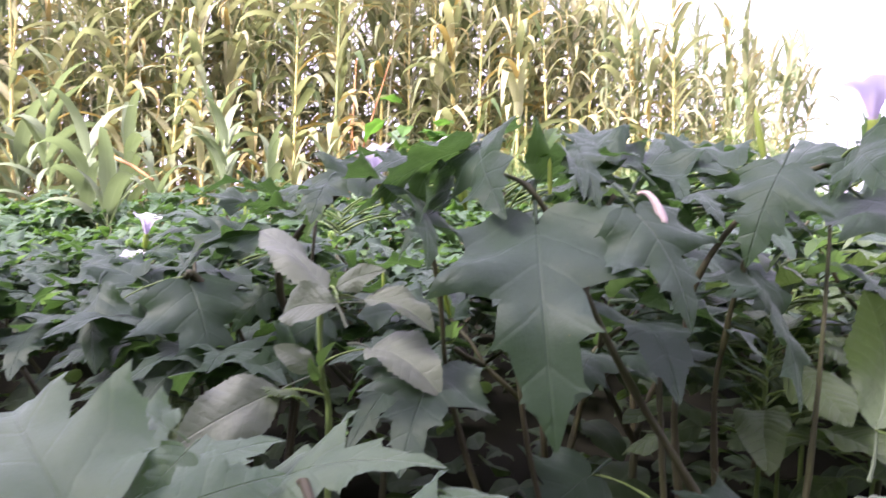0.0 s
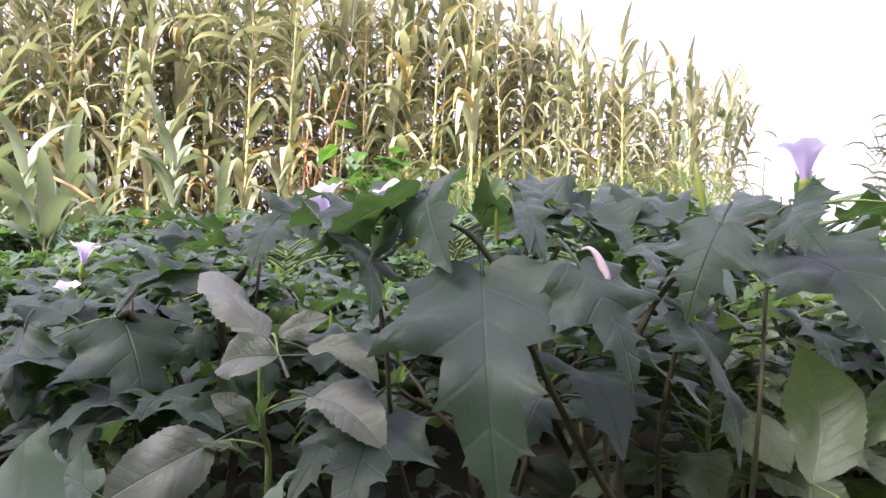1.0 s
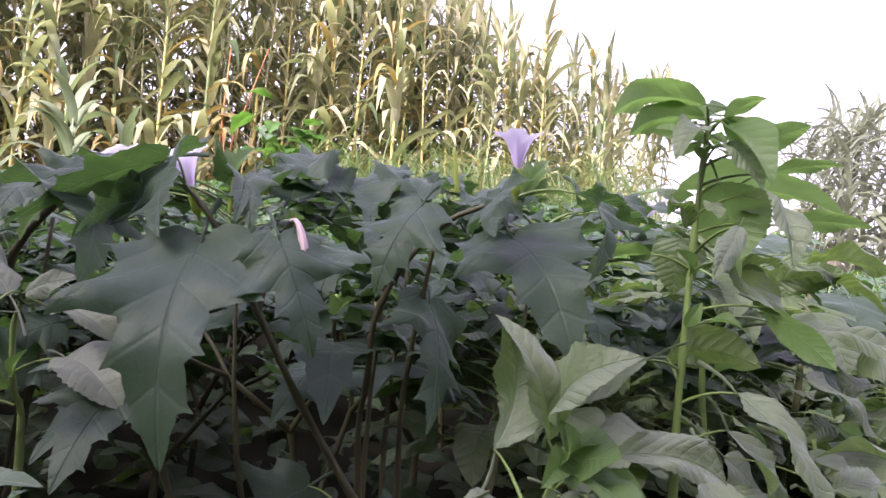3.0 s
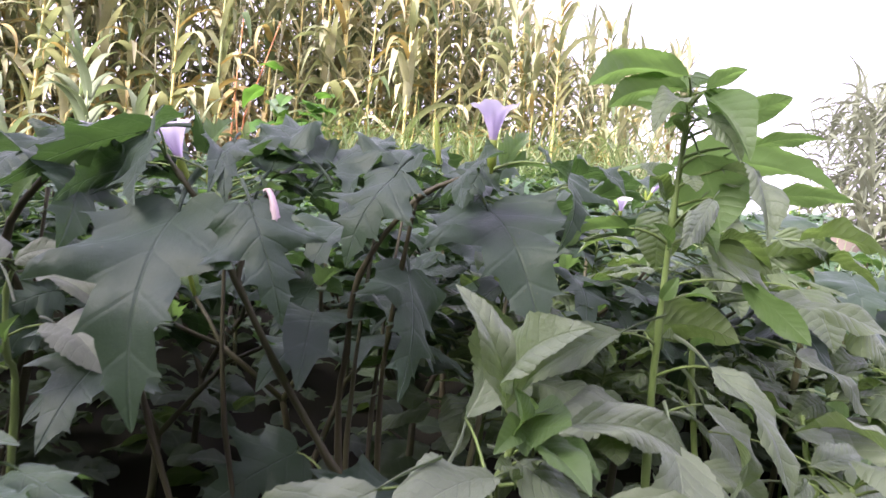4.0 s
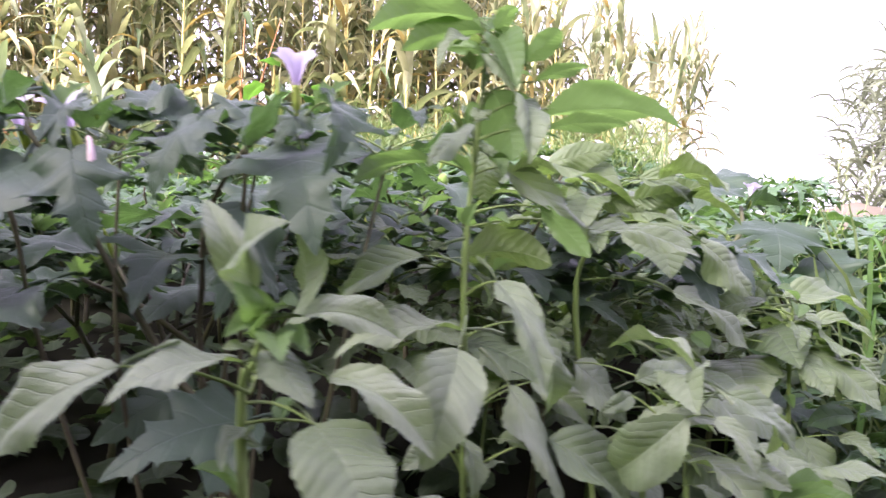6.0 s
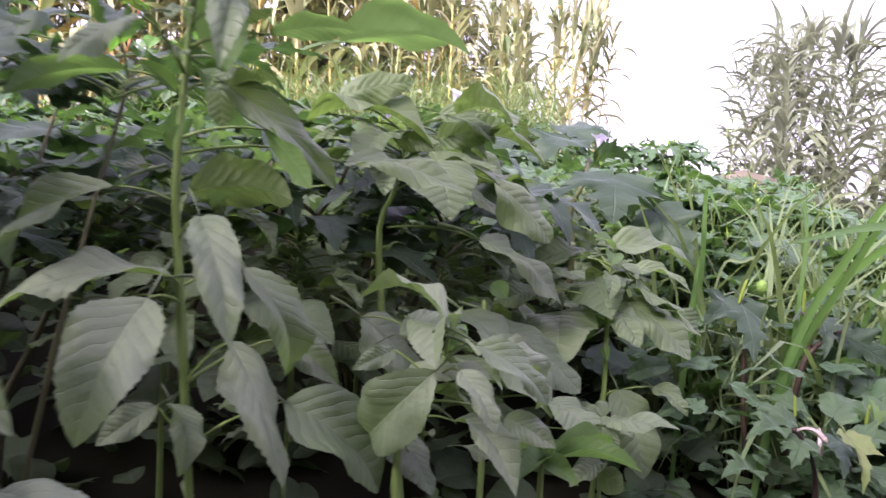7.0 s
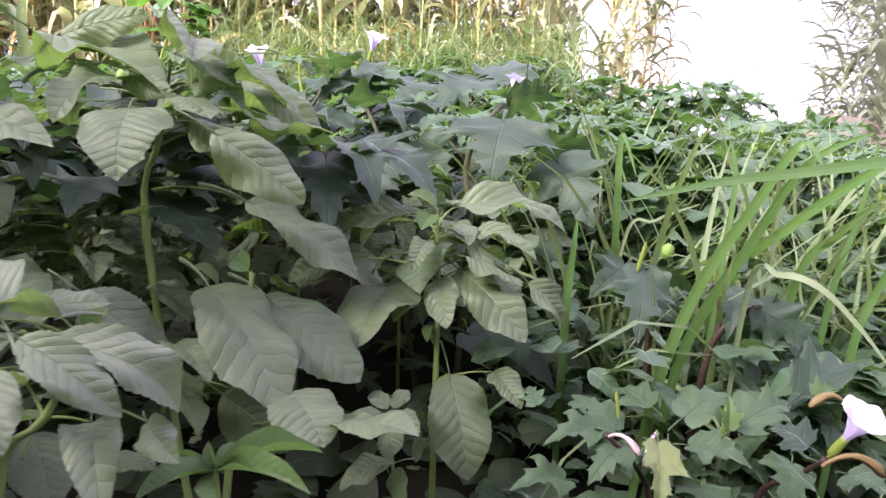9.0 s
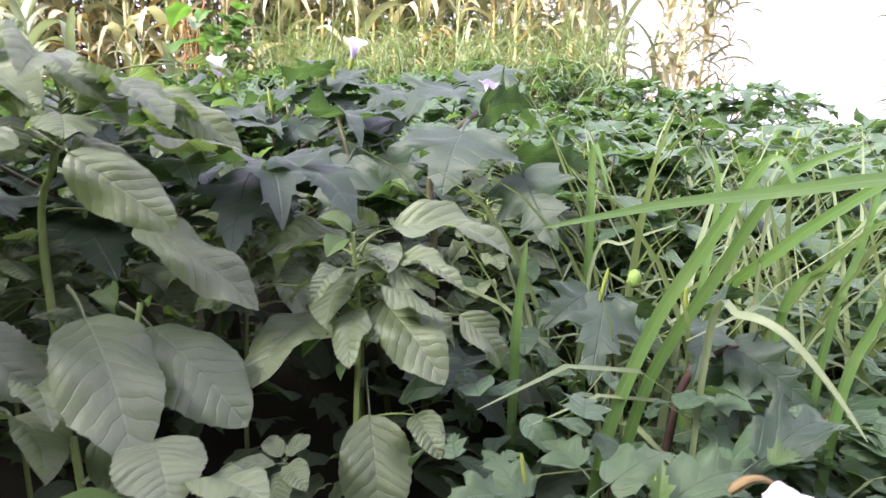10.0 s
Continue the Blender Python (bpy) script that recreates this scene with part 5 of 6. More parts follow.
leaf_on(tall_weed, "lance", (0.733, 0.841, 0.555), (0.807, 0.796, 0.413), 0.060, (0.72, -0.46, 0.52), (0.676, 0.854, 0.497), 2)
leaf_on(tall_weed, "lance", (0.674, 0.778, 0.611), (0.651, 0.694, 0.493), 0.078, (0.28, -0.81, 0.52), (0.673, 0.853, 0.590), 3)
leaf_on(tall_weed, "lance", (0.670, 0.839, 0.621), (0.522, 0.768, 0.588), 0.057, (-0.05, -0.34, 0.94), (0.672, 0.852, 0.609), 4)
leaf_on(tall_weed, "lance", (0.620, 0.817, 0.717), (0.503, 0.826, 0.621), 0.054, (-0.46, -0.74, 0.49), (0.669, 0.849, 0.702), 5)
leaf_on(tall_weed, "lance", (0.736, 0.871, 0.632), (0.780, 0.893, 0.500), 0.056, (0.82, -0.54, 0.18), (0.672, 0.852, 0.609), 3)
leaf_on(tall_weed, "amaranth", (0.787, 0.862, 0.481), (0.898, 0.885, 0.367), 0.096, (0.70, -0.39, 0.60), (0.680, 0.855, 0.421), 5)
leaf_on(tall_weed, "amaranth", (0.663, 0.890, 0.711), (0.782, 0.898, 0.708), 0.072, (-0.05, 0.84, 0.53), (0.670, 0.850, 0.683), 3)
leaf_on(tall_weed, "lance", (0.763, 0.932, 0.536), (0.843, 0.902, 0.490), 0.043, (0.09, -0.76, 0.64), (0.676, 0.854, 0.497), 5)
leaf_on(tall_weed, "lance", (0.646, 0.850, 0.471), (0.607, 0.800, 0.444), 0.037, (0.41, -0.65, 0.64), (0.680, 0.855, 0.421), 4)
leaf_on(tall_weed, "lance", (0.662, 0.850, 0.475), (0.695, 0.800, 0.415), 0.042, (0.74, -0.26, 0.63), (0.680, 0.855, 0.421), 3)
leaf_on(tall_weed, "fresh", (0.621, 0.841, 0.838), (0.535, 0.773, 0.799), 0.035, (-0.61, 0.38, 0.69), (0.673, 0.858, 0.822), 1)
leaf_on(tall_weed, "lance", (0.682, 0.750, 0.873), (0.641, 0.695, 0.820), 0.026, (0.03, -0.71, 0.71), (0.673, 0.859, 0.839), 2)
leaf_on(tall_weed, "amaranth", (0.830, 0.949, 0.756), (0.979, 0.927, 0.727), 0.055, (0.11, -0.46, 0.88), (0.670, 0.851, 0.754), 4)
leaf_on(tall_weed, "young", (0.695, 0.857, 0.998), (0.728, 0.788, 0.919), 0.044, FRONT, None, 0)
leaf_on(tall_weed, "young", (0.681, 0.865, 1.006), (0.718, 0.899, 1.028), 0.022, AWAY, None, 0)
leaf_on(tall_weed, "young", (0.679, 0.865, 1.006), (0.648, 0.873, 1.022), 0.021, AWAY, None, 1)
leaf_on(tall_weed, "young", (0.668, 0.848, 0.820), (0.641, 0.819, 0.846), 0.017, FRONT, None, 0)
leaf_on(tall_weed, "young", (0.667, 0.842, 0.757), (0.682, 0.837, 0.787), 0.017, FRONT, None, 1)

canopy_leaves(tall_weed, ((0.680, 0.865, 0.965), (0.681, 0.865, 1.005)), 6, 0.015, 0.05, "fresh")

tip_weed = thing("amaranth_weed", (0.58, 0.56, ground_height(0.58, 0.56)), "leafy amaranth weed with fresh green growing tip", "weed")
stem_on(tip_weed, ((0.540, 0.583, -0.030), (0.480, 0.618, 0.535), (0.493, 0.617, 0.620), (0.506, 0.613, 0.671)), .0055, .0030, M_STEM_GREEN)
side_leaves(tip_weed, (0.540, 0.583, -0.030), (0.506, 0.613, 0.671), 10)
leaf_on(tip_weed, "lance", (0.488, 0.599, 0.623), (0.410, 0.511, 0.601), 0.060, (-0.01, -0.23, 0.97), (0.490, 0.617, 0.599), 0)
leaf_on(tip_weed, "lance", (0.400, 0.546, 0.625), (0.289, 0.523, 0.536), 0.065, (-0.26, -0.81, 0.53), (0.488, 0.617, 0.588), 0)
leaf_on(tip_weed, "lance", (0.491, 0.610, 0.677), (0.439, 0.611, 0.777), 0.039, (0.50, -0.83, 0.26), (0.501, 0.615, 0.652), 1)
leaf_on(tip_weed, "lance", (0.497, 0.610, 0.693), (0.548, 0.560, 0.761), 0.050, (-0.85, -0.39, 0.35), (0.506, 0.613, 0.671), 3)
leaf_on(tip_weed, "lance", (0.453, 0.761, 0.616), (0.451, 0.793, 0.750), 0.083, (0.78, 0.62, -0.13), (0.488, 0.617, 0.588), 1)
leaf_on(tip_weed, "fresh", (0.503, 0.610, 0.658), (0.539, 0.560, 0.686), 0.047, (-0.75, -0.17, 0.64), (0.498, 0.615, 0.639), 2)
leaf_on(tip_weed, "fresh", (0.498, 0.605, 0.665), (0.495, 0.563, 0.706), 0.026, (0.83, -0.42, -0.37), (0.499, 0.615, 0.645), 5)
leaf_on(tip_weed, "fresh", (0.512, 0.613, 0.648), (0.554, 0.536, 0.644), 0.037, (-0.06, -0.08, 1.00), (0.496, 0.616, 0.633), 3)
leaf_on(tip_weed, "lance", (0.542, 0.610, 0.670), (0.638, 0.617, 0.653), 0.039, (0.18, -0.61, 0.77), (0.503, 0.614, 0.658), 5)
leaf_on(tip_weed, "lance", (0.504, 0.610, 0.634), (0.574, 0.560, 0.599), 0.042, (0.08, -0.49, 0.87), (0.493, 0.617, 0.620), 2)
leaf_on(tip_weed, "lance", (0.576, 0.593, 0.619), (0.681, 0.580, 0.555), 0.044, (0.38, -0.57, 0.73), (0.491, 0.617, 0.609), 3)
leaf_on(tip_weed, "lance", (0.583, 0.610, 0.562), (0.646, 0.560, 0.539), 0.047, (-0.29, -0.68, 0.67), (0.483, 0.618, 0.556), 4)
leaf_on(tip_weed, "lance", (0.496, 0.610, 0.556), (0.491, 0.560, 0.532), 0.028, (-0.29, -0.39, 0.88), (0.480, 0.618, 0.535), 3)
leaf_on(tip_weed, "amaranth", (0.576, 0.560, 0.585), (0.649, 0.500, 0.529), 0.088, (0.36, -0.37, 0.86), (0.486, 0.617, 0.578), 0)
leaf_on(tip_weed, "lance", (0.656, 0.600, 0.504), (0.758, 0.580, 0.468), 0.055, (0.28, -0.23, 0.93), (0.487, 0.614, 0.464), 2)
leaf_on(tip_weed, "young", (0.511, 0.614, 0.670), (0.544, 0.595, 0.681), 0.030, TOP, None, 0)
leaf_on(tip_weed, "young", (0.508, 0.614, 0.674), (0.496, 0.596, 0.700), 0.017, FRONT, None, 1)
leaf_on(tip_weed, "young", (0.525, 0.604, 0.650), (0.566, 0.570, 0.642), 0.023, RIGHTWARD, None, 0)
leaf_on(tip_weed, "young", (0.506, 0.613, 0.666), (0.483, 0.572, 0.652), 0.023, FRONT, None, 1)

heart_weed = thing("amaranth_weed", (1.00, 1.18, ground_height(1.00, 1.18)), "bushy amaranth with broad heart-shaped leaves", "weed")
stem_on(heart_weed, ((0.937, 1.210, -0.030), (0.842, 1.254, 0.579), (0.864, 1.266, 0.725), (0.881, 1.278, 0.825)), .0065, .0030, M_STEM_GREEN)
side_leaves(heart_weed, (0.937, 1.210, -0.030), (0.881, 1.278, 0.825), 20)
leaf_on(heart_weed, "fresh", (0.760, 1.241, 0.957), (0.980, 1.099, 0.920), 0.100, (0.39, 0.38, 0.84), (0.881, 1.278, 0.825), 3)
leaf_on(heart_weed, "heart", (0.938, 1.102, 0.769), (0.965, 1.032, 0.686), 0.106, (0.12, -0.74, 0.66), (0.866, 1.268, 0.738), 4)
leaf_on(heart_weed, "amaranth", (1.027, 1.132, 0.743), (1.128, 1.181, 0.651), 0.075, (0.63, -0.71, 0.31), (0.866, 1.268, 0.738), 2)
leaf_on(heart_weed, "amaranth", (1.012, 1.244, 0.642), (1.172, 1.281, 0.525), 0.085, (0.61, -0.35, 0.71), (0.853, 1.260, 0.652), 4)
leaf_on(heart_weed, "amaranth", (0.934, 1.396, 0.824), (1.068, 1.423, 0.734), 0.069, (0.54, -0.57, 0.63), (0.881, 1.278, 0.825), 4)
leaf_on(heart_weed, "amaranth", (0.710, 1.250, 0.824), (0.935, 1.188, 0.784), 0.107, (0.08, -0.31, 0.95), (0.873, 1.272, 0.775), 3)
leaf_on(heart_weed, "amaranth", (0.934, 1.203, 0.848), (1.029, 1.198, 0.801), 0.048, (0.27, -0.72, 0.64), (0.881, 1.278, 0.825), 1)
leaf_on(heart_weed, "amaranth", (0.772, 1.195, 0.866), (0.892, 1.222, 0.899), 0.057, (0.11, -0.93, 0.35), (0.879, 1.276, 0.812), 2)
leaf_on(heart_weed, "amaranth", (0.980, 1.240, 0.812), (1.113, 1.200, 0.769), 0.073, (0.27, -0.13, 0.95), (0.877, 1.275, 0.800), 5)
leaf_on(heart_weed, "amaranth", (0.934, 1.240, 0.809), (1.041, 1.200, 0.837), 0.058, (-0.35, -0.94, -0.02), (0.877, 1.275, 0.800), 0)
leaf_on(heart_weed, "amaranth", (0.860, 1.201, 0.811), (0.946, 1.186, 0.789), 0.036, (-0.07, -0.92, 0.40), (0.873, 1.272, 0.775), 2)
leaf_on(heart_weed, "amaranth", (0.827, 1.240, 0.786), (0.869, 1.200, 0.723), 0.061, (0.40, -0.63, 0.67), (0.868, 1.269, 0.750), 4)

canopy_leaves(heart_weed, ((0.866, 1.27, 0.72), (0.881, 1.278, 0.825)), 22, 0.16, 0.13)

quilted_weed = thing("amaranth_weed", (1.27, 1.40, ground_height(1.27, 1.40)), "amaranth with a rosette of quilted leaves at its top", "weed")
stem_on(quilted_weed, ((1.274, 1.385, -0.030), (1.281, 1.362, 0.311), (1.279, 1.379, 0.504), (1.274, 1.372, 0.627)), .0060, .0030, M_STEM_GREEN)
side_leaves(quilted_weed, (1.274, 1.385, -0.030), (1.274, 1.372, 0.627), 14)
leaf_on(quilted_weed, "amaranth", (1.267, 1.491, 0.611), (1.225, 1.473, 0.647), 0.044, (0.50, -0.86, 0.15), (1.276, 1.375, 0.581), 5)
leaf_on(quilted_weed, "amaranth", (1.245, 1.427, 0.605), (1.110, 1.391, 0.574), 0.057, (-0.06, -0.51, 0.86), (1.276, 1.375, 0.581), 5)
leaf_on(quilted_weed, "amaranth", (1.294, 1.485, 0.617), (1.490, 1.525, 0.571), 0.086, (0.29, -0.40, 0.87), (1.275, 1.374, 0.596), 1)
leaf_on(quilted_weed, "amaranth", (1.329, 1.424, 0.579), (1.438, 1.387, 0.548), 0.048, (0.13, -0.39, 0.91), (1.277, 1.376, 0.550), 5)
leaf_on(quilted_weed, "heart", (1.261, 1.434, 0.559), (1.266, 1.293, 0.505), 0.121, (-0.45, -0.33, 0.83), (1.278, 1.377, 0.535), 2)
leaf_on(quilted_weed, "amaranth", (1.311, 1.389, 0.525), (1.428, 1.325, 0.429), 0.090, (0.25, -0.64, 0.73), (1.279, 1.379, 0.504), 4)
leaf_on(quilted_weed, "amaranth", (1.199, 1.430, 0.488), (1.171, 1.258, 0.421), 0.140, (-0.27, -0.31, 0.91), (1.279, 1.377, 0.480), 4)
leaf_on(quilted_weed, "amaranth", (1.305, 1.357, 0.354), (1.349, 1.287, 0.207), 0.106, (0.34, -0.81, 0.49), (1.281, 1.364, 0.335), 4)
leaf_on(quilted_weed, "amaranth", (1.280, 1.471, 0.591), (1.330, 1.372, 0.570), 0.062, (0.11, -0.15, 0.98), (1.276, 1.376, 0.566), 0)
leaf_on(quilted_weed, "amaranth", (1.129, 1.360, 0.538), (1.047, 1.310, 0.506), 0.051, (0.12, -0.66, 0.74), (1.278, 1.378, 0.519), 5)
leaf_on(quilted_weed, "amaranth", (1.425, 1.415, 0.504), (1.485, 1.450, 0.415), 0.062, (0.78, -0.54, 0.32), (1.279, 1.377, 0.480), 5)
leaf_on(quilted_weed, "amaranth", (1.375, 1.360, 0.362), (1.427, 1.310, 0.325), 0.050, (0.12, -0.51, 0.85), (1.281, 1.364, 0.335), 5)
leaf_on(quilted_weed, "young", (1.276, 1.362, 0.627), (1.232, 1.349, 0.650), 0.036, TOP, None, 0)
leaf_on(quilted_weed, "young", (1.272, 1.349, 0.621), (1.261, 1.313, 0.601), 0.035, FRONT, None, 1)

canopy_leaves(quilted_weed, ((1.279, 1.38, 0.48), (1.274, 1.372, 0.60)), 10, 0.08, 0.10)

oval_weed = thing("amaranth_weed", (1.02, 0.98, ground_height(1.02, 0.98)), "amaranth weed with large smooth oval leaves", "weed")
stem_on(oval_weed, ((1.030, 1.042, -0.030), (1.036, 1.150, 0.390), (1.030, 1.200, 0.480), (1.028, 1.225, 0.540)), .0060, .0035, M_STEM_GREEN)
side_leaves(oval_weed, (1.036, 1.150, 0.300), (1.028, 1.225, 0.540), 10)
leaf_on(oval_weed, "amaranth", (0.988, 1.171, 0.531), (1.133, 1.078, 0.396), 0.121, (0.53, -0.31, 0.79), (1.030, 1.206, 0.495), 4)
leaf_on(oval_weed, "amaranth", (1.049, 1.218, 0.510), (1.199, 1.199, 0.396), 0.117, (0.50, -0.47, 0.73), (1.030, 1.206, 0.495), 2)
leaf_on(oval_weed, "amaranth", (1.024, 1.133, 0.391), (1.116, 1.147, 0.310), 0.076, (0.56, -0.63, 0.54), (1.036, 1.150, 0.390), 2)
leaf_on(oval_weed, "amaranth", (1.131, 1.110, 0.414), (1.198, 1.050, 0.375), 0.101, (0.36, -0.19, 0.91), (1.036, 1.150, 0.390), 0)
leaf_on(oval_weed, "amaranth", (1.188, 1.110, 0.364), (1.313, 1.050, 0.402), 0.072, (-0.20, 0.18, 0.96), (1.035, 1.136, 0.338), 0)
leaf_on(oval_weed, "amaranth", (0.964, 1.110, 0.457), (1.054, 1.050, 0.443), 0.054, (0.09, -0.10, 0.99), (1.034, 1.162, 0.412), 3)
leaf_on(oval_weed, "amaranth", (0.923, 1.110, 0.413), (1.035, 1.050, 0.374), 0.080, (0.43, 0.25, 0.86), (1.036, 1.150, 0.390), 5)
leaf_on(oval_weed, "young", (1.060, 1.150, 0.561), (1.034, 1.171, 0.579), 0.030, FRONT, None, 0)

pale_weed = thing("amaranth_weed", (1.02, 0.80, ground_height(1.02, 0.80)), "pale green amaranth weed close to the path", "weed")
stem_on(pale_weed, ((0.979, 0.833, -0.030), (0.918, 0.882, 0.376), (0.943, 0.923, 0.449), (0.969, 0.953, 0.520)), .0055, .0030, M_STEM_GREEN)
side_leaves(pale_weed, (0.979, 0.833, -0.030), (0.969, 0.953, 0.520), 10)
leaf_on(pale_weed, "lance", (0.998, 0.869, 0.554), (1.085, 0.939, 0.461), 0.058, (0.79, -0.22, 0.57), (0.966, 0.949, 0.511), 3)
leaf_on(pale_weed, "lance", (1.001, 0.843, 0.567), (1.087, 0.852, 0.498), 0.046, (0.54, -0.60, 0.60), (0.966, 0.949, 0.511), 0)
leaf_on(pale_weed, "lance", (0.834, 1.119, 0.524), (0.933, 1.150, 0.417), 0.090, (0.67, -0.59, 0.44), (0.969, 0.953, 0.520), 2)
leaf_on(pale_weed, "lance", (0.909, 0.948, 0.546), (0.986, 0.980, 0.559), 0.042, (0.12, -0.61, 0.78), (0.963, 0.946, 0.502), 0)
leaf_on(pale_weed, "lance", (0.971, 0.856, 0.578), (0.862, 0.912, 0.596), 0.049, (0.25, 0.18, 0.95), (0.969, 0.953, 0.520), 3)
leaf_on(pale_weed, "lance", (0.960, 0.857, 0.531), (0.879, 0.910, 0.424), 0.080, (-0.44, -0.89, -0.11), (0.953, 0.934, 0.476), 1)
leaf_on(pale_weed, "lance", (0.984, 0.832, 0.540), (1.024, 0.793, 0.487), 0.038, (0.40, -0.58, 0.71), (0.956, 0.938, 0.485), 0)
leaf_on(pale_weed, "lance", (0.911, 0.940, 0.420), (0.962, 0.900, 0.358), 0.065, (0.54, -0.42, 0.72), (0.930, 0.903, 0.412), 2)
leaf_on(pale_weed, "lance", (0.983, 0.940, 0.439), (1.058, 0.853, 0.389), 0.053, (0.22, -0.34, 0.91), (0.943, 0.923, 0.449), 3)
leaf_on(pale_weed, "lance", (0.978, 0.918, 0.561), (0.960, 0.807, 0.547), 0.068, (-0.48, -0.03, 0.88), (0.969, 0.953, 0.520), 3)
leaf_on(pale_weed, "lance", (0.904, 0.940, 0.527), (0.858, 0.900, 0.511), 0.027, (0.47, -0.73, 0.50), (0.956, 0.938, 0.485), 0)
leaf_on(pale_weed, "lance", (0.909, 0.940, 0.475), (1.027, 0.900, 0.509), 0.059, (-0.33, -0.16, 0.93), (0.943, 0.923, 0.449), 0)
leaf_on(pale_weed, "lance", (1.048, 0.940, 0.447), (1.108, 0.900, 0.429), 0.039, (-0.22, -0.66, 0.72), (0.949, 0.930, 0.467), 4)
leaf_on(pale_weed, "young", (0.975, 0.954, 0.533), (0.992, 0.968, 0.558), 0.026, FRONT, None, 0)
leaf_on(pale_weed, "young", (0.969, 0.953, 0.523), (1.003, 0.924, 0.534), 0.023, TOP, None, 1)

bright_rosette = thing("broadleaf_weed", (1.13, 0.93, ground_height(1.13, 0.93)), "fresh rosette of narrow bright green leaves", "weed")
stem_on(bright_rosette, ((1.120, 0.946, -0.030), (1.104, 0.969, 0.336), (1.109, 0.960, 0.389)), .0040, .0025, M_STEM_GREEN)
side_leaves(bright_rosette, (1.120, 0.946, -0.030), (1.109, 0.960, 0.389), 4)
leaf_on(bright_rosette, "young", (1.112, 0.960, 0.391), (1.210, 1.016, 0.388), 0.025, TOP, None, 0)
leaf_on(bright_rosette, "young", (1.114, 0.960, 0.387), (1.226, 0.936, 0.388), 0.029, TOP, None, 1)
leaf_on(bright_rosette, "young", (1.108, 0.958, 0.385), (1.062, 0.890, 0.388), 0.029, TOP, None, 0)
leaf_on(bright_rosette, "young", (1.109, 0.960, 0.391), (1.062, 0.974, 0.396), 0.018, FRONT, None, 1)
leaf_on(bright_rosette, "young", (1.109, 0.959, 0.388), (1.073, 0.934, 0.392), 0.021, TOP, None, 0)
leaf_on(bright_rosette, "young", (1.111, 0.960, 0.392), (1.121, 0.994, 0.400), 0.019, FRONT, None, 1)
leaf_on(bright_rosette, "young", (1.110, 0.959, 0.386), (1.141, 0.911, 0.378), 0.027, FRONT, None, 0)
leaf_on(bright_rosette, "young", (1.110, 0.960, 0.391), (1.101, 0.964, 0.419), 0.015, FRONT, None, 1)

small_rosette = thing("broadleaf_weed", (1.28, 1.22, ground_height(1.28, 1.22)), "small weed rosette with pointed oval leaves", "weed")
stem_on(small_rosette, ((1.268, 1.216, -0.030), (1.250, 1.211, 0.195), (1.238, 1.217, 0.337)), .0035, .002, M_STEM_GREEN)
side_leaves(small_rosette, (1.268, 1.216, -0.030), (1.238, 1.217, 0.337), 4)
leaf_on(small_rosette, "amaranth", (1.232, 1.207, 0.345), (1.174, 1.167, 0.346), 0.029, TOP, None, 0)
leaf_on(small_rosette, "amaranth", (1.241, 1.207, 0.337), (1.253, 1.160, 0.302), 0.042, STEEP, None, 2)
leaf_on(small_rosette, "amaranth", (1.249, 1.210, 0.345), (1.289, 1.182, 0.331), 0.035, RIGHTWARD, None, 1)
leaf_on(small_rosette, "amaranth", (1.234, 1.218, 0.349), (1.201, 1.236, 0.360), 0.028, TOP, None, 3)
leaf_on(small_rosette, "amaranth", (1.242, 1.220, 0.351), (1.257, 1.256, 0.365), 0.029, TOP, None, 0)
leaf_on(small_rosette, "amaranth", (1.243, 1.201, 0.256), (1.277, 1.164, 0.247), 0.048, STEEP, None, 2)
leaf_on(small_rosette, "amaranth", (1.250, 1.206, 0.272), (1.183, 1.150, 0.253), 0.040, TOP, None, 1)

forked_apple = thing("thorn_apple", (1.70, 1.50, ground_height(1.70, 1.50)), "young thorn apple with dark purplish forked stem in grass", "plant")
stem_on(forked_apple, ((1.719, 1.512, -0.030), (1.747, 1.531, 0.276), (1.771, 1.538, 0.399), (1.837, 1.539, 0.458)), .0075, .0050, M_STEM_DARK)
stem_on(forked_apple, ((1.771, 1.538, 0.399), (1.773, 1.548, 0.451), (1.764, 1.565, 0.489)), .0050, .0040, M_STEM_DARK)
stem_on(forked_apple, ((1.684, 1.528, -0.030), (1.661, 1.570, 0.232), (1.660, 1.592, 0.340), (1.654, 1.599, 0.485)), .0055, .0040, M_STEM_DARK)
leaf_on(forked_apple, "datura", (1.832, 1.537, 0.453), (1.942, 1.500, 0.384), 0.099, FRONT, None, 5)
leaf_on(forked_apple, "datura", (1.787, 1.557, 0.482), (1.768, 1.477, 0.405), 0.076, FRONT, None, 3)
leaf_on(forked_apple, "datura", (1.637, 1.599, 0.501), (1.621, 1.472, 0.391), 0.130, STEEP, None, 2)
leaf_on(forked_apple, "datura", (1.608, 1.615, 0.501), (1.537, 1.552, 0.445), 0.098, FRONT, None, 1)
leaf_on(forked_apple, "datura", (1.853, 1.538, 0.439), (1.823, 1.487, 0.308), 0.110, AWAY, None, 0)
leaf_on(forked_apple, "datura", (1.775, 1.586, 0.485), (1.885, 1.659, 0.508), 0.097, AWAY, None, 4)
leaf_on(forked_apple, "datura", (1.665, 1.602, 0.496), (1.747, 1.627, 0.450), 0.087, AWAY, None, 2)
bud_on(forked_apple, "bud", (1.629, 1.587, 0.497), 0.059)
bud_on(forked_apple, "bud", (1.764, 1.565, 0.489), 0.052)
bud_on(forked_apple, "capsule", (1.683, 1.599, 0.520), 0.032)

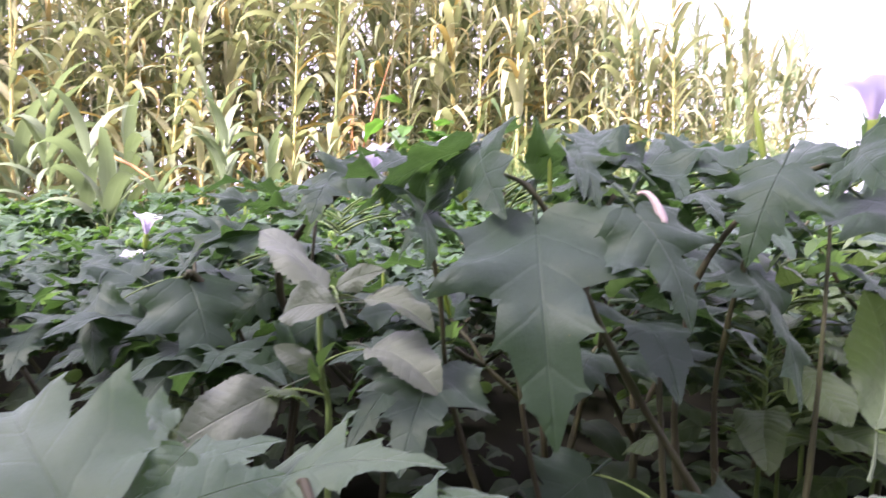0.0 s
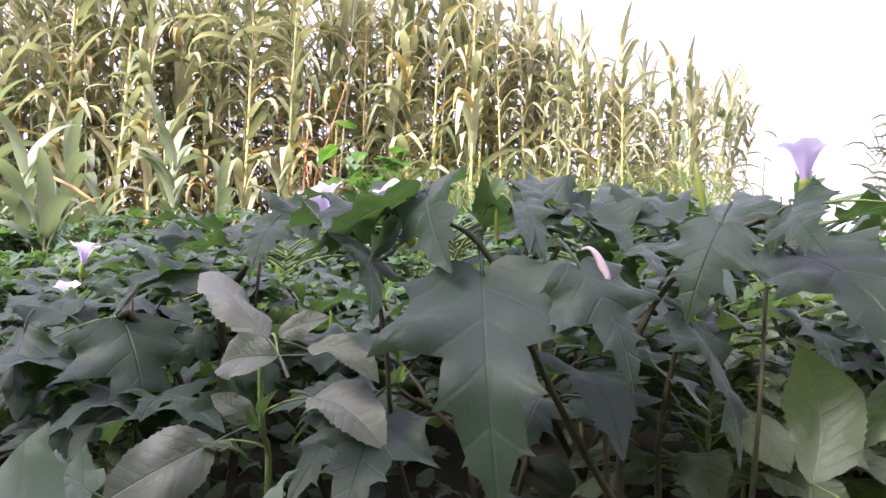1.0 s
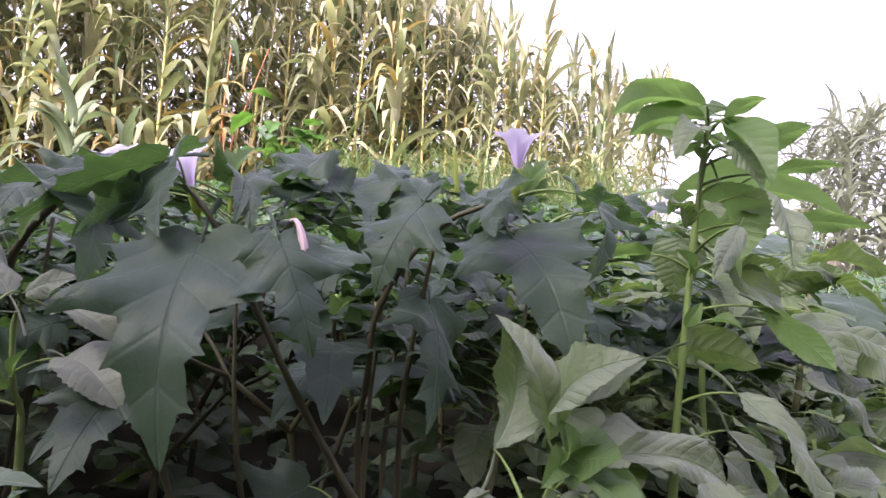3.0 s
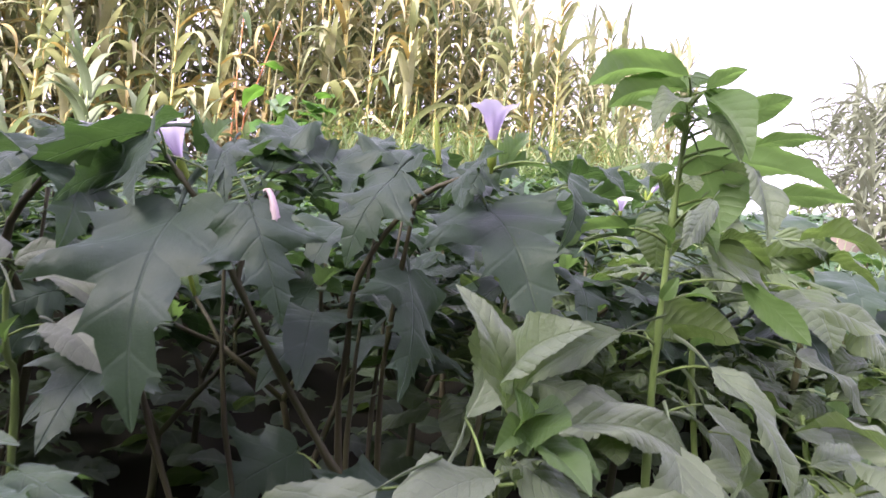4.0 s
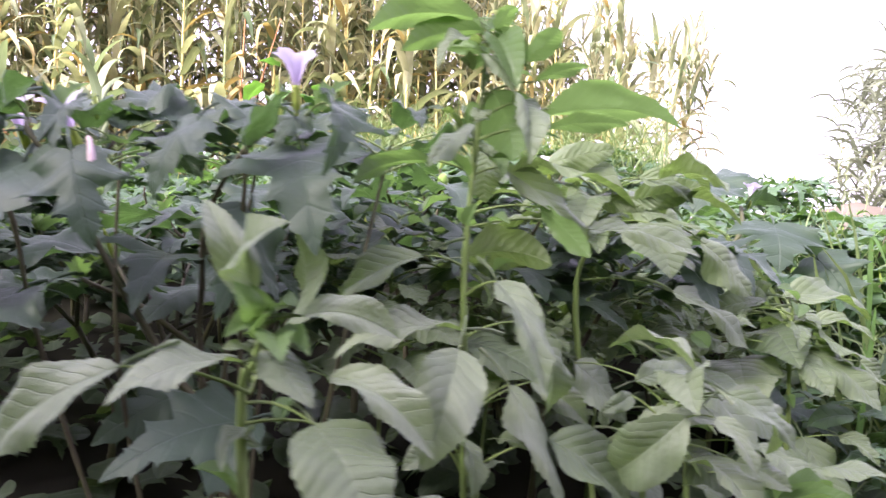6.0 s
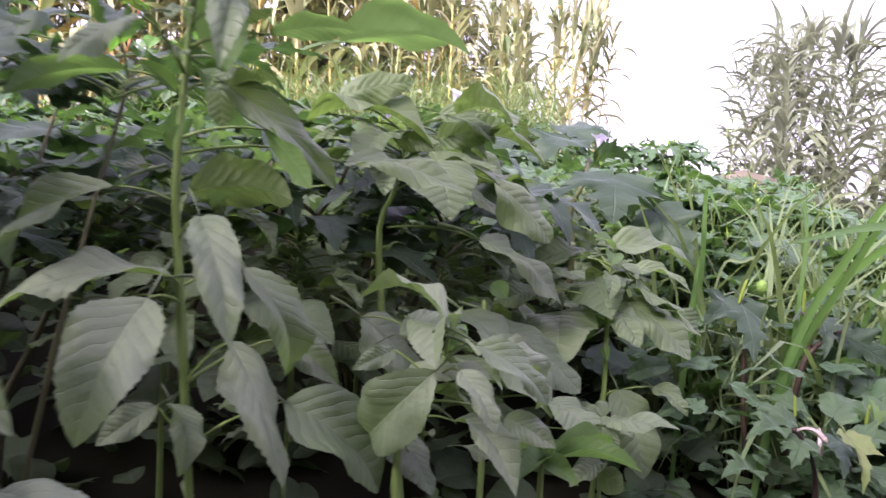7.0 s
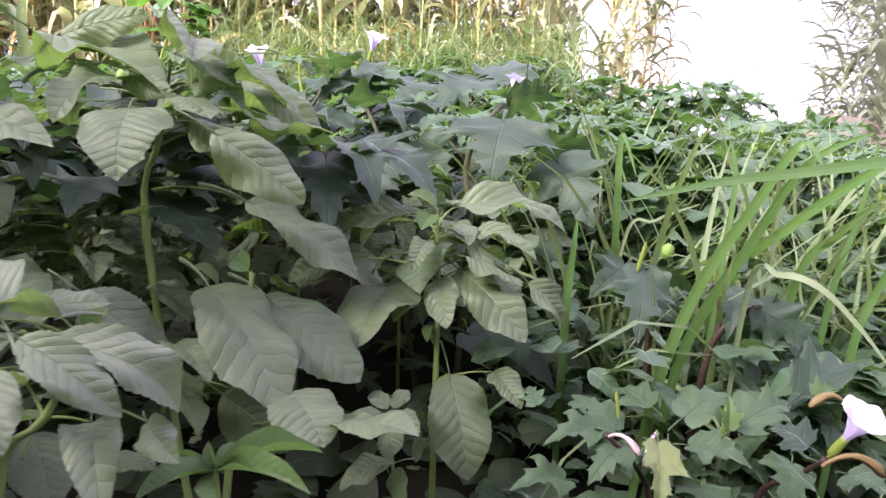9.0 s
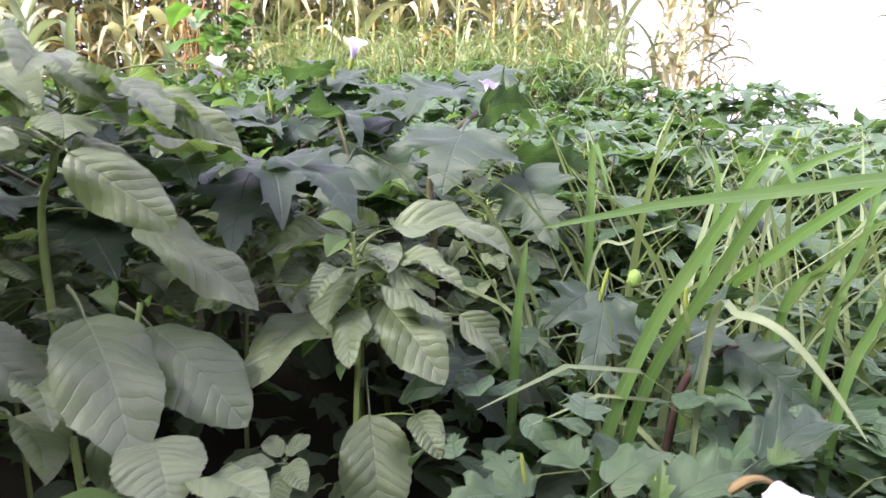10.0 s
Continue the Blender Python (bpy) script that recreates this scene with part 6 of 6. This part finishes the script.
low_apple = thing("thorn_apple", (1.62, 1.16, ground_height(1.62, 1.16)), "low thorn apple with small leaves and a wilted flower", "plant")
stem_on(low_apple, ((1.667, 1.175, -0.030), (1.738, 1.198, 0.267), (1.763, 1.154, 0.338), (1.769, 1.094, 0.399)), .0042, .0028, M_STEM_DARK)
stem_on(low_apple, ((1.615, 1.174, -0.030), (1.609, 1.195, 0.252), (1.560, 1.165, 0.347), (1.536, 1.156, 0.373)), .0042, .0028, M_STEM_DARK)
leaf_on(low_apple, "green", (1.560, 1.167, 0.354), (1.515, 1.113, 0.325), 0.064, TOP, None, 0)
leaf_on(low_apple, "green", (1.532, 1.185, 0.365), (1.458, 1.150, 0.352), 0.060, TOP, None, 1)
leaf_on(low_apple, "green", (1.554, 1.189, 0.366), (1.496, 1.245, 0.384), 0.062, TOP, None, 2)
leaf_on(low_apple, "datura", (1.618, 1.176, 0.355), (1.597, 1.113, 0.312), 0.064, FRONT, None, 4)
leaf_on(low_apple, "green", (1.647, 1.180, 0.356), (1.714, 1.148, 0.350), 0.064, TOP, None, 3)
leaf_on(low_apple, "green", (1.717, 1.233, 0.360), (1.817, 1.312, 0.367), 0.080, TOP, None, 5)
leaf_on(low_apple, "green", (1.753, 1.137, 0.369), (1.726, 1.086, 0.339), 0.073, FRONT, None, 0)
leaf_on(low_apple, "datura", (1.781, 1.165, 0.379), (1.747, 1.201, 0.380), 0.072, TOP, None, 1)
leaf_on(low_apple, "green", (1.790, 1.085, 0.389), (1.817, 1.048, 0.388), 0.067, TOP, None, 2)
leaf_on(low_apple, "green", (1.653, 1.245, 0.365), (1.733, 1.321, 0.373), 0.074, TOP, None, 4)
leaf_on(low_apple, "green", (1.613, 1.279, 0.362), (1.562, 1.333, 0.360), 0.068, TOP, None, 5)
leaf_on(low_apple, "datura", (1.832, 1.318, 0.384), (1.937, 1.417, 0.388), 0.078, TOP, None, 3)
leaf_on(low_apple, "green", (1.492, 1.184, 0.287), (1.418, 1.133, 0.293), 0.068, TOP, None, 1)
leaf_on(low_apple, "green", (1.658, 1.154, 0.317), (1.657, 1.090, 0.305), 0.076, FRONT, None, 2)
leaf_on(low_apple, "young_datura", (1.703, 1.212, 0.370), (1.707, 1.241, 0.406), 0.027, FRONT, None, 0)
leaf_on(low_apple, "young_datura", (1.830, 1.279, 0.400), (1.871, 1.306, 0.401), 0.032, TOP, None, 1)
flower_on(low_apple, (1.774, 1.096, 0.404), (1.793, 1.071, 0.469))
wilted_on(low_apple, (1.540, 1.156, 0.370), (1.576, 1.130, 0.363))
wilted_on(low_apple, (1.617, 1.225, 0.346), (1.590, 1.166, 0.326))
wilted_on(low_apple, (1.797, 1.120, 0.452), (1.748, 1.100, 0.458), M_WITHERED, "withered orange flower")
wilted_on(low_apple, (1.722, 1.000, 0.440), (1.778, 1.000, 0.436), M_WITHERED, "withered orange flower")
leaf_on(low_apple, "yellow", (1.594, 1.120, 0.385), (1.584, 1.050, 0.320), 0.050, STEEP, None, 1)
bud_on(low_apple, "bud", (1.557, 1.192, 0.381), 0.038)
bud_on(low_apple, "bud", (1.702, 1.230, 0.353), 0.046)

flower_apple = thing("thorn_apple", (1.22, 1.85, ground_height(1.22, 1.85)), "thorn apple with jagged bluish leaves and open trumpet flowers", "plant")
stem_on(flower_apple, ((1.245, 1.827, -0.030), (1.282, 1.793, 0.511), (1.269, 1.801, 0.665), (1.298, 1.802, 0.754), (1.337, 1.944, 0.817)), .009, .005, M_STEM)
stem_on(flower_apple, ((1.161, 1.886, -0.030), (1.074, 1.940, 0.475), (1.074, 1.872, 0.655), (0.967, 1.993, 0.834)), .008, .005, M_STEM)
leaf_on(flower_apple, "datura", (1.306, 1.626, 0.332), (1.489, 1.550, 0.254), 0.170, (0.24, -0.34, 0.91), (1.268, 1.806, 0.308), 1)
leaf_on(flower_apple, "datura", (1.353, 1.732, 0.773), (1.339, 1.635, 0.657), 0.238, FRONT, None, 0)
leaf_on(flower_apple, "datura", (1.470, 1.755, 0.693), (1.551, 1.670, 0.562), 0.177, STEEP, None, 5)
leaf_on(flower_apple, "datura", (1.090, 1.803, 0.714), (1.070, 1.710, 0.567), 0.191, FRONT, None, 2)
leaf_on(flower_apple, "datura", (1.278, 1.966, 0.871), (1.189, 1.875, 0.791), 0.219, TOP, None, 1)
leaf_on(flower_apple, "datura", (0.960, 2.019, 0.864), (0.861, 1.947, 0.787), 0.176, TOP, None, 3)
leaf_on(flower_apple, "datura", (1.140, 2.027, 0.867), (1.067, 1.954, 0.819), 0.159, TOP, None, 4)
leaf_on(flower_apple, "datura", (0.918, 2.051, 0.851), (0.997, 2.173, 0.938), 0.157, TOP, None, 0)
leaf_on(flower_apple, "datura", (1.283, 2.054, 0.892), (1.427, 2.186, 0.927), 0.197, TOP, None, 2)
leaf_on(flower_apple, "datura", (1.351, 1.945, 0.810), (1.474, 2.019, 0.829), 0.168, AWAY, None, 3)
leaf_on(flower_apple, "datura", (1.138, 1.895, 0.724), (1.233, 1.838, 0.622), 0.163, STEEP, None, 5)
leaf_on(flower_apple, "datura", (0.944, 1.878, 0.787), (0.912, 1.805, 0.706), 0.135, STEEP, None, 1)
leaf_on(flower_apple, "datura", (1.438, 1.940, 0.718), (1.603, 1.961, 0.694), 0.152, AWAY, None, 4)
flower_on(flower_apple, (1.358, 1.947, 0.817), (1.367, 1.952, 0.888))
flower_on(flower_apple, (0.934, 2.173, 0.934), (0.963, 2.152, 1.015))
flower_on(flower_apple, (0.785, 1.805, 0.859), (0.784, 1.778, 0.929))
bud_on(flower_apple, "bud", (0.922, 2.102, 0.900), 0.071)

grass_clump = thing("tall_grass", (1.75, 1.45, ground_height(1.75, 1.45)), "clump of long arching bright green grass blades", "grass")
blade_on(grass_clump, ((1.613, 1.421, -0.020), (1.642, 1.426, 0.297), (1.700, 1.443, 0.496), (1.772, 1.441, 0.640), (1.834, 1.440, 0.744), (1.866, 1.402, 0.683)), .020, M_GRASS_BLADE)
blade_on(grass_clump, ((2.087, 1.575, 0.706), (1.990, 1.460, 0.722), (1.832, 1.401, 0.703), (1.699, 1.346, 0.688), (1.553, 1.277, 0.661)), .017, M_GRASS_BLADE)
blade_on(grass_clump, ((1.645, 1.479, -0.020), (1.693, 1.477, 0.363), (1.788, 1.473, 0.581), (1.857, 1.468, 0.713), (1.943, 1.461, 0.764)), .018, M_GRASS_BLADE)
blade_on(grass_clump, ((1.779, 1.714, -0.020), (1.816, 1.687, 0.439), (1.892, 1.595, 0.596), (2.018, 1.565, 0.714), (2.071, 1.532, 0.762)), .020, M_GRASS_BLADE)
blade_on(grass_clump, ((1.494, 1.530, -0.020), (1.496, 1.530, 0.416), (1.501, 1.529, 0.513), (1.508, 1.537, 0.602)), .016, M_GRASS_BLADE)
blade_on(grass_clump, ((1.604, 1.752, -0.020), (1.603, 1.755, 0.533), (1.600, 1.762, 0.679), (1.604, 1.767, 0.752), (1.634, 1.734, 0.667)), .015, M_GRASS_BLADE)
blade_on(grass_clump, ((1.766, 1.456, -0.020), (1.777, 1.435, 0.503), (1.798, 1.366, 0.550), (1.839, 1.329, 0.543), (1.882, 1.296, 0.498), (1.915, 1.261, 0.449)), .011, M_GRASS_PALE)
blade_on(grass_clump, ((1.578, 1.674, -0.020), (1.608, 1.671, 0.524), (1.667, 1.661, 0.586), (1.748, 1.660, 0.622)), .006, M_GRASS_PALE)
blade_on(grass_clump, ((1.870, 1.611, -0.020), (1.871, 1.610, 0.529), (1.874, 1.604, 0.656), (1.870, 1.593, 0.707)), .006, M_GRASS_PALE)
blade_on(grass_clump, ((1.865, 1.558, -0.020), (1.891, 1.551, 0.480), (1.941, 1.529, 0.589), (2.004, 1.503, 0.671)), .015, M_GRASS_BLADE)
blade_on(grass_clump, ((1.767, 1.608, -0.020), (1.782, 1.624, 0.408), (1.812, 1.677, 0.658), (1.796, 1.694, 0.755)), .013, M_GRASS_BLADE)
blade_on(grass_clump, ((1.950, 1.592, -0.020), (1.976, 1.606, 0.427), (2.028, 1.651, 0.615), (2.062, 1.685, 0.762)), .014, M_GRASS_BLADE)
blade_on(grass_clump, ((1.928, 1.438, -0.020), (1.946, 1.441, 0.398), (1.982, 1.452, 0.530), (2.029, 1.450, 0.642)), .016, M_GRASS_BLADE)

field_apple = thing("thorn_apple", (-1.16, 1.95, ground_height(-1.16, 1.95)), "thorn apple with two open white trumpet flowers in the weed field", "plant")
stem_on(field_apple, ((-1.156, 1.857, -0.030), (-1.150, 1.717, 0.527), (-1.198, 1.759, 0.735)), .006, .003, M_STEM)
stem_on(field_apple, ((-1.156, 1.857, -0.030), (-1.150, 1.717, 0.527), (-1.157, 1.671, 0.649)), .006, .003, M_STEM)
flower_on(field_apple, (-1.198, 1.759, 0.735), (-1.175, 1.748, 0.846))
flower_on(field_apple, (-1.157, 1.671, 0.642), (-1.148, 1.646, 0.729))
leaf_on(field_apple, "datura", (-1.195, 1.740, 0.718), (-1.273, 1.643, 0.668), 0.139, TOP, None, 0)
leaf_on(field_apple, "datura", (-1.187, 1.761, 0.718), (-1.038, 1.749, 0.687), 0.142, TOP, None, 1)
leaf_on(field_apple, "datura", (-1.156, 1.671, 0.636), (-1.150, 1.574, 0.545), 0.133, FRONT, None, 2)
leaf_on(field_apple, "datura", (-1.140, 1.675, 0.636), (-0.977, 1.616, 0.548), 0.133, FRONT, None, 3)


# ---- grass and understorey ----


def place_grass():
    rng = random.Random(31)
    parts = [ribbon(c, w, 6) for c, w in (((1.35, 1.2, 0.3), 0.017), ((1.2, 2.0, -0.4), 0.020), ((1.0, 2.4, 0.7), 0.024), ((1.4, 0.7, -0.2), 0.013))]
    placed = []
    for _ in range(9000):
        x, y = rng.uniform(1.4, 5.6), 1.2 + 3.6 * rng.random() ** 1.5
        if x > 4.0 + 1.3 * noise.noise((3, y * 0.9, x * 0.5)) + 0.6 * rng.random() or y < 1.25 + 0.3 * noise.noise((x * 1.6, 2, 0)) + 0.2 * max(x - 2.6, 0):
            continue
        if x < 1.45 + 0.05 * y or (y < 1.6 and x < 2.5):
            continue
        placed.append((rng.randrange(4), Matrix.Translation((x, y, ground_height(x, y))) @ Matrix.Rotation(rng.uniform(0, 6.28), 4, "Z") @ Matrix.Scale(rng.uniform(0.40, 0.95) * (1 - 0.35 * smooth(1.8, 3.6, y)), 4)))
    batch("tall_grass", parts, placed, M_GRASS, "tangle of tall bright green grass blades", "grass")
    placed = []
    for _ in range(3200):
        x, y = rng.uniform(-1.3, 1.7), rng.uniform(0, 1)
        y = 4.3 + 0.12 * abs(x) + 1.3 * y
        placed.append((rng.randrange(4), Matrix.Translation((x, y, ground_height(x, y) + rng.uniform(0.1, 0.52 + 0.25 * (y - 4.3)))) @ Matrix.Rotation(rng.uniform(0, 6.28), 4, "Z") @ Matrix.Rotation(rng.uniform(0.1, 1.1), 4, "Y") @ Matrix.Scale(rng.uniform(0.25, 0.6), 4)))
    batch("flattened_grass", parts, placed, M_GRASS, "flattened light green grass at the foot of the reeds", "grass")


place_grass()


def place_understorey():
    rng = random.Random(41)
    parts = []
    for k in range(3):
        me = leaf_mesh("tmp", random.Random(90 + k), "ovate" if k else "datura", M_UNDER, 0.12, 0.2, 0.08, 0.03, 0)
        parts.append(([v.co[:] for v in me.vertices], [tuple(p.vertices) for p in me.polygons], [(0.5 + 0.5 * v.co.x, v.co.y) for v in me.vertices]))
        bpy.data.meshes.remove(me)
    placed = []
    for _ in range(5600):
        x, y = rng.uniform(-4.6, 5.2), 0.72 + 3.9 * rng.random() ** 1.6
        if abs(x) > 3.0 and rng.random() < 0.4 * (abs(x) - 2.6) + noise.noise((x, y, 7)):
            continue
        y += 0.10 + 0.75 * min(max(x - 0.75, 0), 0.85)
        if y < 1.6 and rng.random() < 0.5:
            continue
        z = ground_height(x, y) + rng.uniform(0.02, 0.08 + 0.30 * smooth(1.2, 2.1, y))
        length = rng.uniform(0.07, 0.16)
        placed.append((rng.randrange(3), turned((x, y, z), rng.uniform(0, 6.28), rng.uniform(-0.7, 0.4), length, 0.75 * length, rng, 0.6)))
    bright = []
    for _ in range(1500):
        x, y = rng.uniform(1.35, 2.9), rng.uniform(1.3, 2.7)
        if y < 1.05 + 0.3 * (2.2 - x) or y < 0.75 * x - 0.1:
            continue
        z, length = ground_height(x, y) + 0.42 * rng.random() ** 0.8, rng.uniform(0.04, 0.10)
        bright.append((rng.randrange(3), turned((x, y, z), rng.uniform(0, 6.28), rng.uniform(-0.8, 0.5), length, 0.7 * length, rng, 0.6)))
    batch("green_undergrowth", parts, bright, M_CROWN_LIT, "small fresh green weed leaves among the grass", "weeds")
    # Weeds out of view, added to darken the hollow under the near plants.
    rear = []
    for _ in range(3400):
        x = rng.gauss(0.5, 2.3)
        y = -0.62 - 1.4 * rng.random() - 0.35 * abs(noise.noise((x * 1.1, 5, 0))) - 0.12 * max(abs(x - 0.5) - 2.5, 0)
        z, length = rng.uniform(0.02, 1.5 - 0.4 * smooth(-0.2, 0.8, x)), rng.uniform(0.10, 0.2)
        rear.append((rng.randrange(3), turned((x, y, z), rng.uniform(0, 6.28), rng.uniform(-0.9, 0.3), length, 0.75 * length, rng, 0.6)))
    batch("rear_weeds", parts, rear, M_UNDER, "unseen dense weeds added behind the path to block low light", "weeds")
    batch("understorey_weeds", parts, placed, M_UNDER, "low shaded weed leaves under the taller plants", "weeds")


place_understorey()


# ---- dry stalks on the skyline ----


def dry_umbel(place, height, seed):
    rng = random.Random(seed)
    weed = thing("dry_umbel", place, "thin dry stalk with small brown seed heads", "weed", "dry stalks before the mound")
    top = Vector((rng.uniform(-0.1, 0.1), 0, height))
    v, f = tube(arc((0, 0, -0.05), top, 0.02, 5), (0.005, 0.0045, 0.004, 0.0035, 0.003, 0.002), 5)
    part("stalk", make_mesh("stalk", v, f, M_CANE_GREEN), weed)
    for _ in range(4):
        root = top * rng.uniform(0.72, 0.95)
        tip = root + Vector((rng.uniform(-0.16, 0.16), rng.uniform(-0.1, 0.1), rng.uniform(0.08, 0.25)))
        v, f = tube(arc(root, tip, 0.01, 3), (0.0025, 0.002, 0.002, 0.0015), 4)
        part("side_stalk", make_mesh("side_stalk", v, f, M_CANE_GREEN), weed)
        pieces = []
        for _ in range(7):
            d = Vector((rng.uniform(-1, 1), rng.uniform(-1, 1), rng.uniform(0.0, 0.9))) * 0.022
            pieces.append(tube([tip, tip + 0.6 * d, tip + d], (0.001, 0.004, 0.002), 5))
        tagged(part("seed_head", make_mesh("seed_head", *joined(pieces), M_REED_DRY_STALK), weed), kind="stuff")


for i, (x, y, h) in enumerate(((4.62, 9.42, 1.55), (4.85, 9.36, 1.75), (5.12, 9.25, 1.66), (4.8, 9.6, 1.45), (4.98, 9.5, 1.6), (4.1, 9.6, 1.5))):
    dry_umbel((x, y, ground_height(x, y)), h, 900 + i)
